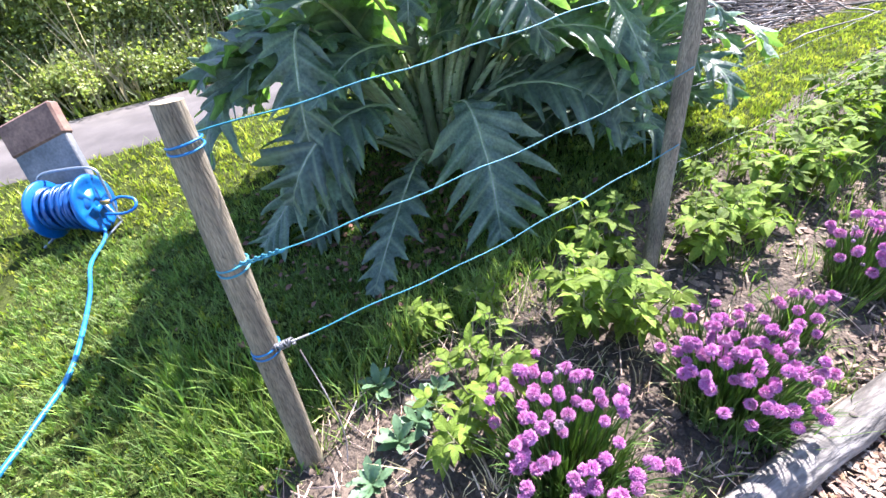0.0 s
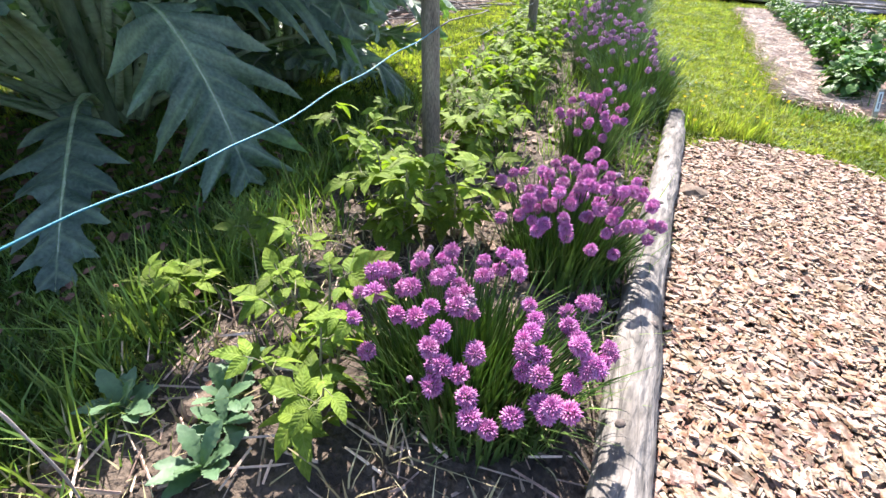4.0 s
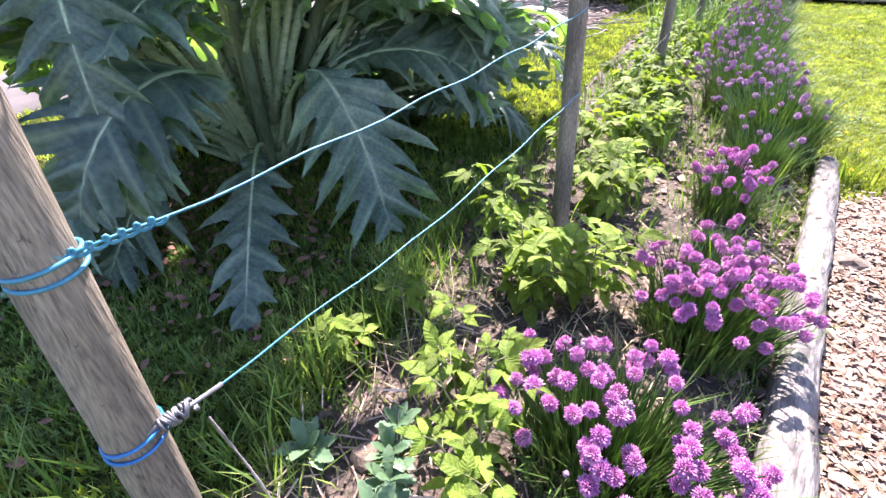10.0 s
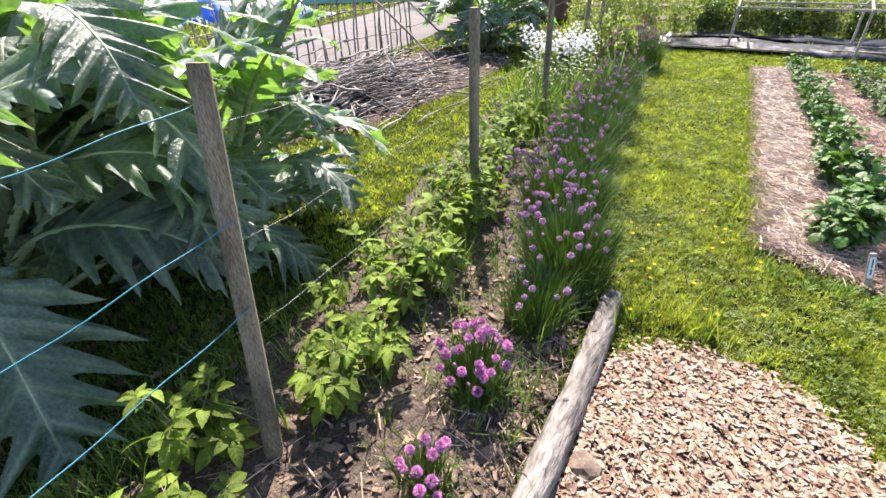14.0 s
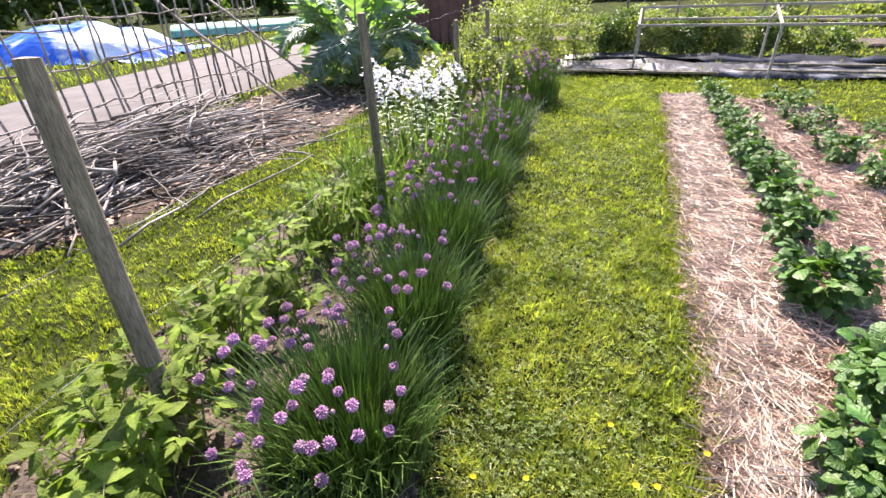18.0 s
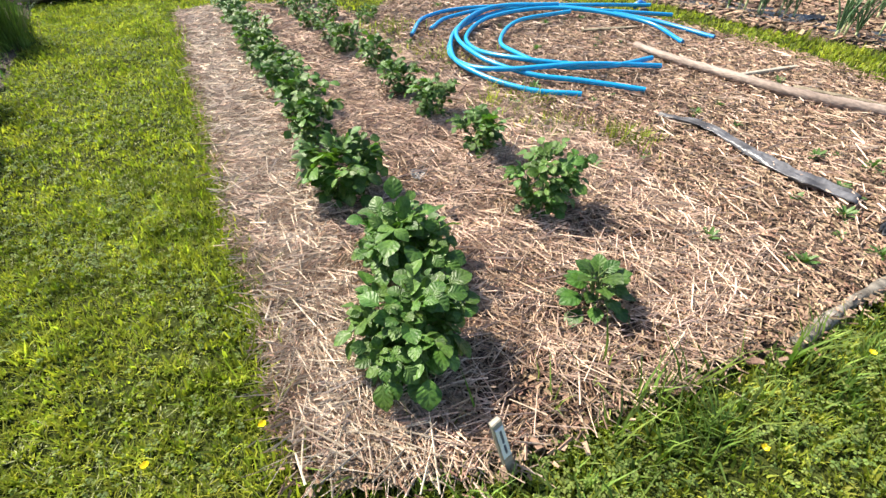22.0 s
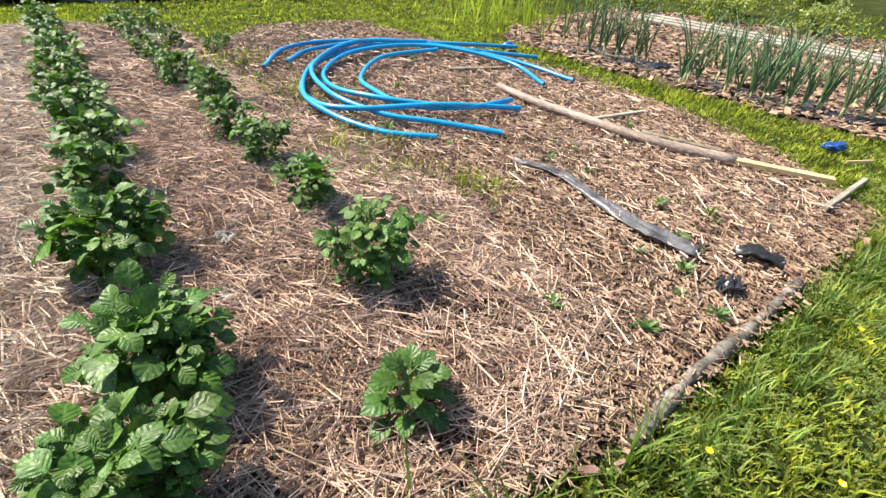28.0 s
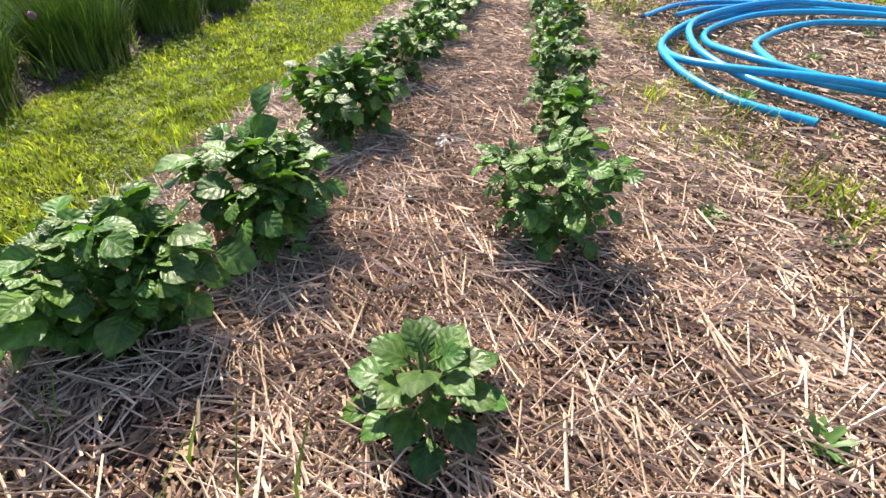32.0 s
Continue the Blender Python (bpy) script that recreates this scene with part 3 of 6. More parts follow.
thing("dead_stalk", "dry grey plant stalk hanging from the lowest wire", "stalk", me=b.mesh("dead_stalk", TWIG))

# ---- log edging ----
b = Build()
pts, rad = [], []
for u in np.linspace(0, 1, 40):
    yy = 0.2 + u * 3.55
    pts.append((-0.075 - 0.05 * u + 0.012 * math.sin(u * 9), yy, 0.045 + 0.006 * math.sin(u * 14)))
    rad.append(0.066 * (1 - 0.12 * u) * (1 + 0.05 * math.sin(u * 37) + 0.04 * math.sin(u * 83 + 1)))
tube(b, pts, rad, 18, 0)
log = thing("log_edging", "long pale weathered debarked log edging the flower bed", "log", me=b.mesh("log_edging", BARK_PALE))
KNOT = material("dark_knot", (0.09, 0.07, 0.06), (0.17, 0.14, 0.12), 30, 0.9)
for kx in (0.085, 0.16, 0.24, 0.31, 0.42, 0.55, 0.63, 0.77, 0.9):
    b = Build()
    q = Vector(pts[int(kx * 39)])
    a = random.Random(kx).uniform(-0.5, 0.7)
    r = rad[int(kx * 39)]
    c = q + Vector((math.sin(a), 0, math.cos(a))) * (r - 0.004)
    tube(b, [c, c + Vector((math.sin(a), 0, math.cos(a))) * 0.008], [0.014, 0.009], 8)
    part("knot", b.mesh("knot", KNOT), log, "dark round branch knot")


# ---- leaves ----
def blade(b, m, length, width, n=5, fold=0.25, droop=0.3, teeth=0.0, mat=0, peak=0.4, pucker=0.0, full=1.7):
    """One pointed leaf along +y: folded along its midrib, drooping to the tip, with saw teeth."""
    verts, faces, coords = [], [], []
    for i in range(n + 1):
        u = i / n
        w = width * 0.5 * (u / peak) ** 0.6 if u < peak else width * 0.5 * max(0.0, 1 - ((u - peak) / (1 - peak)) ** full)
        if teeth and 0 < i < n:
            w *= 1 + teeth * (1 if i % 2 else -1)
        if i == 0:
            w = width * 0.04
        yy = length * (u - 0.12 * droop * u * u)
        zz = -droop * length * u * u
        puck = pucker * width * (1 if i % 2 else -1) * (0.12 if 0 < i < n else 0)
        for s in (-1, -0.5, 0, 0.5, 1):
            coords.append((s, u, 1))
            verts.append(m @ Vector((w * s, yy - (abs(s) * teeth * 0.05 * length), zz + abs(s) * w * fold * (1.3 - abs(s) * 0.5) + puck * (1 if abs(s) == 0.5 else 0))))
    for i in range(n):
        for s in range(4):
            k = i * 5 + s
            faces.append((k, k + 1, k + 6, k + 5))
    b.add(verts, faces, mat, coords)


def rot(x=0, y=0, z=0):
    return Euler((x, y, z)).to_matrix().to_4x4()


def potato_leaf_mesh(seed, size=1.0):
    """A compound leaf along +y: a rachis, three to four pairs of puckered leaflets and one at the end."""
    rnd = random.Random(seed)
    b = Build()
    L = 0.165 * size
    spine = [Vector((0, L * u, 0.05 * size * math.sin(u * 2.2) - 0.03 * size * u * u)) for u in np.linspace(0, 1, 6)]
    tube(b, spine, [0.003 * size, 0.003 * size, 0.0025 * size, 0.002 * size, 0.002 * size, 0.0015 * size], 5, 1, False)
    pairs = 2
    for k in range(pairs):
        u = 0.38 + 0.42 * k / pairs
        p = Vector((0, L * u, 0.05 * size * math.sin(u * 2.2) - 0.03 * size * u * u))
        for sgn in (-1, 1):
            ln = size * (0.088 + 0.020 * k) * rnd.uniform(0.85, 1.15)
            m = Matrix.Translation(p) @ rot(0, 0, sgn * -rnd.uniform(0.95, 1.25)) @ rot(rnd.uniform(-0.1, 0.35), rnd.uniform(-0.3, 0.3), 0)
            blade(b, m, ln * 0.92, ln * 0.84, 7, rnd.uniform(0.05, 0.25), rnd.uniform(0.15, 0.6), 0, 0, 0.46, 0.4, 2.6)
    m = Matrix.Translation(spine[-1]) @ rot(rnd.uniform(-0.4, 0.1), 0, rnd.uniform(-0.2, 0.2))
    ln = size * rnd.uniform(0.115, 0.135)
    blade(b, m, ln, ln * 0.86, 7, 0.15, 0.4, 0, 0, 0.46, 0.4, 2.6)
    return b.mesh("leaf", [POTATO, POTATO_STEM])


POTATO_LEAVES = [potato_leaf_mesh(s) for s in range(7)]


def stem_mesh(seed, height, mat, r=0.006, count=4, lean=0.35):
    rnd = random.Random(seed)
    b = Build()
    tips = []
    for k in range(count):
        a = 2 * math.pi * k / count + rnd.uniform(-0.4, 0.4)
        out = Vector((math.cos(a), math.sin(a), 0)) * lean * height * rnd.uniform(0.5, 1.0)
        p = [Vector((0, 0, -0.02)) + out * 0.1, out * 0.35 + Vector((0, 0, height * 0.4)), out * 0.8 + Vector((0, 0, height * 0.75)), out + Vector((0, 0, height * rnd.uniform(0.9, 1.0)))]
        tube(b, p, [r, r * 0.9, r * 0.7, r * 0.4], 6, 0, False)
        tips.append(p)
    return b.mesh("stem", mat), tips


def potato_plant(seed, x, y, height, width, leaves, label):
    rnd = random.Random(seed)
    plant = thing("potato_plant", label, "potato plant", "potato plants in straw mulch", m=pose(x, y, 0.03, 0, 0, rnd.uniform(0, 360)))
    me, tips = stem_mesh(seed, height * 0.85, POTATO_STEM, 0.006, 5, width / height * 0.50)
    part("stem", me, plant)
    for k in range(leaves):
        line = tips[k % len(tips)]
        u = (k // len(tips) + rnd.random() * 0.7) / (leaves / len(tips))
        u = 0.12 + 0.88 * min(1, u)
        s = u * (len(line) - 1)
        i = min(int(s), len(line) - 2)
        p = line[i].lerp(line[i + 1], s - i)
        yaw = math.atan2(p.y, p.x) - math.pi / 2 + rnd.uniform(-1.5, 1.5)
        tilt = rnd.uniform(-0.7, 0.55) + 0.45 * u
        sc = (1.08 if seed in (100, 101, 102) else 1.0) * (width / 0.42) * rnd.uniform(0.36, 0.60) * (0.85 + 0.2 * u if u < 0.85 else 0.72)
        if k % 4 == 0:
            p = Vector((p.x * 0.3, p.y * 0.3, height * rnd.uniform(0.55, 0.95)))
            tilt += 0.35
        part("leaf", POTATO_LEAVES[rnd.randrange(7)], plant, m=Matrix.Translation(p) @ rot(0, 0, yaw) @ rot(tilt, rnd.uniform(-0.7, 0.7), 0) @ Matrix.Scale(sc * rnd.uniform(0.75, 1.1), 4))
    return plant


ROW_ONE = [(0.976, 4.959, 0.27, 0.42, 34), (1.106, 5.352, 0.28, 0.43, 34), (1.068, 6.021, 0.28, 0.42, 32), (1.081, 6.647, 0.27, 0.36, 24), (1.09, 7.064, 0.26, 0.36, 22), (1.088, 7.471, 0.27, 0.36, 22),
           (1.066, 7.889, 0.26, 0.36, 20), (1.064, 8.307, 0.27, 0.38, 20), (1.052, 8.724, 0.27, 0.36, 18), (1.041, 9.194, 0.25, 0.36, 16), (1.021, 9.717, 0.25, 0.34, 16), (1.011, 10.239, 0.24, 0.34, 14), (0.989, 10.657, 0.24, 0.34, 14)]
ROW_TWO = [(1.852, 5.479, 0.30, 0.36, 26), (1.885, 6.125, 0.25, 0.33, 22), (1.856, 6.668, 0.25, 0.33, 20), (1.804, 7.139, 0.24, 0.32, 18), (1.86, 7.72, 0.24, 0.34, 18), (1.93, 9.5, 0.2, 0.28, 12), (1.87, 10.15, 0.22, 0.3, 12), (2.2, 9.04, 0.16, 0.24, 8), (1.745, 8.237, 0.24, 0.34, 18), (1.712, 8.603, 0.22, 0.3, 12),
           (1.683, 9.178, 0.2, 0.28, 12), (1.652, 9.7, 0.22, 0.3, 12), (1.612, 10.223, 0.22, 0.3, 12), (2.359, 9.369, 0.14, 0.22, 8)]
for n, (px, py, ph, pw, pn) in enumerate(ROW_ONE + ROW_TWO):
    potato_plant(100 + n, px, py, ph, pw, int(pn * 4.0), "bushy dark green potato plant growing through straw mulch" if n < 13 else "separate green potato plant in straw mulch with gaps round it")


def young_potato(x, y):
    """The small potato plant with broad rounded puckered leaves."""
    rnd = random.Random(55)
    plant = thing("potato_plant", "small young potato plant with broad pale puckered leaves", "potato plant", "potato plants in straw mulch", m=pose(x, y, 0.02))
    me, tips = stem_mesh(9, 0.16, POTATO_STEM, 0.007, 3, 0.3)
    part("stem", me, plant)
    for k in range(26):
        b = Build()
        ln = rnd.uniform(0.062, 0.095)
        tube(b, [(0, -0.05, -0.02), (0, -0.02, 0.0), (0, 0.02, 0.0)], 0.003, 5, 1, False)
        blade(b, Matrix(), ln, ln * 0.82, 9, 0.14, 0.4, 0, 0, 0.46, 0.35, 2.0)
        a = k * 2.4
        r = 0.015 + 0.075 * (k / 26)
        h = 0.165 - 0.125 * (k / 26)
        part("leaf", b.mesh("leaf", [POTATO, POTATO_STEM]), plant, m=Matrix.Translation((r * math.cos(a), r * math.sin(a), h)) @ rot(0, 0, a - math.pi / 2) @ rot(0.95 - 0.8 * k / 22, rnd.uniform(-0.3, 0.3), 0))


young_potato(1.67, 4.90)


# ---- raspberry canes ----
def raspberry_leaf_mesh(seed):
    rnd = random.Random(seed)
    b = Build()
    tube(b, [(0, 0, 0), (0, 0.03, 0.006), (0, 0.065, 0.004)], [0.002, 0.0018, 0.0015], 5, 1, False)
    for a, ln, at in ((0, 0.10, 0.065), (1.15, 0.075, 0.055), (-1.15, 0.075, 0.055), (1.7, 0.055, 0.035), (-1.7, 0.055, 0.035))[:rnd.choice((3, 5))]:
        ln *= rnd.uniform(0.85, 1.15)
        m = Matrix.Translation((0, at, 0.004)) @ rot(0, 0, a) @ rot(rnd.uniform(-0.15, 0.25), rnd.uniform(-0.2, 0.2), 0)
        blade(b, m, ln * 1.05, ln * 0.54, 9, 0.22, rnd.uniform(0.2, 0.6), 0.045, 0, 0.36, 0.25)
    return b.mesh("leaf", [RASP, RASP_STEM])


RASP_LEAVES = [raspberry_leaf_mesh(s) for s in range(6)]


def raspberry(seed, x, y, height, leaves, big=1.0):
    rnd = random.Random(seed)
    plant = thing("raspberry_cane", "leafy light green raspberry cane growing from bare soil", "raspberry plant", "raspberry canes along the wire fence", m=pose(x, y, 0.02, 0, 0, rnd.uniform(0, 360)))
    me, tips = stem_mesh(seed, height, RASP_STEM, 0.004, 3, 0.4)
    part("cane", me, plant)
    for k in range(leaves):
        line = tips[k % 3]
        u = 0.2 + 0.8 * ((k // 3) + rnd.random()) / (leaves / 3)
        s = min(u, 1) * (len(line) - 1)
        i = min(int(s), len(line) - 2)
        p = line[i].lerp(line[i + 1], s - i)
        part("leaf", RASP_LEAVES[rnd.randrange(6)], plant, m=Matrix.Translation(p) @ rot(0, 0, k * 2.4 + rnd.uniform(-0.5, 0.5)) @ rot(rnd.uniform(-0.8, 0.45) + 0.3 * u, rnd.uniform(-0.6, 0.6), 0) @ Matrix.Scale(big * 0.92 * rnd.uniform(0.7, 1.15) * (1.0 if u < 0.8 else 0.75), 4))


RASPBERRIES = [(-0.70, 1.02, 0.28, 7), (-0.88, 1.24, 0.32, 12), (-0.76, 1.14, 0.33, 8), (-1.30, 1.16, 0.16, 0), (-1.25, 1.45, 0.2, 2), (-0.88, 1.70, 0.38, 28), (-0.76, 1.87, 0.34, 24), (-1.0, 1.78, 0.34, 22), (-1.30, 2.07, 0.36, 16),
               (-1.17, 2.12, 0.26, 8), (-0.95, 2.48, 0.34, 26), (-1.04, 2.64, 0.34, 26), (-0.92, 2.8, 0.28, 14), (-1.05, 3.08, 0.36, 24), (-1.16, 3.34, 0.36, 24), (-1.0, 3.4, 0.34, 22), (-1.2, 3.74, 0.4, 24), (-1.22, 4.2, 0.42, 27),
               (-1.12, 4.02, 0.38, 22), (-1.3, 4.45, 0.4, 24), (-1.5, 4.33, 0.36, 20)]
FAR_RASPBERRIES = [(-1.32, 4.782, 0.4, 21),
               (-1.55, 4.947, 0.4, 21), (-1.4, 5.227, 0.42, 24), (-1.65, 5.485, 0.42, 24), (-1.45, 5.796, 0.44, 24), (-1.7, 5.951, 0.45, 24), (-1.5, 6.262, 0.4, 21), (-1.72, 6.52, 0.4, 18), (-1.3, 6.52, 0.35, 15)]
for n, (px, py, ph, pn) in enumerate(RASPBERRIES + FAR_RASPBERRIES):
    raspberry(300 + n, px, py, ph, pn + 10, 0.88 if n < 3 else 0.96)
rr = random.Random(91)
for n in range(16):
    py = 3.0 + 0.23 * n
    raspberry(340 + n, -1.02 - 0.11 * max(0, py - 2) + rr.uniform(-0.28, 0.18), py + rr.uniform(-0.1, 0.1), rr.uniform(0.18, 0.38), 18, 0.8)


# ---- chives ----
def chive_head_mesh(seed, n=110, r=0.026):
    """A round head of many small pointed florets."""
    rnd = np.random.default_rng(seed)
    k = np.arange(n) + 0.5
    ph, th = np.arccos(1 - 1.75 * k / n), math.pi * (1 + 5 ** 0.5) * k
    d = np.stack([np.cos(th) * np.sin(ph), np.sin(th) * np.sin(ph), np.cos(ph)], 1)
    verts, faces = [], []
    for q in d:
        q = Vector(q)
        s = q.orthogonal().normalized()
        t = q.cross(s)
        a = rnd.uniform(0, 2 * math.pi)
        s, t = s * math.cos(a) + t * math.sin(a), t * math.cos(a) - s * math.sin(a)
        R = r * rnd.uniform(0.82, 1.16)
        j = len(verts)
        w = 0.0036 * (110 / n) ** 0.5
        verts += [q * R * 0.42, q * R * 0.72 + s * w, q * R * 0.72 + t * w, q * R * 0.72 - s * w, q * R * 0.72 - t * w, q * R]
        faces += [(j, j + 2, j + 1), (j, j + 3, j + 2), (j, j + 4, j + 3), (j, j + 1, j + 4), (j + 1, j + 2, j + 5), (j + 2, j + 3, j + 5), (j + 3, j + 4, j + 5), (j + 4, j + 1, j + 5)]
    return verts, faces


def head(seed, mat, n, r):
    b = Build()
    v, f = chive_head_mesh(seed, n, r)
    b.add(v, f)
    return b.mesh("flower_head", mat, False)


HEADS = [head(s, CHIVE_FLOWER, 126, 0.028) for s in range(3)]
HEADS_FAR = [head(s, CHIVE_PALE, 66, 0.024) for s in range(3)] + [head(s, CHIVE_FADED, 50, 0.022) for s in range(2)]
BUD = head(8, CHIVE_FADED, 30, 0.012)


def chive_clump(seed, x, y, rx, ry, height, flowers, blades, faded=0.0, near=True):
    """A tuft of narrow leaves with upright flower stalks, each with its round head."""
    rnd = random.Random(seed)
    r = np.random.default_rng(seed)
    clump = thing("chive_clump", "clump of green chives crowned with round " + ("mauve fading" if faded > 0.2 else "bright purple") + " flower heads", "chives", "chive clumps along the log", m=pose(x, y, 0.015))
    t = np.array([(-1, 0, 0), (1, 0, 0), (0.9, 0.05, 0.35), (-0.9, 0.05, 0.35), (0.6, 0.25, 0.72), (-0.6, 0.25, 0.72), (0, 0.6, 0.97)])
    a = r.uniform(0, 2 * np.pi, blades)
    q = np.sqrt(r.uniform(0, 1, blades))
    pos = np.stack([np.cos(a) * q * rx * 0.75, np.sin(a) * q * ry * 0.75, np.zeros(blades)], 1)
    L = height * r.uniform(0.45, 1.0, blades)
    yaw = a - np.pi / 2 + r.normal(0, 0.5, blades)
    size = np.stack([r.uniform(0.0026, 0.0046, blades), L * r.uniform(0.15, 1.12, blades) * (0.25 + (0.6 if height < 0.4 else 0.75) * q * q), L * (1 - 0.45 * q * q * r.uniform(0, 1, blades))], 1)
    v, f = spread(t, [np.array([(0, 1, 2, 3), (3, 2, 4, 5)]), np.array([(5, 4, 6)])], pos, yaw, np.zeros(blades), r.normal(0, 0.12, blades), size)
    dryn = blades // 10
    a = r.uniform(0, 2 * np.pi, dryn)
    L = height * r.uniform(0.25, 0.6, dryn)
    pd, fd = spread(t, [np.array([(0, 1, 2, 3), (3, 2, 4, 5)]), np.array([(5, 4, 6)])], np.stack([np.cos(a) * rx * 0.8, np.sin(a) * ry * 0.8, np.zeros(dryn)], 1) * r.uniform(0.3, 1.1, (dryn, 1)), a - np.pi / 2 + r.normal(0, 0.7, dryn), np.zeros(dryn), np.zeros(dryn), np.stack([np.full(dryn, 0.003), L * r.uniform(0.2, 0.9, dryn), L * r.uniform(0.2, 0.7, dryn)], 1))
    dl = part("dry_leaf_tuft", mesh_np("dry_leaf_tuft", pd, fd, HAY), clump, "dry straw-coloured leaf blades")
    dl["kind"] = "stuff"
    lf = part("leaf_tuft", mesh_np("leaf_tuft", v, f, CHIVE), clump)
    lf["kind"] = "stuff"
    b = Build()
    tops = []
    for k in range(flowers):
        a, q = rnd.uniform(0, 2 * math.pi), math.sqrt(rnd.random())
        base = Vector((math.cos(a) * q * rx * 0.5, math.sin(a) * q * ry * 0.5, 0))
        top = Vector((math.cos(a) * q * rx, math.sin(a) * q * ry, height * rnd.uniform(0.78 if height < 0.4 else 0.68, 1.15) * (1 - 0.28 * q * q)))
        if height > 0.4:
            top += Vector((-0.09, -0.03, 0))
        mid = base.lerp(top, 0.55) + Vector((0, 0, height * 0.08))
        tube(b, [base, mid, top], [0.0028, 0.0024, 0.002], 5, 0, False)
        tops.append((top, (top - mid).normalized()))
    st = part("stalk_tuft", b.mesh("stalk_tuft", CHIVE), clump)
    st["kind"] = "stuff"
    for top, way in tops:
        turn = way.to_track_quat("Z", "Y").to_matrix().to_4x4()
        if near:
            me = HEADS[rnd.randrange(3)] if rnd.random() > 0.06 + faded * 0.9 else (BUD if rnd.random() < 0.5 else HEADS_FAR[rnd.randrange(5)])
        else:
            me = HEADS_FAR[rnd.randrange(3)] if rnd.random() > faded else (HEADS_FAR[3 + rnd.randrange(2)] if rnd.random() < 0.8 else BUD)
        part("flower_head", me, clump, m=Matrix.Translation(top) @ turn @ rot(0, 0, rnd.uniform(0, 6)) @ Matrix.Scale(rnd.uniform(0.60, 0.84) * (1.0 if height < 0.4 else 1.15), 4))


CHIVES = [(-0.46, 1.27, 0.32, 0.24, 0.33, 92, 1050, 0.0, True), (-0.38, 1.92, 0.26, 0.24, 0.33, 88, 950, 0.0, True), (-0.45, 2.38, 0.13, 0.11, 0.22, 12, 260, 0.05, True), (-0.49, 2.86, 0.17, 0.17, 0.31, 40, 600, 0.1, True)]
TALL_CHIVES = [(-0.43, 3.42, 0.20, 0.22, 0.34, 9, 800, 0.4, False), (-0.42, 3.92, 0.32, 0.34, 0.46, 40, 1700, 0.25, False), (-0.66, 4.62, 0.38, 0.40, 0.46, 60, 2000, 0.2, False), (-0.72, 5.25, 0.31, 0.34, 0.50, 34, 1700, 0.35, False), (-0.82, 5.95, 0.31, 0.33, 0.53, 34, 1600, 0.45, False),
               (-0.88, 6.74, 0.32, 0.33, 0.55, 40, 1500, 0.45, False), (-0.96, 7.55, 0.32, 0.31, 0.56, 38, 1300, 0.5, False), (-1.08, 8.35, 0.34, 0.40, 0.56, 30, 1300, 0.5, False), (-1.12, 10.2, 0.40, 0.45, 0.62, 90, 1000, 0.1, False)]
for n, row in enumerate(CHIVES + TALL_CHIVES):
    chive_clump(500 + n, *row)


# ---- cardoons ----
def bent_spine(length, rise, droop, n=20):
    """A line that leaves the ground steeply along +y and bends over towards its end."""
    pts, ang = [Vector((0, 0, 0))], rise
    for i in range(n):
        ang -= droop / n * (0.15 + 1.7 * (i / n) ** 1.3)
        pts.append(pts[-1] + Vector((0, math.cos(ang), math.sin(ang))) * length / n)
    return pts


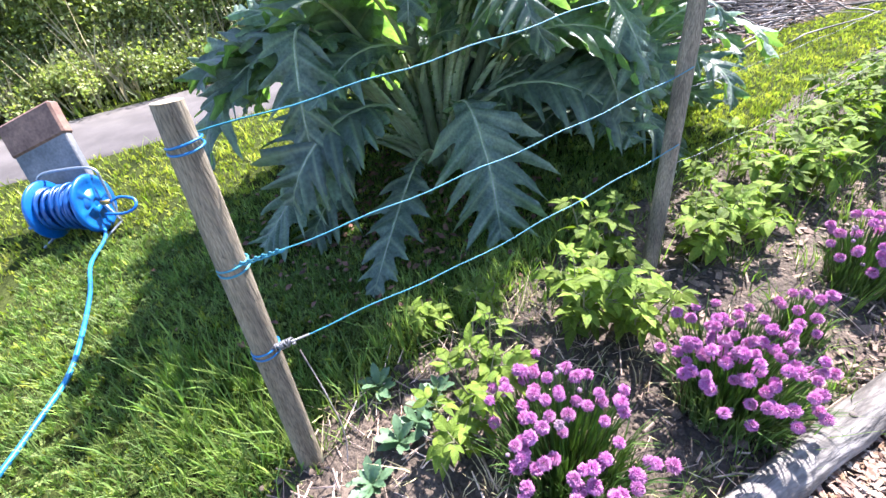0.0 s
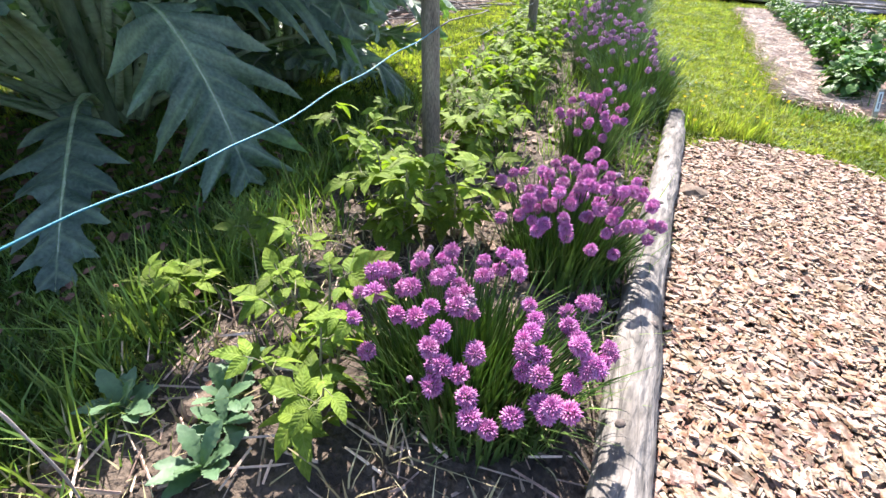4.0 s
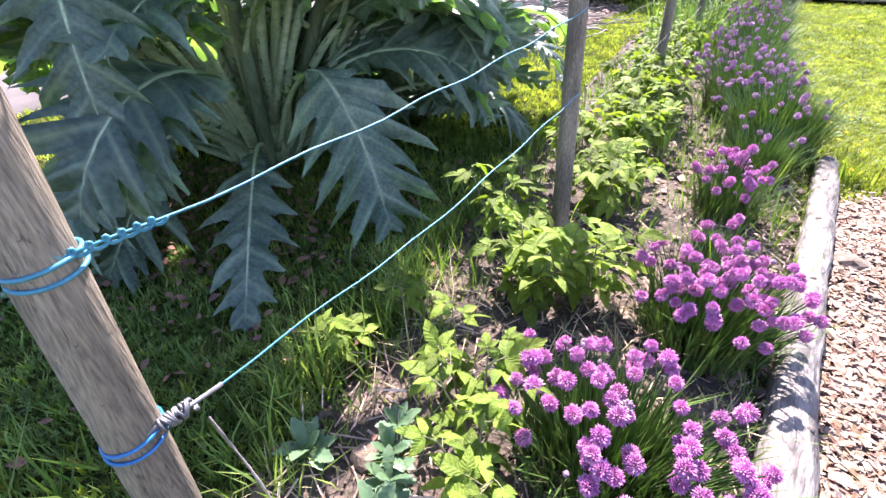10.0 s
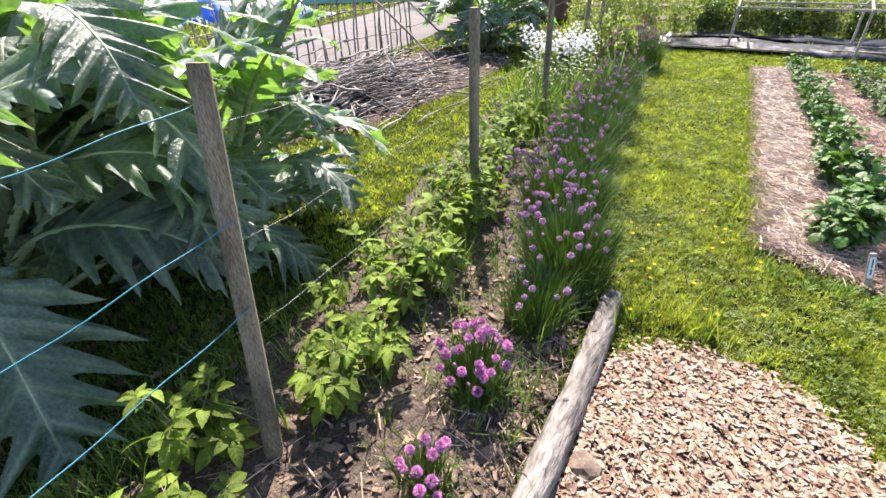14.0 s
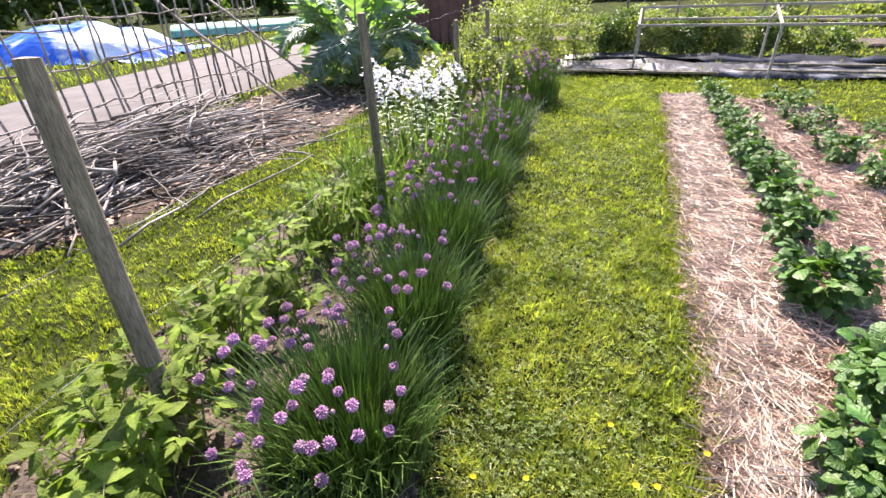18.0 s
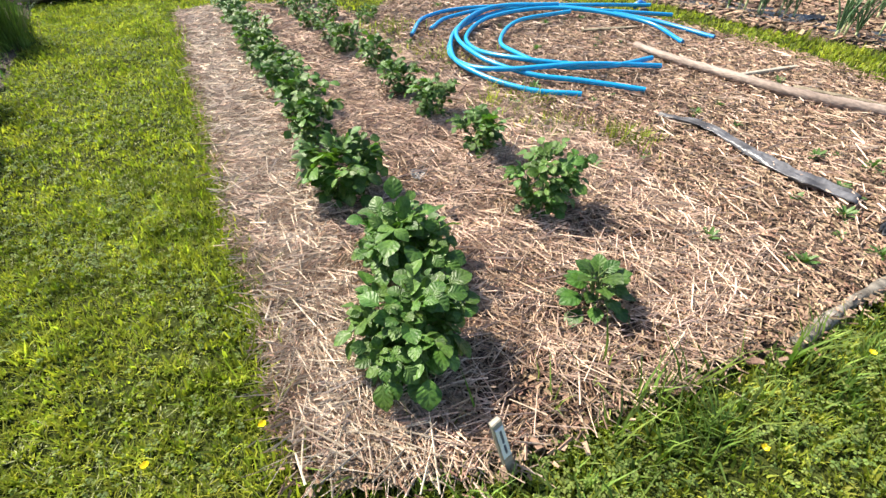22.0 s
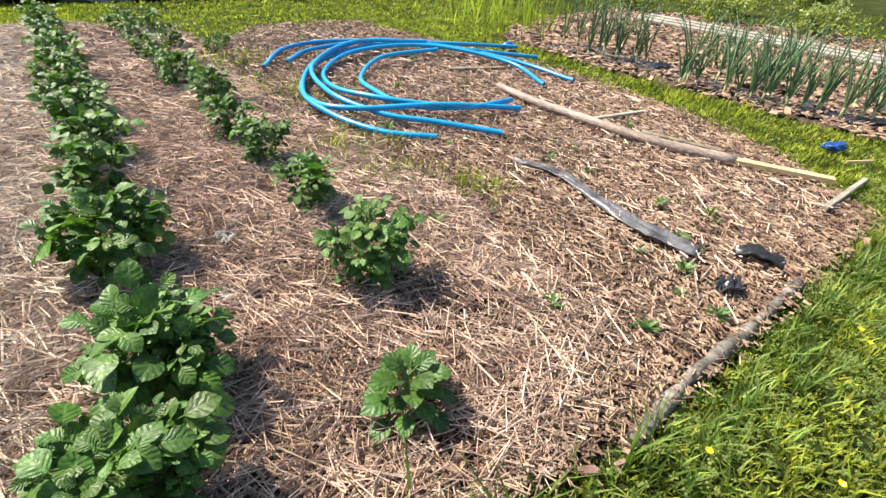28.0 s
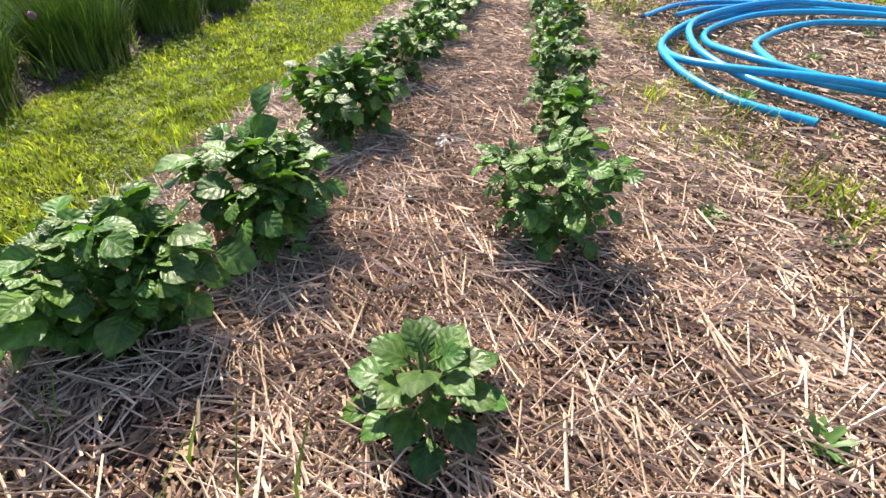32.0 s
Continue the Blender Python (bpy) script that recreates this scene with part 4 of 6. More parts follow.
def cardoon_leaf_mesh(seed, spine, wide, bare=0.36, lobes=6, fold=0.25, rib=0.016):
    """A broad arching leaf along a line: a thick channelled stalk, then a blade cut half way into forward-pointing toothed lobes."""
    rnd = random.Random(seed)
    b = Build()
    n = len(spine) - 1
    tube(b, spine, [rib * (1.25 - 1.13 * (i / n) ** 0.8) for i in range(n + 1)], 7, 1)

    def at(u):
        s = min(max(u, 0), 0.9999) * n
        i = int(s)
        p = spine[i].lerp(spine[i + 1], s - i)
        y = (spine[min(i + 2, n)] - spine[max(i - 1, 0)]).normalized()
        x = Vector((y.y, -y.x, 0))
        x = x.normalized() if x.length > 0.08 else Vector((1, 0, 0))
        return p, x, y, x.cross(y)

    steps = lobes * 10
    columns = (0.0, 0.18, 0.45, 0.75, 1.0)
    for sgn in (-1, 1):
        shift = rnd.uniform(-0.25, 0.25)
        reach = [rnd.uniform(0.78, 1.15) for _ in range(lobes + 2)]
        hang = [rnd.uniform(0.1, 0.75) for _ in range(lobes + 2)]
        twist = [rnd.uniform(-0.30, 0.30) for _ in range(lobes + 2)]
        verts, faces, coords = [], [], []
        for i in range(steps + 1):
            v = i / steps
            q = max(0.0, v * lobes + shift)
            k, ph = int(q), q - int(q)
            tri = (ph / 0.6 if ph < 0.6 else (1 - ph) / 0.4) ** 1.15
            tooth = 0.20 * abs(((ph * 3.0) % 1.0) - 0.5) * 2
            env = wide * 0.5 * min(1.0, (0.20 + 2.6 * v)) * (1 - v ** 2.6) ** 0.75
            w = env * (0.34 + 0.70 * tri * reach[k] + 1.3 * tooth * (0.4 + 0.6 * tri)) + 0.004 * (1 - v)
            p, x, y, z = at(bare + (1 - bare) * v)
            slant = 0.62 + 0.45 * v
            for c in columns:
                d = w * c
                lift = fold * d - hang[k] * d * d / (wide * 0.5) - (0.13 * wide) * c * (1 - tri) * 0.5 + twist[k] * d * (ph - 0.5) + 0.035 * wide * c * math.sin(q * 6.283 * 1.5 + k)
                verts.append(p + x * sgn * d + y * slant * d + z * (lift + 0.003))
                coords.append((sgn * c, (q - 0.56 + 1.5 * c) / 6.0 + 1.0 / 6.0, 1))
        m = len(columns)
        for i in range(steps):
            for c in range(m - 1):
                j = i * m + c
                faces.append((j, j + 1, j + m + 1, j + m) if sgn > 0 else (j, j + m, j + m + 1, j + 1))
        b.add(verts, faces, 0, coords)
    # ragged winglets down the stalk
    for k in range(5):
        u = bare * (0.45 + 0.11 * k)
        p, x, y, z = at(u)
        for sgn in (-1, 1):
            ln = wide * rnd.uniform(0.07, 0.14)
            b.add([p - y * ln * 0.4, p + x * sgn * ln + y * ln * 0.9 + z * 0.3 * ln, p + y * ln * 0.5], [(0, 1, 2) if sgn > 0 else (0, 2, 1)], 0, [(0.5, 0.2, 1)] * 3)
    return b.mesh("leaf", [CARDOON, CARDOON_RIB])


# upright inner leaves, arching middle ones, low ones that trail on the ground, short ones of the flower stems
CARDOON_INNER = [cardoon_leaf_mesh(k, bent_spine(1.0, 1.50 - 0.04 * k, 1.05 + 0.25 * k), 0.28, 0.48, 7) for k in range(4)]
CARDOON_MIDDLE = [cardoon_leaf_mesh(10 + k, bent_spine(1.0, 1.36 - 0.06 * k, 2.2 + 0.25 * k), 0.34, 0.46, 7) for k in range(4)]
CARDOON_LOW = [cardoon_leaf_mesh(20 + k, bent_spine(1.0, 0.78 - 0.08 * k, 1.6 + 0.15 * k), 0.46, 0.34) for k in range(3)]
CARDOON_TOP = [cardoon_leaf_mesh(30 + k, bent_spine(1.0, 0.75 - 0.15 * k, 1.3 + 0.3 * k), 0.50, 0.16, 4, rib=0.022) for k in range(3)]


def cardoon(seed, x, y, height, leaves, label, stems, scale=1.0, trailing=(), gap=None):
    rnd = random.Random(seed)
    plant = thing("cardoon_plant", label, "cardoon", m=pose(x, y, 0))

    def put(mesh, a, out, z, size, roll=0.45):
        m = Matrix.Translation((out * math.cos(a), out * math.sin(a), z)) @ rot(0, 0, a - math.pi / 2) @ rot(rnd.uniform(-0.08, 0.08), rnd.uniform(-roll, roll), 0)
        part("leaf", mesh, plant, m=m @ Matrix.Scale(size * scale, 4))

    for k in range(stems):
        a = 2 * math.pi * k / stems + 0.5
        out = Vector((math.cos(a), math.sin(a), 0))
        h = height * rnd.uniform(0.75, 1.0)
        b = Build()
        line = [out * 0.12 + Vector((0, 0, -0.05)), out * 0.32 + Vector((0, 0, h * 0.36)), out * 0.58 + Vector((0, 0, h * 0.72)), out * 0.85 + Vector((0, 0, h))]
        tube(b, smooth_line(line, 5), [0.046 - 0.0018 * i for i in range(16)], 10)
        part("stem", b.mesh("stem", CARDOON_STEM), plant)
        for j in range(9):
            u = 0.42 + 0.58 * j / 8
            p = line[1].lerp(line[3], (u - 0.33) / 0.67)
            t = j * 2.4 + k
            m = Matrix.Translation(p) @ rot(0, 0, t) @ rot(rnd.uniform(-0.2, 0.3), rnd.uniform(-0.4, 0.4), 0)
            part("leaf", CARDOON_TOP[j % 3], plant, m=m @ Matrix.Scale(scale * (0.74 - 0.40 * (u - 0.42) / 0.58) * rnd.uniform(0.85, 1.15), 4))
    for kind, share, size, out in ((CARDOON_INNER, 0.34, 2.1, 0.10), (CARDOON_MIDDLE, 0.40, 1.82, 0.14), (CARDOON_LOW, 0.30, 1.12, 0.16)):
        n = round(leaves * share)
        turn = rnd.uniform(0, 1)
        for k in range(n):
            a = turn + 2 * math.pi * (k + rnd.uniform(-0.35, 0.35)) / n
            if kind is CARDOON_LOW and any(abs((a - w + math.pi) % (2 * math.pi) - math.pi) < 0.30 for w in (math.atan2(t[-1][1] - y, t[-1][0] - x) for t, _ in trailing)):
                continue
            if kind is not CARDOON_INNER and gap is not None and abs((a - gap + math.pi) % (2 * math.pi) - math.pi) < 0.62:
                continue
            put(rnd.choice(kind), a, out * rnd.uniform(0.6, 1.3), 0.03, size * rnd.uniform(0.86, 1.08))
    for k, (line, wide) in enumerate(trailing):
        part("leaf", cardoon_leaf_mesh(60 + seed + k, [q - Vector((x, y, 0)) for q in smooth_line(line, 5)], wide, 0.42, 7, 0.2), plant)
    return plant


cardoon(21, -2.92, 2.06, 1.85, 122, "huge silvery grey-green cardoon with long jagged drooping leaves", 6, trailing=(
    (((-2.85, 2.0, 0.08), (-2.55, 1.8, 0.27), (-2.3, 1.6, 0.31), (-1.95, 1.3, 0.20), (-1.64, 1.03, 0.05)), 0.36),
    (((-2.75, 2.02, 0.12), (-2.45, 1.97, 0.50), (-2.15, 1.93, 0.66), (-1.86, 1.87, 0.42), (-1.65, 1.80, 0.06)), 0.66),
    (((-2.75, 2.2, 0.10), (-2.4, 2.7, 0.36), (-2.1, 2.98, 0.40), (-1.86, 3.12, 0.26), (-1.67, 3.2, 0.05)), 0.52),
    (((-2.75, 2.2, 0.2), (-2.3, 2.5, 0.98), (-1.98, 2.67, 1.12), (-1.74, 2.76, 0.84), (-1.64, 2.80, 0.46)), 0.44),
    (((-2.85, 1.95, 0.15), (-2.62, 1.5, 0.85), (-2.42, 1.2, 1.18), (-2.22, 1.07, 0.95), (-2.14, 1.02, 0.60)), 0.40),
    (((-2.8, 2.0, 0.2), (-2.4, 2.05, 0.95), (-2.1, 2.07, 1.27), (-1.88, 2.12, 1.16), (-1.72, 2.18, 0.93)), 0.36),
    (((-2.7, 2.0, 0.3), (-2.2, 1.98, 1.15), (-1.85, 1.93, 1.42), (-1.6, 1.90, 1.36), (-1.44, 1.87, 1.16)), 0.46),
    (((-2.7, 2.3, 0.3), (-2.2, 2.4, 1.2), (-1.87, 2.45, 1.5), (-1.64, 2.45, 1.42), (-1.5, 2.43, 1.22)), 0.44),
    (((-2.9, 1.95, 0.08), (-2.75, 1.5, 0.42), (-2.62, 1.1, 0.42), (-2.52, 0.8, 0.20), (-2.48, 0.62, 0.05)), 0.55),
    (((-2.9, 2.0, 0.08), (-2.7, 1.6, 0.40), (-2.52, 1.3, 0.42), (-2.40, 1.05, 0.22), (-2.34, 0.88, 0.05)), 0.50),
    (((-3.0, 1.95, 0.10), (-2.95, 1.45, 0.75), (-2.85, 1.05, 1.0), (-2.75, 0.70, 0.85), (-2.70, 0.45, 0.50)), 0.50)), gap=-0.2)
cardoon(23, -2.75, 3.3, 1.5, 46, "second silvery cardoon crown growing close beside the first", 3, 0.85)
cardoon(22, -4.3, 11.0, 1.35, 66, "large silvery cardoon clump beside the tarmac path", 5, 0.9)


# ---- blue pipes ----
def lay_pipe(*row):
    """One loop of the loose coil, through the points at which it bends, with both its open ends."""
    b = Build()
    line = [q + Vector((0, 0, 0.042)) for q in smooth_line(row, 14)]
    tube(b, line, 0.019, 12, 0, False)
    pipe = thing("water_pipe", "bright blue plastic water pipe loosely coiled on mulch", "pipe", "coil of blue pipes", me=b.mesh("water_pipe", PIPE))
    for e, d in ((line[0], line[0] - line[1]), (line[-1], line[-1] - line[-2])):
        # a flat disc across the end, coloured dark as the shade inside the pipe
        b = Build()
        d = d.normalized()
        tube(b, [e - d * 0.002, e - d * 0.001], 0.0165, 12)
        part("pipe_opening", b.mesh("pipe_opening", PIPE_END), pipe, "dark disc standing for the shaded bore of the pipe")


lay_pipe((2.43, 8.386, 0.03), (2.807, 8.888, 0.04), (3.369, 8.977, 0.05), (4.175, 8.539, 0.07), (5.134, 8.097, 0.05))
lay_pipe((2.667, 8.474, 0.03), (3.008, 8.726, 0.05), (3.67, 8.709, 0.08), (4.476, 8.27, 0.09), (5.063, 8.13, 0.05))
lay_pipe((4.419, 6.998, 0.03), (4.512, 7.539, 0.07), (4.218, 8.12, 0.1), (3.665, 8.5, 0.1), (3, 8.361, 0.06), (2.531, 7.799, 0.04), (2.44, 7.332, 0.05), (2.616, 7.014, 0.08), (3.121, 6.761, 0.11), (3.708, 6.568, 0.06))
lay_pipe((4.775, 6.968, 0.03), (4.666, 7.639, 0.05), (4.272, 8.275, 0.08), (3.566, 8.607, 0.12), (2.844, 8.208, 0.09), (2.455, 7.592, 0.06), (2.446, 7.123, 0.04), (2.61, 6.701, 0.03), (2.88, 6.464, 0.03))
lay_pipe((3.65, 6.747, 0.03), (3.174, 6.864, 0.07), (2.823, 7.144, 0.09), (2.689, 7.586, 0.06), (2.841, 8.052, 0.05), (3.255, 8.354, 0.09), (3.866, 8.338, 0.11), (4.47, 8.009, 0.08), (5.076, 7.733, 0.03))
lay_pipe((3.315, 6.317, 0.03), (2.996, 6.639, 0.05), (2.737, 6.906, 0.06), (2.573, 7.38, 0.09), (2.739, 8.054, 0.1), (3.36, 8.508, 0.14), (4.069, 8.333, 0.13))
lay_pipe((3.71, 6.672, 0.09), (3.323, 6.682, 0.09), (3.002, 6.952, 0.06), (2.95, 7.371, 0.05), (3.04, 7.786, 0.04), (3.454, 8.14, 0.08), (4.065, 8.124, 0.1))


# ---- woven stick fence and brush pile ----
def stick(b, a, c, r0, r1, rnd, n=5, wob=0.02, sides=6):
    a, c = Vector(a), Vector(c)
    pts = [a.lerp(c, i / n) + (Vector((rnd.uniform(-1, 1), rnd.uniform(-1, 1), rnd.uniform(-1, 1))) * wob if 0 < i < n else Vector()) for i in range(n + 1)]
    tube(b, pts, [r0 + (r1 - r0) * i / n for i in range(n + 1)], sides)


rnd = random.Random(31)
hurdle = thing("stick_fence", "rustic fence of thin upright hazel sticks tied to rails", "fence")


def fence_x(y):
    return float(road_x(y)) + 0.14


yy = 3.6
while yy < 10.8:
    b = Build()
    xx = fence_x(yy) + rnd.uniform(-0.04, 0.04)
    h = rnd.uniform(1.25, 1.7)
    stick(b, (xx, yy, -0.05), (xx + rnd.uniform(-0.1, 0.1), yy + rnd.uniform(-0.14, 0.10), h), 0.016, 0.009, rnd)
    part("stake", b.mesh("stake", TWIG), hurdle)
    yy += rnd.uniform(0.13, 0.26)
for h in (0.42, 0.85, 1.25):
    y0 = 3.4
    while y0 < 10.0:
        b = Build()
        y1 = y0 + rnd.uniform(1.7, 2.4)
        stick(b, (fence_x(y0) + 0.03, y0, h + rnd.uniform(-0.05, 0.05)), (fence_x(y1) + 0.03, y1, h + rnd.uniform(-0.05, 0.05)), 0.012, 0.008, rnd, 8, 0.025)
        part("rail", b.mesh("rail", TWIG), hurdle)
        y0 = y1 - 0.3
for foot, top in (((-3.85, 5.15), (-5.5, 4.6)), ((-4.3, 9.2), (-5.8, 8.6)), ((-4.2, 10.0), (-6.0, 9.6))):
    b = Build()
    stick(b, (*foot, -0.03), (*top, 1.5), 0.022, 0.016, rnd)
    part("brace", b.mesh("brace", TWIG), hurdle, "slanting brace pole")

pile = thing("brush_pile", "low pile of dry grey-brown pruned twigs and branches", "brush pile")
for k in range(430):
    cx, cy = rnd.gauss(-4.25, 0.42), rnd.triangular(4.9, 8.6, 6.2)
    hh = 0.03 + 0.46 * rnd.random() * math.exp(-((cx + 4.35) / 0.6) ** 2)
    a = rnd.gauss(1.25, 0.75)
    ln = rnd.uniform(0.35, 0.95)
    d = Vector((math.cos(a), math.sin(a), 0)) * ln
    if cx - abs(d.x) < -5.3:
        cx = -5.25 + abs(d.x)
    b = Build()
    stick(b, Vector((cx, cy, max(0.02, hh + rnd.uniform(-0.08, 0.05)))) - d, Vector((cx, cy, max(0.02, hh + rnd.uniform(-0.08, 0.12)))) + d, rnd.uniform(0.006, 0.017), rnd.uniform(0.003, 0.007), rnd, 5, 0.03, 5)
    part("branch", b.mesh("branch", BRANCH), pile)


# ---- scattered ground cover, each kind one mesh ----
def scatter_points(poly, per_m2, r, jitter=0.0):
    xs, ys = [p[0] for p in poly], [p[1] for p in poly]
    n = int((max(xs) - min(xs)) * (max(ys) - min(ys)) * per_m2)
    x, y = r.uniform(min(xs) - jitter, max(xs) + jitter, n), r.uniform(min(ys) - jitter, max(ys) + jitter, n)
    k = inside(x + r.normal(0, 0.03, n) if jitter else x, y + r.normal(0, 0.03, n) if jitter else y, poly)
    return x[k], y[k]


def thinned(x, y, r, reach, least=0.16):
    """Which pieces to keep away from the walked line, and how much larger those grow."""
    d = np.full(len(x), 99.0)
    for cx, cy in ((0.1, 1.2), (0.2, 2.6), (0.4, 4.0), (1.0, 4.3), (1.8, 4.4)):
        d = np.minimum(d, np.hypot(x - cx, y - cy))
    p = np.clip((reach / np.maximum(d, 0.01)) ** 1.3, least, 1)
    k = r.uniform(0, 1, len(x)) < p
    return k, p[k] ** -0.42


CHIP_T = [(-0.5, -0.5, -0.5), (0.5, -0.35, -0.5), (0.42, 0.5, -0.5), (-0.38, 0.44, -0.5), (-0.46, -0.42, 0.5), (0.4, -0.42, 0.5), (0.5, 0.36, 0.5), (-0.5, 0.5, 0.5)]
CHIP_F = [np.array([(4, 5, 6, 7), (0, 1, 5, 4), (1, 2, 6, 5), (2, 3, 7, 6), (3, 0, 4, 7)])]


def chips(name, poly, per_m2, mat, label, seed, big=1.0, z0=0.02, jitter=0.05):
    r = np.random.default_rng(seed)
    x, y = scatter_points(poly, per_m2, r, jitter)
    k, grow = thinned(x, y, r, 1.3)
    x, y, n = x[k], y[k], k.sum()
    z = z0 + r.uniform(0, 0.022, n) * big
    ln = np.clip(r.lognormal(-3.5, 0.42, n), 0.010, 0.085) * big * grow ** 0.7
    size = np.stack([ln, ln * r.uniform(0.18, 0.6, n), ln * r.uniform(0.05, 0.16, n)], 1)
    v, f = spread(CHIP_T, CHIP_F, np.stack([x, y, z], 1), r.uniform(0, 6.28, n), r.normal(0, 0.24, n), r.normal(0, 0.24, n), size)
    return thing(name, label, "wood chips", kind="stuff", me=mesh_np(name, v, f, mat, False))


chips("wood_chip_path", CHIP_SEEN, 10500, CHIP, "loose pale orange-brown wood chips covering a path", 11, 0.74)
chips("wood_chip_path", [(-0.05, 0.1), (1.22, 0.1), (1.25, -3.0), (-0.05, -3.0)], 4500, CHIP, "loose wood chips on the path behind", 17, 0.9)
chips("bark_litter", [(-0.98, 1.9), (-0.18, 1.7), (-0.2, 3.7), (-1.15, 3.7)], 800, BARK_BIT, "scattered bark chips on bare soil", 16, 1.15, 0.02)
STRAW_PART = [(0.501, 10.67), (0.543, 7.746), (0.57, 5.554), (0.564, 4.771), (1.018, 4.54), (1.853, 4.539), (2.469, 4.774), (2.548, 6.129), (2.223, 7.702), (2.072, 10.316), (1.064, 10.811)]
chips("bed_wood_chips", POTATO_BED, 2400, CHIP_OLD, "dry brown wood chip mulch on a vegetable bed", 12, 0.66, 0.03)
chips("brush_bed_chips", BRUSH_BED, 1000, CHIP, "pale bark chips round a brush pile", 13, 0.9, 0.015)
chips("leek_bed_chips", LEEK_BED, 2600, CHIP_OLD, "scattered mulch between leeks", 14, 1.1, 0.015)


def straw(name, poly, per_m2, seed, label, along=None, lmin=0.08, lmax=0.30, z0=0.035, thick=1.0, mat=None, patchy=False):
    """Dry stalks lying across one another."""
    r = np.random.default_rng(seed)
    x, y = scatter_points(poly, per_m2, r, 0.06)
    k, grow = thinned(x, y, r, 2.8, 0.42)
    x, y = x[k], y[k]
    if patchy:
        k = r.uniform(0, 1, len(x)) < np.clip(0.72 + 0.7 * wobble(x, y, 2.4, 6.0) + 0.3 * wobble(x, y, 6.0, 2.0) - 0.5 * (x < 1.75) * (y < 4.95) * (x > 1.15), 0.14, 1)
        x, y, grow = x[k], y[k], grow[k]
    n = len(x)
    ln = r.uniform(lmin, lmax, n) * r.uniform(0.5, 1, n)
    w = np.clip(r.lognormal(-6.1, 0.35, n), 0.0010, 0.0042) * thick * grow
    t = [(-1, -0.5, 0), (1, -0.5, 0), (0, -0.5, 1.4), (-1, 0.02, 0.2), (1, 0.02, 0.2), (0, 0.02, 1.6), (-0.8, 0.5, 0), (0.8, 0.5, 0), (0, 0.5, 1.2)]
    f = [np.array([(0, 3, 5, 2), (1, 2, 5, 4), (3, 6, 8, 5), (4, 5, 8, 7)])]
    if lmax < 0.1:
        t, f = t[:3] + t[6:], [np.array([(0, 3, 5, 2), (1, 2, 5, 4)])]
    yaw = r.uniform(0, 6.28, n) if along is None else r.normal(along, 0.9, n)
    v, fs = spread(t, f, np.stack([x, y, z0 - 0.008 + 0.044 * r.uniform(0, 1, n) ** 1.5], 1), yaw, r.normal(0, 0.16, n), np.zeros(n), np.stack([w, ln, w], 1))
    return thing(name, label, "straw", kind="stuff", me=mesh_np(name, v, fs, mat or STRAW, False))


straw("straw_mulch", STRAW_PART, 7200, 21, "dry pale straw mulch between potato rows", 1.2, thick=0.78, patchy=True)
straw("straw_mulch", [(0.55, 10.564), (0.574, 7.745), (0.59, 5.553), (0.574, 4.771), (0.887, 4.606), (0.908, 5.649), (0.92, 7.736), (0.91, 10.763)], 8000, 22, "pale straw strip along the edge of the potato bed", 1.2, mat=STRAW_PALE, z0=0.042, thick=0.75)
straw("shredded_wood", POTATO_BED, 5600, 25, "short shredded brown wood fibres over the vegetable bed", None, 0.02, 0.07, 0.03, 1.15, CHIP_OLD)
straw("straw_litter", [(2.159, 4.573), (4.401, 4.619), (4.942, 6.171), (4.681, 8.369), (3.086, 10.081), (2.259, 9.476)], 650, 23, "thin dry stalks scattered over wood chips", None, 0.05, 0.18)
straw("dry_stalk_litter", [(-0.95, 0.4), (-1.2, 0.8), (-1.3, 1.9), (-0.15, 3.6), (-0.15, 0.4)], 480, 24, "dead grass stalks lying on bare soil", None, 0.05, 0.2, 0.02)
r = np.random.default_rng(15)
x, y = scatter_points(FLOWER_BED, 480, r)
n = len(x)
s = np.clip(r.lognormal(-4.5, 0.55, n), 0.004, 0.05)
v, f = spread(CHIP_T, CHIP_F, np.stack([x, y, np.full(n, 0.03)], 1), r.uniform(0, 6.28, n), r.normal(0, 0.5, n), r.normal(0, 0.5, n), np.stack([s, s * 0.8, s * 0.6], 1))
thing("soil_crumbs", "loose crumbs and small clods of dry soil", "soil", kind="stuff", me=mesh_np("soil_crumbs", v, f, CRUMB, True))


BLADE_T = [(-1, 0, 0), (1, 0, 0), (0.8, 0.16, 0.52), (-0.8, 0.16, 0.52), (0, 0.62, 1.0)]
BLADE_F = [np.array([(0, 1, 2, 3)]), np.array([(3, 2, 4)])]


def free_of_beds(x, y, polys=(POTATO_BED, CHIP_BED, FLOWER_BED, BRUSH_BED, LEEK_BED), r=None, slack=0.03):
    ok = np.ones(len(x), dtype=bool)
    jx, jy = (x + r.normal(0, slack, len(x)), y + r.normal(0, slack, len(x))) if r is not None else (x, y)
    for p in polys:
        ok &= ~inside(jx, jy, p)
    rx = road_x(y) - 0.15
    ok &= ~((x < rx + 0.02) & (x > rx - road_width(y) - 0.02))
    return ok


def grass(name, area, per_m2, hmin, hmax, width, seed, label, mat=GRASS, keep=None, z=0.0, flop=1.0, tuft=7, spread_out=0.014):
    """Blades in small tufts that lean outwards, with darker gaps between them."""
    r = np.random.default_rng(seed)
    x0, x1, y0, y1 = area
    n = int((x1 - x0) * (y1 - y0) * per_m2 / tuft)
    cx, cy, grow = r.uniform(x0, x1, n), r.uniform(y0, y1, n), np.clip(r.lognormal(-0.05, 0.32, n), 0.4, 1.7)
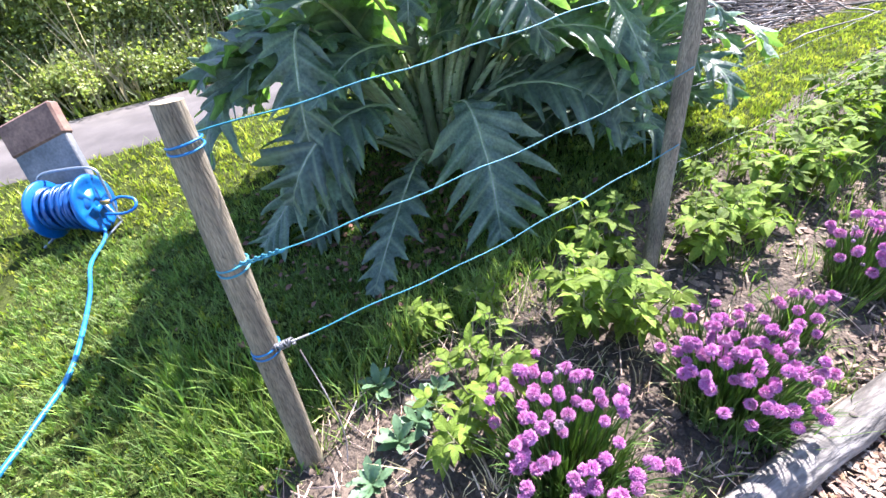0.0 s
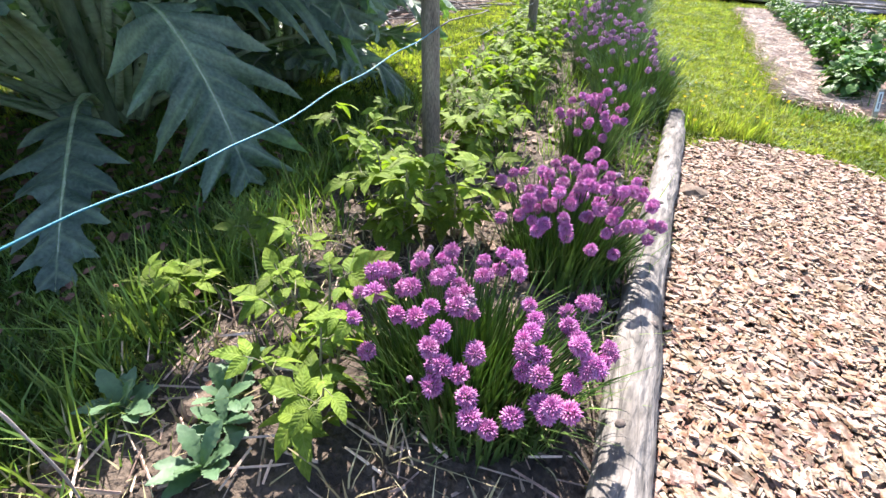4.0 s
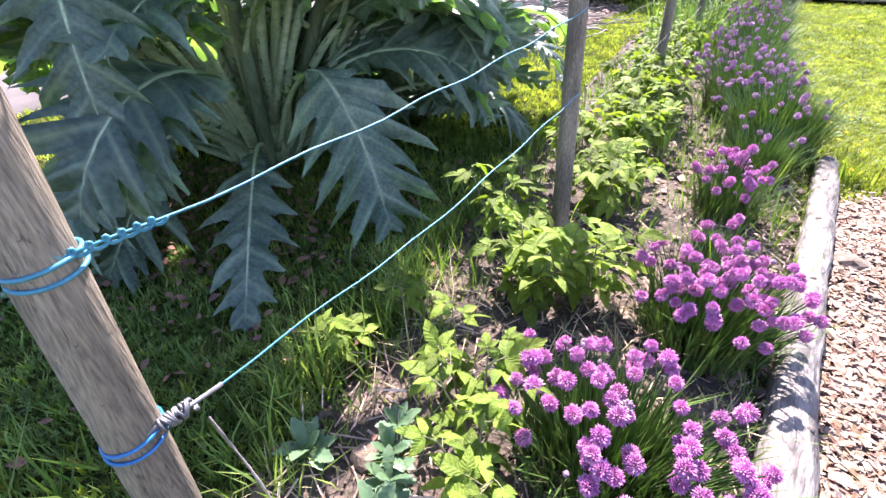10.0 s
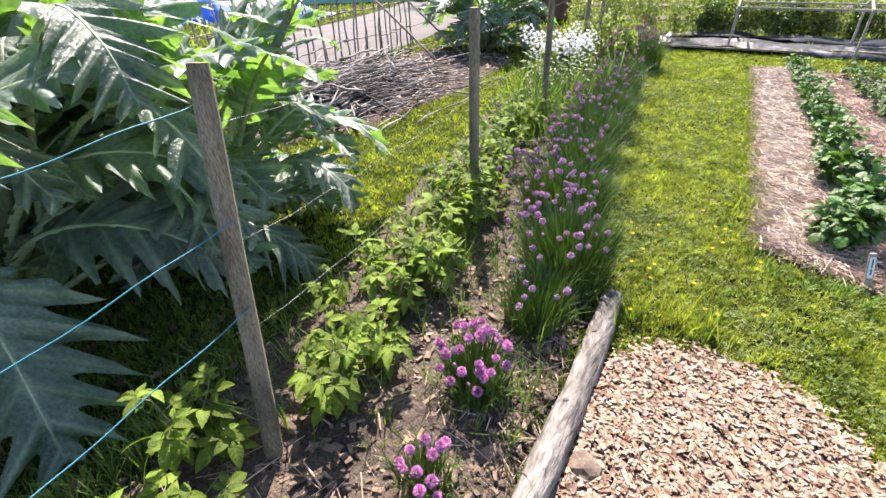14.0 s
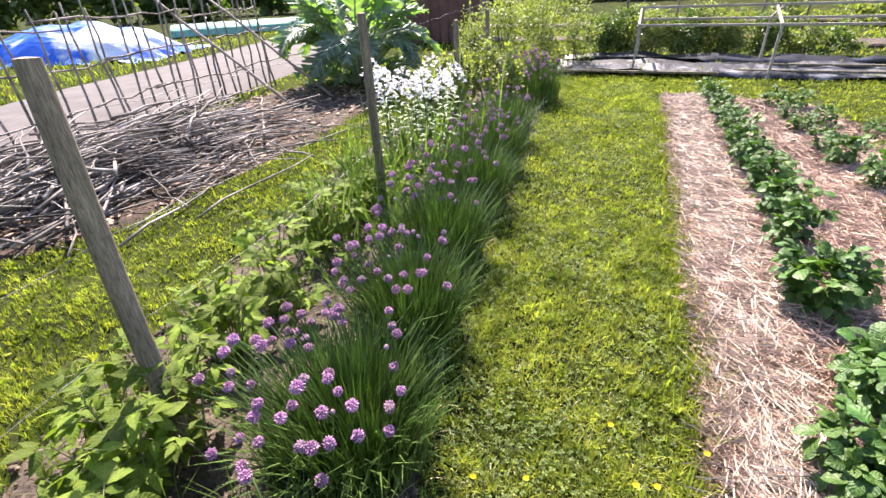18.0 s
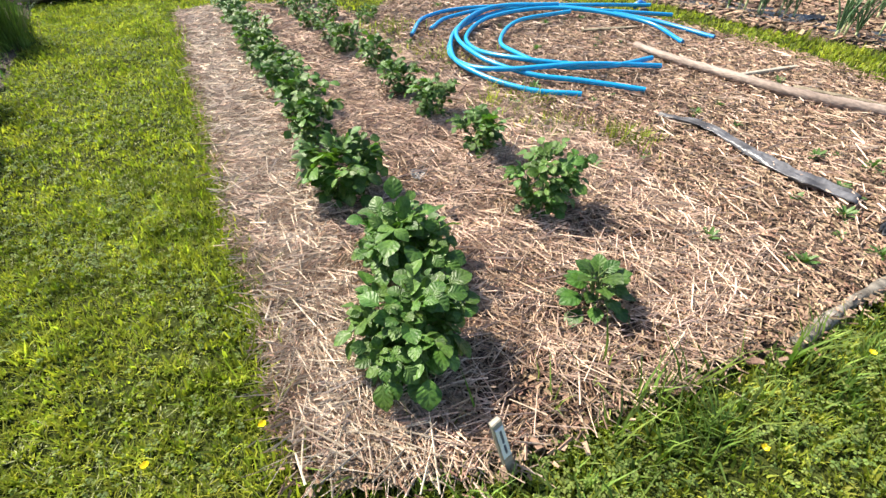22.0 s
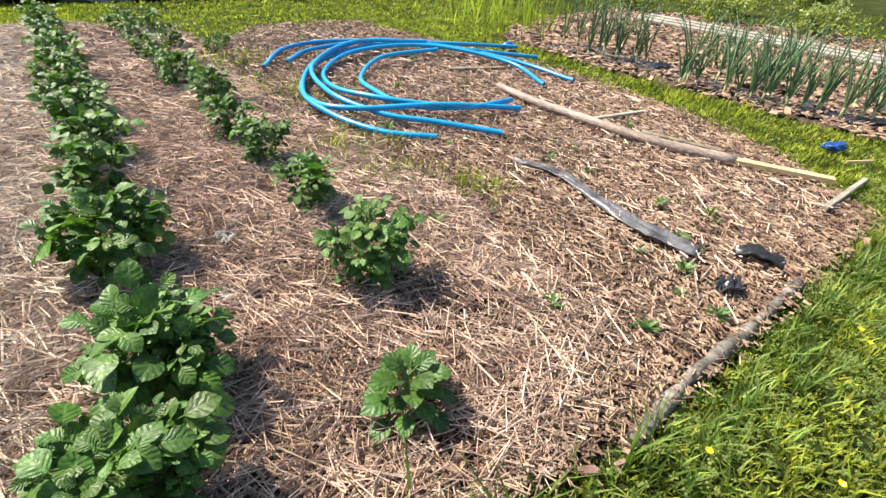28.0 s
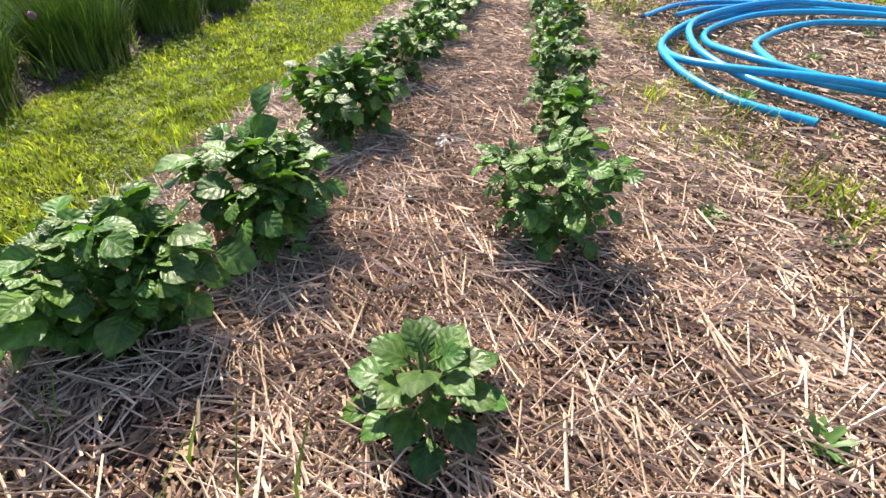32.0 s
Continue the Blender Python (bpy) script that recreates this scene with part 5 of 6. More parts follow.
    a, d = r.uniform(0, 6.28, n * tuft), np.abs(r.normal(0, spread_out, n * tuft))
    x, y, grow = np.repeat(cx, tuft) + np.cos(a) * d, np.repeat(cy, tuft) + np.sin(a) * d, np.repeat(grow, tuft)
    k = free_of_beds(x, y, r=r) if keep is None else keep(x, y, r)
    x, y, a, grow = x[k], y[k], a[k], grow[k]
    k, wide = thinned(x, y, r, 2.2, 0.3)
    x, y, a, grow, n = x[k], y[k], a[k], grow[k], k.sum()
    tall = grow * (hmin + (hmax - hmin) * np.clip(0.5 + 0.5 * wobble(x, y, 2.6, seed) + r.normal(0, 0.22, n), 0, 1))
    lean = tall * np.clip(r.normal(0.8, 0.5, n), 0.05, 1.9) * flop
    size = np.stack([width * wide * r.uniform(0.6, 1.3, n), lean, tall], 1)
    v, f = spread(BLADE_T, BLADE_F, np.stack([x, y, np.full(n, z - 0.006)], 1), a - 1.57 + r.normal(0, 0.7, n), np.zeros(n), r.normal(0, 0.2, n), size)
    return thing(name, label, "grass", kind="stuff", me=mesh_np(name, v, f, mat, True))


grass("lawn_grass", (-0.9, 1.4, 3.2, 6.8), 15000, 0.008, 0.030, 0.0027, 41, "short mown bright green lawn grass on a path", flop=1.5)
grass("lawn_grass", (-1.1, 1.4, 6.8, 12.4), 11000, 0.007, 0.024, 0.0028, 39, "short mown bright green lawn grass further along the path")
grass("lawn_grass", (-3.4, -0.6, -0.8, 3.2), 8500, 0.022, 0.062, 0.0026, 42, "green lawn grass beside the flower bed", GRASS_COOL)
grass("lawn_grass", (-3.6, -1.2, 3.2, 11.0), 5500, 0.012, 0.040, 0.0026, 43, "sunlit green lawn strip beyond the wire fence")
grass("lawn_grass", (-6.0, -3.4, -3.0, 4.6), 1600, 0.03, 0.08, 0.0036, 44, "lawn grass near the tarmac path")
grass("lawn_grass", (0.9, 5.2, 2.4, 4.75), 9000, 0.010, 0.034, 0.0032, 45, "thick green lawn grass at the edge of the potato bed", flop=1.3)
grass("lawn_grass", (4.0, 7.5, 3.0, 10.2), 6000, 0.016, 0.046, 0.0030, 46, "green lawn strip beside the vegetable bed")
grass("lawn_grass", (-2.4, 7.5, 9.9, 12.4), 5000, 0.008, 0.028, 0.0032, 47, "lawn across the end of the plot")
grass("lawn_grass", (-8.0, 8.0, -6.0, 12.6), 1300, 0.015, 0.04, 0.005, 40, "green lawn grass round the plots")
grass("far_grass", (-16.0, 16.0, 12.4, 26.0), 300, 0.03, 0.10, 0.009, 48, "rough grass of the plots beyond")
grass("far_grass", (-16.0, -6.5, -4.0, 12.4), 300, 0.05, 0.18, 0.008, 49, "rough grass beyond the tarmac path")
grass("far_grass", (5.5, 16.0, 0.0, 12.4), 200, 0.03, 0.09, 0.007, 50, "grass round the leek bed")


def near_line(line, reach):
    def keep(x, y, r):
        ok = np.zeros(len(x), dtype=bool)
        for (ax, ay), (bx, by) in zip(line, line[1:]):
            d2 = (bx - ax) ** 2 + (by - ay) ** 2
            t = np.clip(((x - ax) * (bx - ax) + (y - ay) * (by - ay)) / d2, 0, 1)
            ok |= np.hypot(x - ax - t * (bx - ax), y - ay - t * (by - ay)) < np.abs(r.normal(0, reach, len(x)))
        return ok
    return keep


grass("rough_grass", (-1.7, -0.6, 0.0, 2.6), 3000, 0.06, 0.19, 0.0034, 51, "long uncut grass at the foot of the first post", GRASS_COOL, near_line([(-1.05, 0.35), (-1.25, 0.75), (-1.35, 1.5), (-1.55, 2.4)], 0.13), flop=0.8)
grass("rough_grass", (0.2, 1, 4.3, 10.4), 4500, 0.05, 0.13, 0.0030, 52, "tufts of longer grass along the straw edge", GRASS, near_line([(0.448, 10.567), (0.472, 7.748), (0.506, 6.39), (0.519, 5.555), (0.502, 4.72)], 0.055), flop=0.9)
grass("rough_grass", (0.5, 5.2, 4.0, 5.2), 4600, 0.03, 0.10, 0.0034, 53, "long green grass flopping over the bed's edge", GRASS_COOL, near_line([(0.551, 4.615), (1.015, 4.394), (1.544, 4.38), (2.154, 4.312), (3.377, 4.333), (4.447, 4.368)], 0.09), flop=1.1)
grass("rough_grass", (-0.4, 0.4, 3.4, 4.6), 3500, 0.08, 0.24, 0.0036, 54, "long grass where the log ends", GRASS, near_line([(-0.12, 3.75), (0.0, 3.7), (0.3, 3.72), (0.75, 3.65)], 0.07), flop=0.9)
grass("rough_grass", (-0.6, 0.1, 1.2, 3.8), 2400, 0.04, 0.15, 0.0026, 55, "sparse grass growing along the log", GRASS_COOL, near_line([(-0.2, 1.4), (-0.24, 2.5), (-0.27, 3.7)], 0.07), flop=1.0)
grass("rough_grass", (-1.9, -0.2, 2.3, 10.0), 650, 0.06, 0.24, 0.003, 56, "grass growing among the canes and chives", GRASS_COOL, lambda x, y, r: inside(x, y, FLOWER_BED) & (y > 2.2), flop=0.8)
grass("rough_grass", (-2.2, -0.9, -0.3, 0.8), 3200, 0.07, 0.22, 0.004, 59, "long bright grass beside the first post", GRASS_COOL, near_line([(-1.7, 0.1), (-1.3, 0.25), (-1.1, 0.45)], 0.16), flop=0.7)
grass("rough_grass", (0.8, 2.3, 4.3, 4.9), 500, 0.08, 0.24, 0.004, 60, "sparse long grass at the bed's corner", GRASS_COOL, near_line([(0.95, 4.62), (1.5, 4.5), (2.2, 4.42)], 0.08), flop=0.8)
grass("rough_grass", (-1.3, -0.7, 0.6, 1.8), 3000, 0.04, 0.13, 0.0028, 64, "short grass creeping into the bare soil", GRASS_COOL, near_line([(-1.12, 0.8), (-1.1, 1.2), (-1.15, 1.7)], 0.10), flop=0.9)
grass("dry_grass", (-1.3, -0.2, 0.4, 2.0), 300, 0.05, 0.16, 0.003, 57, "dead dry grass tufts on soil", HAY, lambda x, y, r: inside(x, y, FLOWER_BED), flop=1.5)
grass("lawn_tuft", (-0.9, 1.4, 3.2, 12.4), 2200, 0.02, 0.06, 0.0034, 62, "brighter tufts of longer grass in the mown path", GRASS, lambda x, y, r: free_of_beds(x, y, r=r) & (wobble(x, y, 4.5, 9.0) + 0.5 * wobble(x, y, 11.0, 3.0) > r.normal(0.45, 0.2, len(x))), flop=1.0)
grass("lawn_clippings", (-0.7, 0.6, 3.6, 9.0), 1500, 0.006, 0.014, 0.0022, 58, "pale cut grass lying flat on the mown path", CLIPPING, flop=3.4, tuft=4, spread_out=0.02)


def clover(name, area, per_m2, seed, label, leaf=0.0085):
    """Low round-leaved lawn weeds: three leaflets on each short stalk."""
    r = np.random.default_rng(seed)
    x0, x1, y0, y1 = area
    n = int((x1 - x0) * (y1 - y0) * per_m2)
    x, y = r.uniform(x0, x1, n), r.uniform(y0, y1, n)
    k = free_of_beds(x, y, r=r) & (wobble(x, y, 3.0, 5.0) + 0.4 * wobble(x, y, 9.0, 2.0) > r.normal(0.05, 0.25, n))
    x, y = x[k], y[k]
    n = len(x)
    t, f = [], []
    for q in range(3):
        c, s = math.cos(q * 2.094), math.sin(q * 2.094)
        o = len(t)
        for px, py, pz in ((0, 0.05, 0), (0.45, 0.5, 0.18), (0.3, 0.95, 0.1), (-0.3, 0.95, 0.1), (-0.45, 0.5, 0.18)):
            t.append((px * c - py * s, px * s + py * c, pz))
        f.append((o, o + 1, o + 2, o + 3, o + 4))
    v, fs = spread(t, [np.array(f)], np.stack([x, y, r.uniform(0.008, 0.04, n)], 1), r.uniform(0, 6.28, n), r.normal(0, 0.35, n), r.normal(0, 0.35, n), leaf * r.uniform(0.6, 1.5, n))
    return thing(name, label, "clover", kind="stuff", me=mesh_np(name, v, fs, CLOVER, False))


clover("lawn_clover", (-0.9, 1.2, 3.2, 11.5), 1500, 81, "patches of clover in the mown lawn")
clover("lawn_clover", (0.9, 5.2, 2.6, 4.75), 3200, 82, "clover in the lawn beside the potato bed")
clover("lawn_clover", (-3.2, -0.9, -0.6, 3.2), 1200, 83, "clover in the lawn beside the flower bed")


# ---- reel, hose and the leaning board ----
reel = thing("hose_reel", "blue plastic garden hose reel with hose wound on it", "hose reel", m=pose(-3.64, -0.48, 0, 0, 0, 66) @ Matrix.Scale(1.05, 4))


def flange_mesh():
    """A dished wheel with a thick rim and six sunk spokes, all in one piece."""
    b = Build()
    steps = 48
    rows = [(0.02, 0.018), (0.045, 0.018), (0.06, 0.008), (0.125, 0.006), (0.14, 0.014), (0.165, 0.016), (0.172, 0.0), (0.165, -0.012), (0.04, -0.008), (0.02, -0.01)]
    verts, faces = [], []
    for r0, h in rows:
        for k in range(steps):
            a = 2 * math.pi * k / steps
            lift = 0.010 if 0.05 < r0 < 0.13 and h > 0 and k % 8 < 2 else 0.0
            verts.append(Vector((h + lift, math.cos(a) * r0, math.sin(a) * r0)))
    for i in range(len(rows)):
        for k in range(steps):
            q, n = (k + 1) % steps, ((i + 1) % len(rows)) * steps
            faces.append((i * steps + k, i * steps + q, n + q, n + k))
    b.add(verts, faces)
    return b.mesh("flange", BLUE_PLASTIC)


for sx in (-1, 1):
    part("flange", flange_mesh(), reel, m=pose(0.155 * sx, 0, 0.205, 0, 0, 0 if sx > 0 else 180) @ Matrix.Diagonal((1, 1.14, 1.14, 1)))
b = Build()
tube(b, [Vector((0.14 * math.sin(u * 9.4) + 0.005 * math.sin(u * 90), math.cos(u * 130) * (0.115 + 0.035 * u + 0.008 * math.sin(u * 61)), math.sin(u * 130) * (0.115 + 0.035 * u + 0.008 * math.sin(u * 61)))) for u in np.linspace(0, 1, 430)], 0.0115, 7)
part("wound_hose", b.mesh("wound_hose", HOSE_DARK), reel, "dark blue hose wound in turns", m=pose(0, 0, 0.205))
b = Build()
tube(b, [(-0.17, 0, 0), (0.17, 0, 0)], 0.10, 16)
part("drum", b.mesh("drum", BLUE_PLASTIC), reel, m=pose(0, 0, 0.205))
b = Build()
tube(b, smooth_line([(-0.21, 0.05, 0.0), (-0.21, 0.10, 0.30), (-0.18, 0.12, 0.40), (0, 0.12, 0.42), (0.18, 0.12, 0.40), (0.21, 0.10, 0.30), (0.21, 0.05, 0.0)], 6), 0.009, 8)
tube(b, [(-0.21, -0.16, 0.012), (-0.21, 0.06, 0.02), (-0.21, 0.0, 0.2)], 0.009, 8)
tube(b, [(0.21, -0.16, 0.012), (0.21, 0.06, 0.02), (0.21, 0.0, 0.2)], 0.009, 8)
part("carry_frame", b.mesh("carry_frame", material("grey_metal_tube", (0.38, 0.42, 0.46), (0.5, 0.54, 0.58), 20, 0.4, metal=0.6)), reel, "grey bent metal tube frame")
b = Build()
tube(b, [(-0.20, 0, 0.185), (-0.26, 0, 0.185), (-0.26, -0.02, 0.1), (-0.35, -0.02, 0.1)], 0.012, 8)
part("crank_handle", b.mesh("crank_handle", BLUE_PLASTIC), reel)
b = Build()
tube(b, [(0.20, 0, 0.2), (0.26, 0, 0.2)], 0.015, 8)
part("hose_fitting", b.mesh("hose_fitting", BRASS), reel, "brass hose fitting")
b = Build()
tube(b, smooth_line([(0.26, 0, 0.2), (0.32, 0.03, 0.21), (0.40, 0.03, 0.18), (0.41, -0.02, 0.14), (0.33, -0.04, 0.12), (0.22, -0.05, 0.14)], 6), 0.0095, 8)
part("feed_hose", b.mesh("feed_hose", BLUE_PLASTIC), reel)
b = Build()
tube(b, [Vector(p) for p in smooth_line([(-3.72, -0.43, 0.09), (-3.43, -0.34, 0.03), (-3.05, -0.39, 0.035), (-2.68, -0.36, 0.03), (-2.27, -0.35, 0.04), (-2.0, -0.38, 0.03), (-1.79, -0.45, 0.035), (-1.48, -0.6, 0.03), (-1.0, -0.9, 0.03), (-0.6, -1.5, 0.03)], 8)], 0.0125, 8)
thing("garden_hose", "blue garden hose snaking across the lawn", "hose", me=b.mesh("garden_hose", BLUE_HOSE))
board = thing("sloped_board", "grey slate board with rusty metal top leaning behind the hose reel", "board", m=pose(-3.95, -0.45, 0.02, 0, -16, 66) @ Matrix.Scale(1.2, 4))
b = Build()
box(b, (0.40, 0.05, 0.62), pose(0, 0, 0.29, -24), 0, 0.006)
part("panel", b.mesh("panel", SLATE, False), board)
b = Build()
box(b, (0.42, 0.075, 0.20), pose(0, 0.115, 0.545, -24), 0, 0.012)
part("cap", b.mesh("cap", RUST, False), board, "rusty brown metal cap")


# ---- stray things on the vegetable bed ----
b = Build()
tube(b, smooth_line([(4.004, 7.134, 0.075), (3.965, 6.718, 0.085), (4.028, 6.32, 0.08), (4.139, 5.722, 0.08), (4.374, 5.267, 0.07)], 8), [0.027 + 0.012 * i / 32 + 0.002 * math.sin(i * 1.9) for i in range(33)], 10)
thing("pole", "long pale peeled crooked branch lying on mulch", "branch", me=b.mesh("pole", POLE))
b = Build()
box(b, (0.05, 0.56, 0.035), pose(4.512, 5.034, 0.075, 0, 0, 32), 0, 0.004)
thing("pine_plank", "new yellow pine batten lying at the bed's edge", "plank", me=b.mesh("pine_plank", NEW_TIMBER, False))
for x0, y0, x1, y1, w, mm, lb in ((4.138, 6.212, 4.759, 6.165, 0.035, TIMBER, "short grey wooden batten on mulch"), (4.209, 4.687, 4.963, 4.709, 0.03, TIMBER, "short weathered stick across the bed's corner"),
                                  (3.904, 7.721, 4.483, 7.623, 0.045, POST, "old brown board end under the blue pipes"), (4.244, 5.876, 4.519, 5.399, 0.05, POST, "dark rotten board on mulch"), (5.109, 4.872, 5.342, 4.783, 0.012, NEW_TIMBER, "thin yellow stick in the grass")):
    b = Build()
    d = Vector((x1 - x0, y1 - y0, 0))
    box(b, (d.length, w, 0.022), pose((x0 + x1) / 2, (y0 + y1) / 2, 0.06, 0, 2, math.degrees(math.atan2(d.y, d.x))), 0, 0.003)
    thing("board", lb, "board", me=b.mesh("board", mm, False))


def sheet(name, poly_line, widths, mat, label, seed, z=0.05, crease=0.02):
    """A crumpled strip of plastic along a line, folded and thick at its edges."""
    rnd = random.Random(seed)
    b = Build()
    line = smooth_line(poly_line, 7)
    cols = 7
    verts, faces = [], []
    for i, p in enumerate(line):
        u = i / (len(line) - 1) * (len(widths) - 1)
        k = min(int(u), len(widths) - 2)
        w = widths[k] + (widths[k + 1] - widths[k]) * (u - k)
        q = line[min(i + 1, len(line) - 1)] - line[max(i - 1, 0)]
        s = Vector((q.y, -q.x, 0)).normalized()
        for c in range(cols):
            t = c / (cols - 1) - 0.5
            verts.append(p + s * w * t + Vector((0, 0, z * 0.3 + crease * (math.sin(c * 2.1 + i * 0.35) + rnd.uniform(-0.4, 0.4)))))
    for i in range(len(line) - 1):
        for c in range(cols - 1):
            k = i * cols + c
            faces.append((k, k + 1, k + cols + 1, k + cols))
    b.add(verts, faces)
    ob = thing(name, label, "plastic sheet", me=b.mesh(name, mat))
    mod = ob.modifiers.new("thick", "SOLIDIFY")
    mod.thickness = 0.004
    return ob


sheet("plastic_strip", [(3.105, 5.989, 0.055), (3.201, 5.694, 0.062), (3.153, 5.33, 0.066), (3.127, 5.049, 0.066), (3.183, 4.839, 0.06)], [0.03, 0.07, 0.09, 0.11, 0.10], GREY_FILM, "crumpled shiny black plastic strip half buried in mulch", 3, 0.03, 0.013)
sheet("plastic_scrap", [(3.345, 4.751, 0.06), (3.404, 4.666, 0.07), (3.443, 4.581, 0.06)], [0.05, 0.10, 0.06], BLACK_PLASTIC, "small torn black plastic scrap", 4)
sheet("plastic_scrap", [(2.996, 4.656, 0.06), (3.057, 4.633, 0.07), (3.139, 4.652, 0.06)], [0.04, 0.08, 0.05], BLACK_PLASTIC, "dark plastic scrap in weeds", 5)
sheet("plastic_scrap", [(1.326, 5.659, 0.04), (1.386, 5.616, 0.045), (1.467, 5.593, 0.04)], [0.04, 0.08, 0.04], GREY_MEMBRANE, "grey plastic scrap showing through straw", 6, crease=0.008)
sheet("plastic_scrap", [(1.435, 5.99, 0.04), (1.476, 6.042, 0.045), (1.538, 6.082, 0.04)], [0.04, 0.09, 0.04], GREY_MEMBRANE, "grey plastic scrap showing through straw", 7, crease=0.008)
bm = bmesh.new()
bmesh.ops.create_icosphere(bm, subdivisions=3, radius=1)
for v in bm.verts:
    v.co *= 1 + 0.55 * noise.noise(v.co * 1.9) + 0.15 * noise.noise(v.co * 6)
    v.co = Vector((v.co.x * 0.085, v.co.y * 0.045, v.co.z * 0.03))
me = bpy.data.meshes.new("blue_glove")
bm.to_mesh(me)
bm.free()
me.materials.append(HOSE_DARK)
thing("blue_glove", "crumpled blue work glove lying on grass", "glove", me=me, m=pose(5.44, 5.04, 0.05, 0, 0, -30))
b = Build()
tube(b, smooth_line([(2.137, 4.44, 0.028), (2.524, 4.475, 0.034), (2.922, 4.475, 0.032), (3.431, 4.495, 0.026)], 8), [0.023 + 0.003 * math.sin(i * 1.7) + 0.004 * math.sin(i * 0.6) for i in range(25)], 10)
thing("edge_log", "thin pale weathered pole edging the vegetable bed", "log", me=b.mesh("edge_log", BARK_PALE))
for k, (sx, sy, s) in enumerate(((2.385, 4.619, 0.035), (1.488, 5.603, 0.03), (5.084, 8.129, 0.06), (0.02, 2.73, 0.06), (-0.5, 0.75, 0.05), (-0.75, 0.62, 0.06), (-0.98, 0.95, 0.045), (-0.35, 0.85, 0.04), (2.874, 4.659, 0.03))):
    bm = bmesh.new()
    bmesh.ops.create_icosphere(bm, subdivisions=2, radius=s)
    rk = random.Random(k)
    for v in bm.verts:
        v.co *= rk.uniform(0.82, 1.12)
        v.co.z *= 0.55
    me = bpy.data.meshes.new("stone")
    bm.to_mesh(me)
    bm.free()
    me.materials.append(CRUMB)
    thing("stone", "small rough stone or clod lying on the soil", "stone", "loose stones", me=me, m=pose(sx, sy, 0.03, 0, 0, k * 40))

# plant label
label = thing("plant_label", "small wooden stake with a white name label", "plant label", m=pose(1.075, 4.52, 0.0, -14, -7, 12))
b = Build()
box(b, (0.032, 0.018, 0.25), pose(0, 0, 0.10), 0, 0.003)
part("stake", b.mesh("stake", TIMBER, False), label)
b = Build()
box(b, (0.026, 0.003, 0.12), pose(0, -0.011, 0.145), 0, 0.0005)
tag = part("tag", b.mesh("tag", LABEL_WHITE, False), label, "white paper tag")
for k, (zz, ln) in enumerate(((0.17, 0.05), (0.12, 0.035))):
    b = Build()
    box(b, (0.007, 0.001, ln), pose(0.0, -0.0132, zz))
    part("writing", b.mesh("writing", INK, False), tag, "illegible dark writing")


# ---- small plants ----
def rosette(seed, x, y, size, leaves, mat, name, label, category, up=0.6, width=0.42, teeth=0.14, group=""):
    rnd = random.Random(seed)
    plant = thing(name, label, category, group, m=pose(x, y, 0.02))
    for k in range(leaves):
        b = Build()
        ln = size * rnd.uniform(0.75, 1.1)
        blade(b, Matrix(), ln, ln * width, 12 if width > 0.35 else 6, 0.3, rnd.uniform(0.1, 0.5), teeth, 0, 0.62, 0.5, 2.6)
        part("leaf", b.mesh("leaf", mat), plant, m=Matrix.Translation((0, 0, 0.01 + 0.3 * size * k / leaves)) @ rot(0, 0, k * 2.4 + rnd.uniform(-0.3, 0.3)) @ rot(up * rnd.uniform(0.5, 1.3) + 0.5 * k / leaves, rnd.uniform(-0.2, 0.2), 0))


for k, (px, py, ps, pn) in enumerate(((-1.10, 0.86, 0.10, 14), (-0.93, 0.98, 0.085, 12), (-0.84, 0.84, 0.10, 14), (-0.97, 1.06, 0.08, 11), (-0.75, 0.70, 0.09, 13), (-0.88, 0.93, 0.08, 11))):
    rosette(700 + k, px, py, ps, pn, POPPY, "poppy_plant", "grey-green leafy poppy seedling on bare soil", "poppy plant", 0.7, 0.36, 0.13, "poppy seedlings")
WEEDS = [(3.456, 5.207), (2.351, 4.965), (2.325, 5.686), (2.569, 4.688), (3.237, 4.963), (2.404, 6.591), (4.308, 6.02), (3.338, 5.91), (4.239, 8.151), (3.248, 7.519), (3.195, 9.41), (2.714, 6.782), (3.03, 4.811), (2.873, 4.575), (3.594, 5.005), (3.812, 8.183), (2.335, 8.221)]
for k, (px, py) in enumerate(WEEDS):
    rosette(730 + k, px, py, 0.06, 18, WEED, "weed", "small green weed growing through wood chips", "weed", 0.7, 0.26, 0.2, "weeds in the mulch")
rv = random.Random(44)
for k in range(34):
    rosette(760 + k, rv.uniform(2.3, 4.4), rv.uniform(4.7, 8.9), rv.uniform(0.03, 0.05), 10, WEED, "weed", "tiny green weed seedling in wood chips", "weed", 0.6, 0.35, 0.15, "weeds in the mulch")
grass("weed_grass", (2.0, 3.0, 5.4, 9.0), 2600, 0.03, 0.10, 0.003, 61, "patchy mossy weeds among the chips", GRASS, lambda x, y, r: sum(np.exp(-((x - a) ** 2 + (y - c) ** 2) / s) for a, c, s in ((2.73, 5.84, 0.02), (2.38, 6.13, 0.04), (2.46, 6.65, 0.05), (2.31, 7.8, 0.08), (2.25, 8.85, 0.15))) > r.uniform(0, 1, len(x)), z=0.03)


def buttercup(x, y, h, seed):
    rnd = random.Random(seed)
    pl = thing("buttercup", "small yellow buttercup flower in the lawn", "flower", "buttercups in the grass", m=pose(x, y, 0, 0, 0, rnd.uniform(0, 360)))
    b = Build()
    tube(b, [(0, 0, 0), (0.006, 0.004, h * 0.5), (0.01, 0.012, h)], [0.0015, 0.0012, 0.001], 5)
    part("stem", b.mesh("stem", CHIVE), pl)
    for k in range(5):
        b = Build()
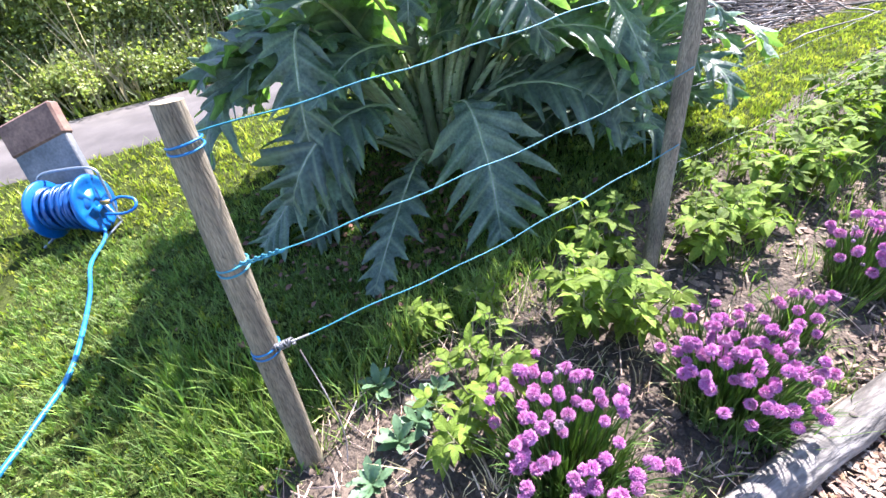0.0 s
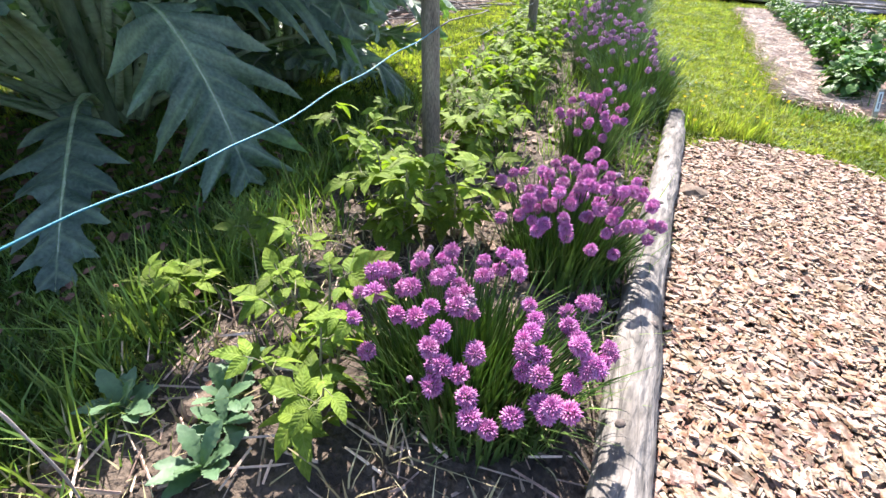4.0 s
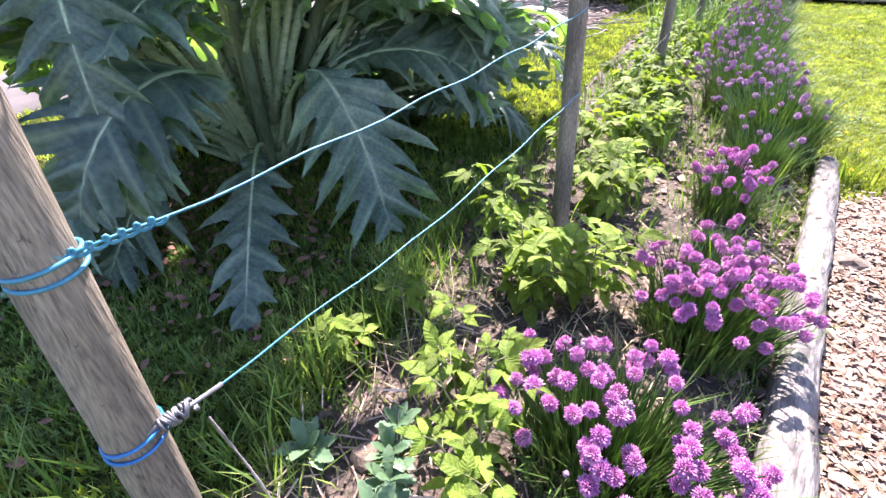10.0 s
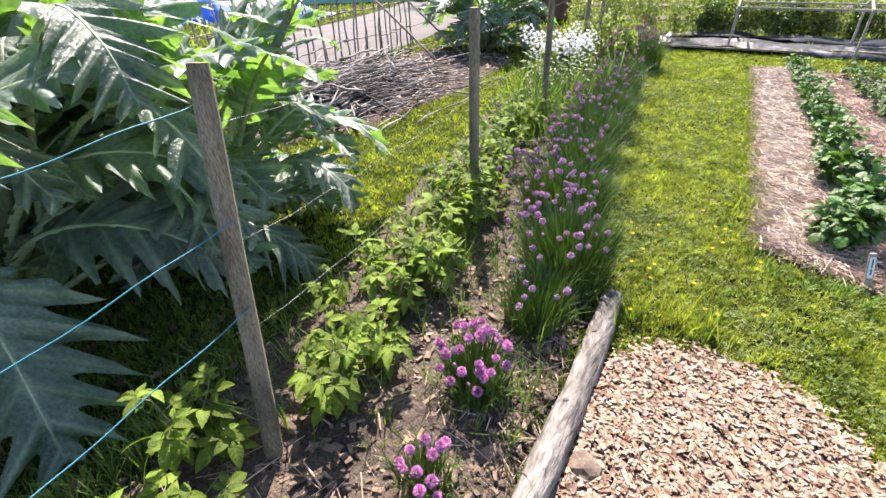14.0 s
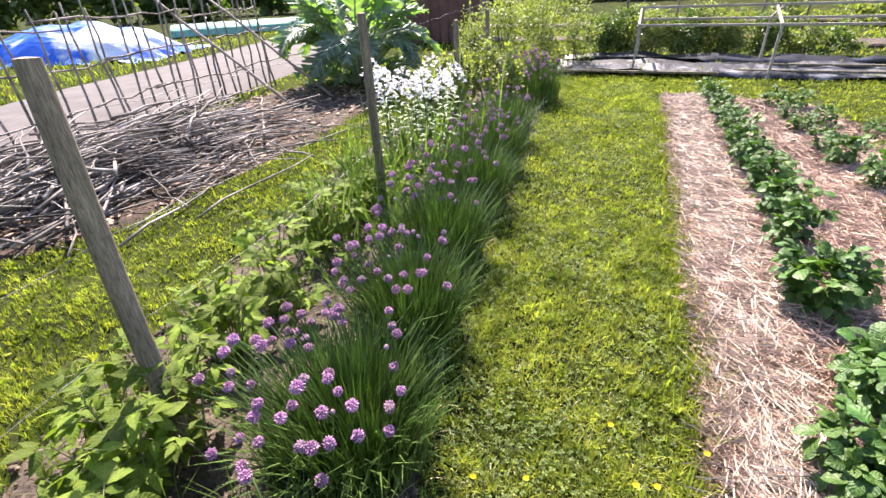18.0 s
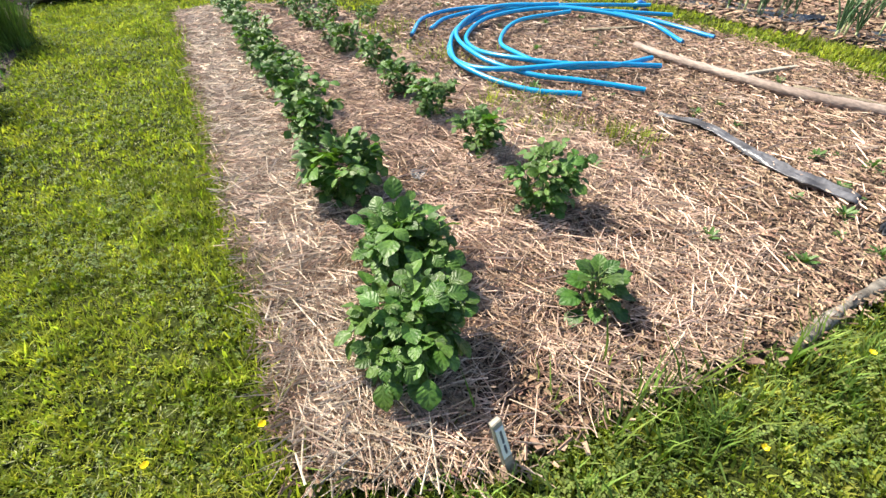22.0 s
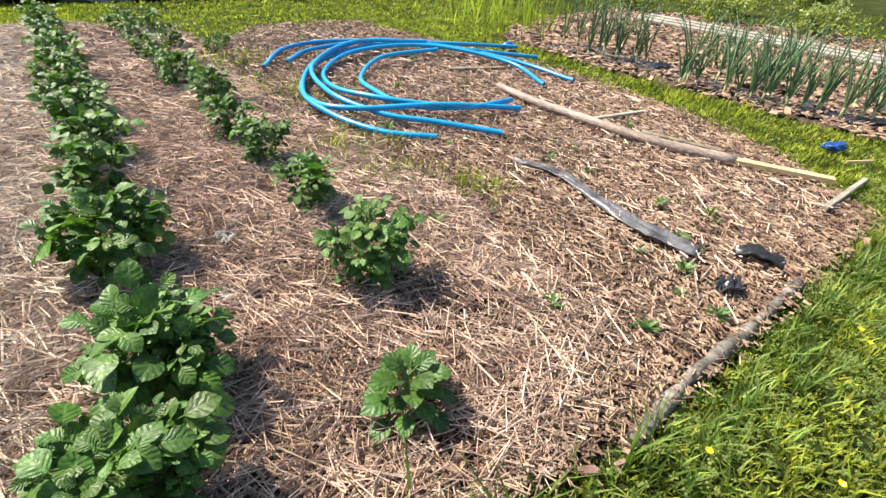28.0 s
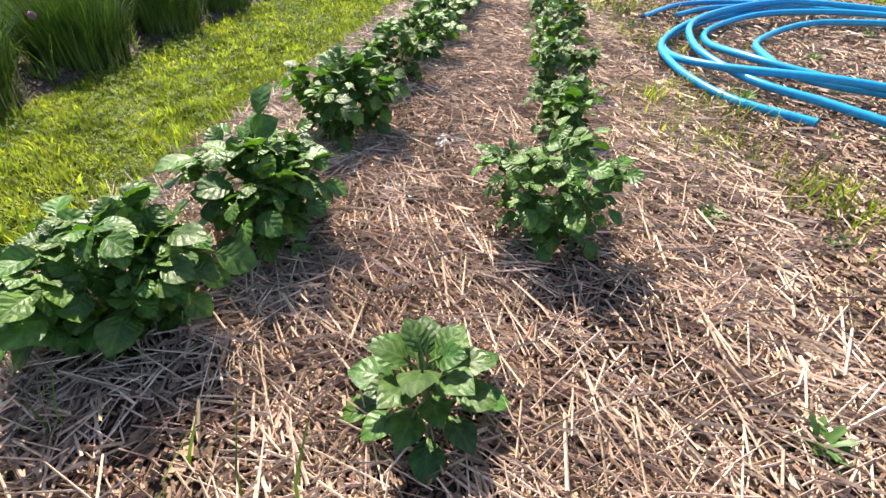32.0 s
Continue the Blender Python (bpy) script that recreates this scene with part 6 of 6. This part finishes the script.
        blade(b, Matrix.Translation((0.01, 0.012, h)) @ rot(0, 0, k * 1.257) @ rot(0.45, 0, 0), 0.014, 0.013, 4, 0.2, -0.3, 0, 0, 0.62)
        part("petal", b.mesh("petal", YELLOW_PETAL), pl)


rb = random.Random(77)
SPOTS = [(0.28, 4.1, 0.5, 0.55, 7), (0, 4.45, 0.3, 0.5, 6), (0.35, 5, 0.25, 0.5, 3), (2.66, 4.143, 0.6, 0.14, 4), (3.574, 4.014, 0.8, 0.3, 4), (0.3, 3.85, 0.3, 0.15, 4), (0.679, 4.403, 0.2, 0.15, 2), (1.54, 4.172, 0.4, 0.15, 2)]
for cx, cy, sx, sy, n in SPOTS:
    for k in range(n):
        bx, by = cx + rb.uniform(-sx, sx), cy + rb.uniform(-sy, sy)
        if free_of_beds(np.array([bx]), np.array([by]))[0]:
            buttercup(bx, by, rb.uniform(0.07, 0.13), rb.random())


def leafy_mass(spots, per, leaf, seed):
    """Many small leaves in uneven clumps, each clump an ellipsoid shell broken by gaps."""
    r = np.random.default_rng(seed)
    P = []
    for cx, cy, rx, ry, h in spots:
        n = int(per * rx * ry * h * 16 + 60)
        sub = r.normal(0, 1, (max(4, n // 60), 3))
        sub = sub / np.linalg.norm(sub, axis=1)[:, None] * r.uniform(0.35, 1.0, (len(sub), 1))
        k = r.integers(0, len(sub), n)
        q = sub[k] + r.normal(0, 0.17, (n, 3))
        q = q * np.array([rx, ry, h / 2]) + np.array([cx, cy, h / 2])
        P.append(q[q[:, 2] > 0.02])
    P = np.concatenate(P)
    n = len(P)
    t = [(0, -0.5, 0), (0.36, -0.05, 0.08), (0, 0.5, -0.06), (-0.36, -0.05, 0.08)]
    s = leaf * r.uniform(0.6, 1.3, n)
    v, f = spread(t, [np.array([(0, 1, 2), (0, 2, 3)])], P, r.uniform(0, 6.28, n), r.normal(0, 0.7, n), r.normal(0, 0.7, n), s)
    return v, f


def bush(name, spots, per, leaf, seed, label, category, mat=HEDGE_LEAF, stems=True):
    v, f = leafy_mass(spots, per, leaf, seed)
    ob = thing(name, label, category)
    cr = part("foliage", mesh_np("foliage", v, f, mat, False), ob)
    cr["kind"] = "stuff"
    if stems:
        rnd = random.Random(seed)
        for cx, cy, rx, ry, h in spots:
            for k in range(3):
                b = Build()
                stick(b, (cx + rnd.uniform(-0.1, 0.1), cy + rnd.uniform(-0.1, 0.1), -0.03), (cx + rnd.uniform(-0.6, 0.6) * rx, cy + rnd.uniform(-0.6, 0.6) * ry, h * 0.85), 0.012, 0.004, rnd)
                part("stem", b.mesh("stem", BARK), ob)
    return ob


rh = random.Random(5)
HEDGE_B = material("pale_hedge_leaf", (0.16, 0.20, 0.05), (0.32, 0.35, 0.13), 0.9, 0.5, 60, 0.2, 0, vary=0.4, thin=0.42, thin_colour=(1.3, 1.5, 0.5), hue=0.02)
# hedge bank beyond the tarmac path
yb = -5.0
while yb < 3.0:
    xb = float(road_x(yb)) - 2.75
    bush("hedge_shrub", [(xb, yb, 0.75, 0.6, rh.uniform(0.6, 0.8)), (xb - 1.1, yb + 0.3, 1.0, 0.7, rh.uniform(1.2, 1.6))], 640, 0.05, int(yb * 10) + 900, "sunlit overgrown hedge shrub beside the tarmac path", "shrub", HEDGE_B if rh.random() < 0.85 else HEDGE_LEAF)
    yb += 0.85
for k, (bx, by, br, bh) in enumerate(((-9.4, -3.0, 1.4, 2.6), (-9.6, -0.8, 1.5, 3.0), (-9.8, 1.6, 1.5, 2.6), (-10.5, 4.0, 1.2, 1.8))):
    bush("tall_shrub", [(bx, by, br, br, bh)], 160, 0.085, 930 + k, "tall dark green shrub in the hedge", "shrub", HEDGE_B if k % 2 else HEDGE_LEAF)

grass("hedge_grass", (-9.6, -6.9, -5.0, 3.0), 260, 0.4, 1.0, 0.006, 91, "tall dry grass stalks growing through the hedge bank", HAY, lambda x, y, r: x < road_x(y) - 2.3, flop=0.35)
# currant bushes and tall greens at the end of the plot
for k, (bx, by, br, bh) in enumerate(((-0.567, 14.259, 0.42, 0.85), (0.206, 14.207, 0.45, 0.85), (0.875, 14.259, 0.42, 0.8), (1.545, 14.207, 0.42, 0.85), (2.111, 14.311, 0.4, 0.75), (2.75, 14.25, 0.35, 0.65), (-0.2, 14.6, 0.4, 0.9), (1.2, 14.6, 0.4, 0.9))):
    bush("currant_bush", [(bx, by, br, br * 0.8, bh)], 1700, 0.055, 950 + k, "dense green currant bush behind the timber frame", "bush", HEDGE_B if k % 2 else HEDGE_LEAF)
for k, (bx, by, br, bh) in enumerate(((-1.545, 12.962, 0.5, 1.35), (-0.978, 13.17, 0.42, 1.2), (-2.266, 12.651, 0.5, 1.2), (-1.957, 13.896, 0.5, 1.3), (-2.987, 13.066, 0.4, 1.0))):
    bush("tall_bean_plant", [(bx, by, br, br, bh)], 420, 0.05, 960 + k, "tall slender leafy green plants at the bed's end", "bush", HEDGE_B)
for k, (bx, by, br, bh) in enumerate(((3.296, 14.725, 0.5, 0.55), (4.429, 14.518, 0.5, 0.6), (10.3, 12.237, 0.7, 0.4), (9.4, 12.9, 0.6, 0.4))):
    bush("low_bush", [(bx, by, br, br * 0.7, bh)], 700, 0.06, 970 + k, "low straggly green plants on the next plot", "bush", HEDGE_B if k % 2 else HEDGE_LEAF, False)
SQUASH = material("squash_leaf", (0.14, 0.20, 0.12), (0.30, 0.35, 0.25), 6, 0.55, 60, 0.25, 0, vary=0.35, thin=0.25, thin_colour=(1.2, 1.5, 0.6))
for k, (bx, by) in enumerate(((4.95, 12.3), (5.5, 12.25), (6.05, 12.15), (6.6, 12.1), (7.15, 12.0), (7.7, 12.1), (5.8, 12.75), (6.5, 12.65), (7.2, 12.5), (7.9, 12.6), (8.4, 12.3))):
    bush("squash_plant", [(bx, by, 0.36, 0.33, 0.26)], 2600, 0.11, 990 + k, "low sprawling plant with pale grey-green leaves", "squash", SQUASH, False)
for k in range(30):
    bx, by = rh.uniform(-15, 16), rh.uniform(17, 34)
    bush("far_bush", [(bx, by, rh.uniform(0.5, 1.3), rh.uniform(0.4, 0.9), rh.uniform(0.35, 0.9))], 90, 0.13, 1000 + k, "distant green bush on another plot", "bush", HEDGE_B if k % 3 else HEDGE_LEAF)


# hedgerow closing the allotments
for k in range(40):
    a = math.radians(-78 + 3.6 * k)
    d = rh.uniform(38, 43)
    bush("far_hedge", [(math.sin(a) * d, math.cos(a) * d, 2.2, 1.4, rh.uniform(2.6, 4.2))], 7, 0.5, 1500 + k, "dark green hedgerow shrub at the edge of the allotments", "hedge", HEDGE_LEAF)


def tree(x, y, h, r, seed, label):
    """Forked trunk with limbs and a crown of small leaves."""
    rnd = random.Random(seed)
    ob = thing("tree", label, "tree", m=pose(x, y, 0))
    b = Build()
    stick(b, (0, 0, -0.05), (0.05, 0.1, h * 0.45), 0.09, 0.06, rnd, 6, 0.03, 10)
    part("trunk", b.mesh("trunk", BARK), ob)
    for k in range(7):
        a = k * 2.4
        b = Build()
        stick(b, (0, 0, h * (0.08 + 0.05 * k)), (math.cos(a) * r * 0.75, math.sin(a) * r * 0.75, h * (0.45 + 0.07 * k)), 0.045, 0.012, rnd, 6, 0.05, 7)
        part("limb", b.mesh("limb", BARK), ob)
    rr = np.random.default_rng(seed)
    n = 5200
    c = rr.normal(0, 1, (46, 3))
    c = c / np.linalg.norm(c, axis=1)[:, None] * rr.uniform(0.3, 1, (46, 1)) * np.array([r, r, h * 0.42]) + np.array([0, 0, h * 0.55])
    P = c[rr.integers(0, 46, n)] + rr.normal(0, 0.16 * r + 0.03, (n, 3))
    P = P[P[:, 2] > 0.15]
    n = len(P)
    t = [(0, -0.5, 0), (0.3, -0.05, 0.08), (0, 0.5, -0.06), (-0.3, -0.05, 0.08)]
    v, f = spread(t, [np.array([(0, 1, 2), (0, 2, 3)])], P, rr.uniform(0, 6.28, n), rr.normal(0, 0.8, n), rr.normal(0, 0.8, n), 0.10 * rr.uniform(0.6, 1.3, n))
    cr = part("crown", mesh_np("crown", v, f, HEDGE_LEAF, False), ob)
    cr["kind"] = "stuff"


tree(7.36, 13.6, 2.6, 0.75, 3, "small dense fruit tree with low forked branches")
tree(-10.5, 20.0, 4.0, 1.8, 4, "distant leafy tree beyond the path")
tree(12.0, 24.0, 4.0, 1.8, 5, "distant leafy tree beyond the plots")


# white flowers on tall leafy stems
def white_flower(seed, x, y, h):
    rnd = random.Random(seed)
    pl = thing("white_flower", "tall leafy stem topped with loose white flowers", "flower", "white flowers in the bed", m=pose(x, y, 0))
    b = Build()
    tip = Vector((rnd.uniform(-0.08, 0.08), rnd.uniform(-0.08, 0.08), h))
    stick(b, (0, 0, 0), tip, 0.006, 0.003, rnd, 5, 0.01)
    part("stem", b.mesh("stem", CHIVE), pl)
    b = Build()
    for k in range(14):
        u = 0.15 + 0.62 * k / 14
        blade(b, Matrix.Translation(tip * u) @ rot(0, 0, k * 2.4) @ rot(0.5, 0, 0), 0.12, 0.03, 4, 0.3, 0.5)
    part("foliage", b.mesh("foliage", WEED), pl)["kind"] = "stuff"
    b = Build()
    for k in range(20):
        u = 0.84 + 0.19 * k / 20
        p = tip * u + Vector((math.cos(k * 2.4), math.sin(k * 2.4), 0)) * 0.085 * (1.3 - 0.9 * k / 20)
        for q in range(4):
            blade(b, Matrix.Translation(p) @ rot(rnd.uniform(-1, 1), rnd.uniform(-1, 1), k + q * 1.571) @ rot(0.2, 0, 0), 0.026, 0.027, 2, 0.1, 0.1, 0, 0, 0.6)
    part("bloom", b.mesh("bloom", WHITE_PETAL), pl, "white four-petalled flowers")["kind"] = "stuff"


rw = random.Random(8)
for k in range(18):
    white_flower(1100 + k, rw.gauss(-1.76, 0.24), rw.gauss(7.55, 0.30), rw.uniform(0.68, 0.90))
for k in range(16):
    gx0, gy0 = rw.uniform(-2.2, -1.25), rw.uniform(8.5, 11.8)
    bush("leafy_stem", [(gx0, gy0, 0.16, 0.16, rw.uniform(0.5, 0.95))], 1600, 0.055, 1200 + k, "tall light green leafy perennial in the flower bed", "plant", HEDGE_B)

grass("day_lily_leaves", (-2.2, -1.0, 5.7, 8.4), 700, 0.30, 0.58, 0.0065, 63, "arching strap-shaped light green leaves under white flowers", GRASS_COOL, lambda x, y, r: inside(x, y, FLOWER_BED) & (x > -2.15 + 0.25 * np.abs(y - 7.3)) & (wobble(x, y, 5.0, 4.0) > -0.5), flop=0.75, tuft=9, spread_out=0.03)

# timber frame over the membrane
frame_rack = thing("timber_frame", "open grey timber cold frame skeleton with a low ridge", "frame")


def rail(a, c, w=0.035, mat=TIMBER, name="rail", owner=None):
    a, c = Vector(a), Vector(c)
    b = Build()
    d = c - a
    m = Matrix.Translation((a + c) / 2) @ d.to_track_quat("X", "Z").to_matrix().to_4x4()
    box(b, (d.length, w, w), m, 0, 0.003)
    part(name, b.mesh(name, mat, False), owner or frame_rack)


FRONT, BACK, RIDGE = [(0.03, 12.35), (1.92, 12.2), (3.9, 12.15)], [(0.05, 13.5), (2.02, 13.55), (3.93, 13.4)], 12.85
for k in range(3):
    (fx, fy), (bx, by) = FRONT[k], BACK[k]
    rail((fx, fy, 0), (fx, fy, 0.74), name="upright")
    rail((bx, by, 0), (bx, by, 0.74), name="upright")
    rail((fx, fy, 0.745), (fx, RIDGE, 0.95), name="rafter")
    rail((bx, by, 0.745), (bx, RIDGE, 0.95), name="rafter")
for a, c, z0 in ((FRONT[0], FRONT[2], 0.74), (BACK[0], BACK[2], 0.74)):
    rail((a[0], a[1], z0), (c[0], c[1], z0))
rail((0, RIDGE, 0.965), (3.92, RIDGE, 0.965))
b = Build()
box(b, (0.22, 0.3, 0.006), Matrix.Translation((3.78, 12.64, 0.92)) @ rot(0.345, 0, 0))
part("cover_panel", b.mesh("cover_panel", LABEL_WHITE, False), frame_rack, "white panel at the ridge end")
sheet("ground_membrane", [(-1.248, 12.73, 0.03), (0.52, 12.782, 0.03), (2.288, 12.782, 0.03), (4.472, 12.782, 0.03)], [1.0, 1.1, 1.1, 1.0], GREY_MEMBRANE, "crumpled grey weed membrane sheet under the frame", 8, 0.12, 0.055)
sheet("black_sheet", [(-1.352, 13.558, 0.04), (0.52, 13.662, 0.05), (2.288, 13.61, 0.05), (3.848, 13.558, 0.04)], [0.4, 0.5, 0.5, 0.35], BLACK_PLASTIC, "black plastic sheet along the back of the frame", 9, 0.12, 0.07)
for k, (zx, zy) in enumerate(((1.248, 12.42), (1.3, 13.041), (-1.04, 12.13))):
    b = Build()
    box(b, (2.6, 0.035, 0.035), pose(zx + 1.0, zy, 0.09), 0, 0.004)
    thing("batten", "long grey timber batten lying on the membrane", "batten", me=b.mesh("batten", POST, False))
wood = thing("wood_heap", "small heap of old roots and split branches", "wood heap")
rk = random.Random(12)
for k in range(16):
    b = Build()
    cx, cy = rk.gauss(4.5, 0.2), rk.gauss(12.6, 0.16)
    a = rk.uniform(0, 6.28)
    stick(b, (cx - math.cos(a) * 0.25, cy - math.sin(a) * 0.2, 0.05 + 0.012 * k), (cx + math.cos(a) * 0.25, cy + math.sin(a) * 0.2, 0.09 + 0.012 * k), 0.04, 0.02, rk, 4, 0.03, 7)
    part("branch", b.mesh("branch", BARK_PALE), wood)

# tarpaulin heap, netting and shed far off
bm = bmesh.new()
bmesh.ops.create_grid(bm, x_segments=30, y_segments=22, size=1)
for v in bm.verts:
    rr = max(0.0, 1 - (v.co.x ** 2 + v.co.y ** 2))
    v.co = Vector((v.co.x * 3.0, v.co.y * 1.7, 0.02 + 0.85 * rr ** 0.7 + 0.16 * noise.noise(v.co * 4)))
me = bpy.data.meshes.new("tarpaulin")
bm.to_mesh(me)
bm.free()
me.materials.append(TARP)
thing("tarpaulin", "blue and white tarpaulin draped over a heap", "tarpaulin", me=me, m=pose(-14.9, 13.4, 0, 0, 0, 20))
bm = bmesh.new()
bmesh.ops.create_grid(bm, x_segments=24, y_segments=12, size=1)
for v in bm.verts:
    v.co = Vector((v.co.x * 3.2, v.co.y * 0.7, 0.05 + 0.4 * max(0, 1 - v.co.y ** 2) ** 0.5 + 0.04 * noise.noise(v.co * 6)))
me = bpy.data.meshes.new("net_tunnel")
bm.to_mesh(me)
bm.free()
me.materials.append(NET)
thing("net_tunnel", "low tunnel of pale green crop netting", "net", me=me, m=pose(-14.5, 20.5, 0, 0, 0, 40))
shed = thing("shed", "red-brown boarded garden shed with flat roof", "shed", m=pose(-5.2, 17.5, 0, 0, 0, 8))
b = Build()
box(b, (2.2, 1.6, 1.9), pose(0, 0, 0.95), 0, 0.01)
part("wall", b.mesh("wall", BRICK_RED, False), shed)
b = Build()
box(b, (2.4, 1.8, 0.08), pose(0, 0, 1.94, 3), 0, 0.01)
part("roof", b.mesh("roof", SLATE, False), shed)
for k in range(9):
    b = Build()
    box(b, (0.02, 0.02, 1.88), pose(-1.0 + 0.25 * k, -0.812, 0.95))
    part("board_joint", b.mesh("board_joint", BARK, False), shed)
for k, (px, py, ph) in enumerate(((-0.3, 15.0, 1.5), (2.3, 16.0, 1.4), (5.2, 15.0, 1.3), (8.2, 14.5, 1.2), (-4.0, 16.0, 1.6), (3.8, 19.0, 1.5), (0.8, 18.0, 1.5))):
    b = Build()
    stick(b, (px, py, -0.05), (px + 0.05, py, ph), 0.03, 0.025, random.Random(k), 4, 0.01, 8)
    thing("garden_stake", "weathered wooden stake on a distant plot", "stake", "stakes on distant plots", me=b.mesh("garden_stake", POST))
for k, (x0, x1, y0) in enumerate(((4.2, 11.0, 16.5), (-9.0, -1.0, 21.0), (2.0, 12.0, 22.0), (-4.0, 3.0, 17.2))):
    b = Build()
    box(b, (x1 - x0, 1.0, 0.10), pose((x0 + x1) / 2, y0, 0.02, 0, 0, 3), 0, 0.03)
    thing("far_plot_bed", "bare brown dug bed on a distant plot", "garden bed", me=b.mesh("far_plot_bed", SOIL, False))


# ---- leeks ----
LEEK_STALK = material("leek_stalk", (0.30, 0.36, 0.16), (0.50, 0.53, 0.32), 20, 0.5, 80, 0.2, 0)


def leek(seed, x, y, h):
    rnd = random.Random(seed)
    pl = thing("leek", "upright blue-green onion plant with pale stem", "leek", "rows of leeks and onions", m=pose(x, y, 0.01, 0, 0, rnd.uniform(0, 360)))
    b = Build()
    stick(b, (0, 0, -0.02), (0, 0, h * 0.2), 0.012, 0.010, rnd, 2, 0.0)
    part("stalk", b.mesh("stalk", LEEK_STALK), pl)
    for k in range(6):
        b = Build()
        a = k * 2.4
        o = Vector((math.cos(a), math.sin(a), 0))
        L = h * rnd.uniform(0.75, 1.05)
        lean = rnd.uniform(0.06, 0.55)
        tube(b, [Vector((0, 0, h * 0.12)), o * lean * 0.25 * L + Vector((0, 0, L * 0.5)), o * lean * 0.6 * L + Vector((0, 0, L * 0.82)), o * lean * L * 1.1 + Vector((0, 0, L))], [0.006, 0.008, 0.005, 0.0012], 6, 0, False)
        part("leaf", b.mesh("leaf", LEEK), pl)


rl = random.Random(15)
k = 0
for a, c, n in (((5.92, 7.72), (6.24, 7.25), 9), ((6.1, 8.25), (6.2, 8.0), 3), ((5.93, 6.6), (6.08, 6.52), 4), ((6.0, 6.12), (6.35, 5.5), 11), ((6.33, 6.45), (6.8, 5.85), 8), ((6.9, 5.4), (7.1, 5.2), 4), ((6.35, 5.45), (6.6, 4.95), 6), ((6.9, 6.9), (7.3, 6.0), 6)):
    for i in range(n):
        u = i / (n - 1)
        leek(1300 + k, a[0] + (c[0] - a[0]) * u + rl.uniform(-0.07, 0.07), a[1] + (c[1] - a[1]) * u + rl.uniform(-0.07, 0.07), rl.uniform(0.36, 0.76))
        k += 1
grass("tall_grass", (5.4, 7.2, 8.6, 10.6), 420, 0.35, 0.80, 0.0065, 71, "tall clump of pale green reedy grass beside the leeks", GRASS_DARK, lambda x, y, r: np.exp(-((x - 6.25) ** 2 / 0.16 + (y - 9.6) ** 2 / 0.35)) > r.uniform(-0.05, 0.98, len(x)), flop=0.4)
sheet("mulch_film", [(5.85, 8.3, 0.012), (6.15, 7.5, 0.012), (6.2, 6.6, 0.012), (6.3, 5.7, 0.012), (6.6, 4.9, 0.012)], [0.25, 0.5, 0.32, 0.55, 0.35], BLACK_PLASTIC, "torn black mulch film stretched along the leek row", 14, 0.03, 0.014)
sheet("plastic_scrap", [(6.05, 7.05, 0.02), (6.25, 7.1, 0.03), (6.5, 7.0, 0.02)], [0.12, 0.26, 0.14], BLACK_PLASTIC, "torn black mulch film on the leek bed", 10, 0.03, 0.02)
sheet("plastic_scrap", [(6.3, 5.2, 0.02), (6.6, 5.0, 0.03), (6.9, 4.75, 0.02)], [0.1, 0.16, 0.12], BLACK_PLASTIC, "torn black mulch film beside the leeks", 13, 0.03, 0.02)
for k, dx in enumerate((-0.2, 0.0, 0.2)):
    b = Build()
    box(b, (0.17, 3.5, 0.035), pose(9.3 + dx, 7.4, 0.05 + 0.012 * k, 0, 0, 10.5), 0, 0.004)
    thing("scaffold_board", "long pale weathered board lying between beds", "board", "boards beyond the leeks", me=b.mesh("scaffold_board", TIMBER, False))
b = Build()
tube(b, smooth_line([(5.05, 8.26, 0.05), (5.1, 8.22, 0.09), (5.17, 8.2, 0.06)], 5), [0.02, 0.035, 0.035, 0.03, 0.035, 0.035, 0.035, 0.03, 0.035, 0.035, 0.02], 10)
thing("plastic_bottle", "crushed blue plastic bottle beside a brown stone", "bottle", me=b.mesh("plastic_bottle", BLUE_PLASTIC))
for k, (bx, by, bh) in enumerate(((10.391, 8.638, 0.5), (10.972, 7.162, 0.45), (11.727, 9.23, 0.6), (9.805, 9.906, 0.45), (11.965, 5.884, 0.5), (12.72, 7.952, 0.7))):
    bush("vegetable_row", [(bx, by, 0.6, 0.45, bh)], 420, 0.07, 1400 + k, "leafy green vegetable plants beyond the leeks", "vegetable", HEDGE_B, False)

# dead leaves under the cardoon
r = np.random.default_rng(33)
n = 900
q = r.normal(0, 0.5, (n, 2)) + np.array([-2.5, 1.5])
v, f = spread([(0, -0.5, 0), (0.3, 0, 0.1), (0, 0.5, 0), (-0.3, 0, 0.1)], [np.array([(0, 1, 2, 3)])], np.stack([q[:, 0], q[:, 1], np.full(n, 0.03) + r.uniform(0, 0.03, n)], 1), r.uniform(0, 6.28, n), r.normal(0, 0.3, n), r.normal(0, 0.3, n), r.uniform(0.02, 0.06, n))
thing("leaf_litter", "reddish brown dead leaf litter under the cardoon", "leaf litter", kind="stuff", me=mesh_np("leaf_litter", v, f, DEAD_LEAF, True))
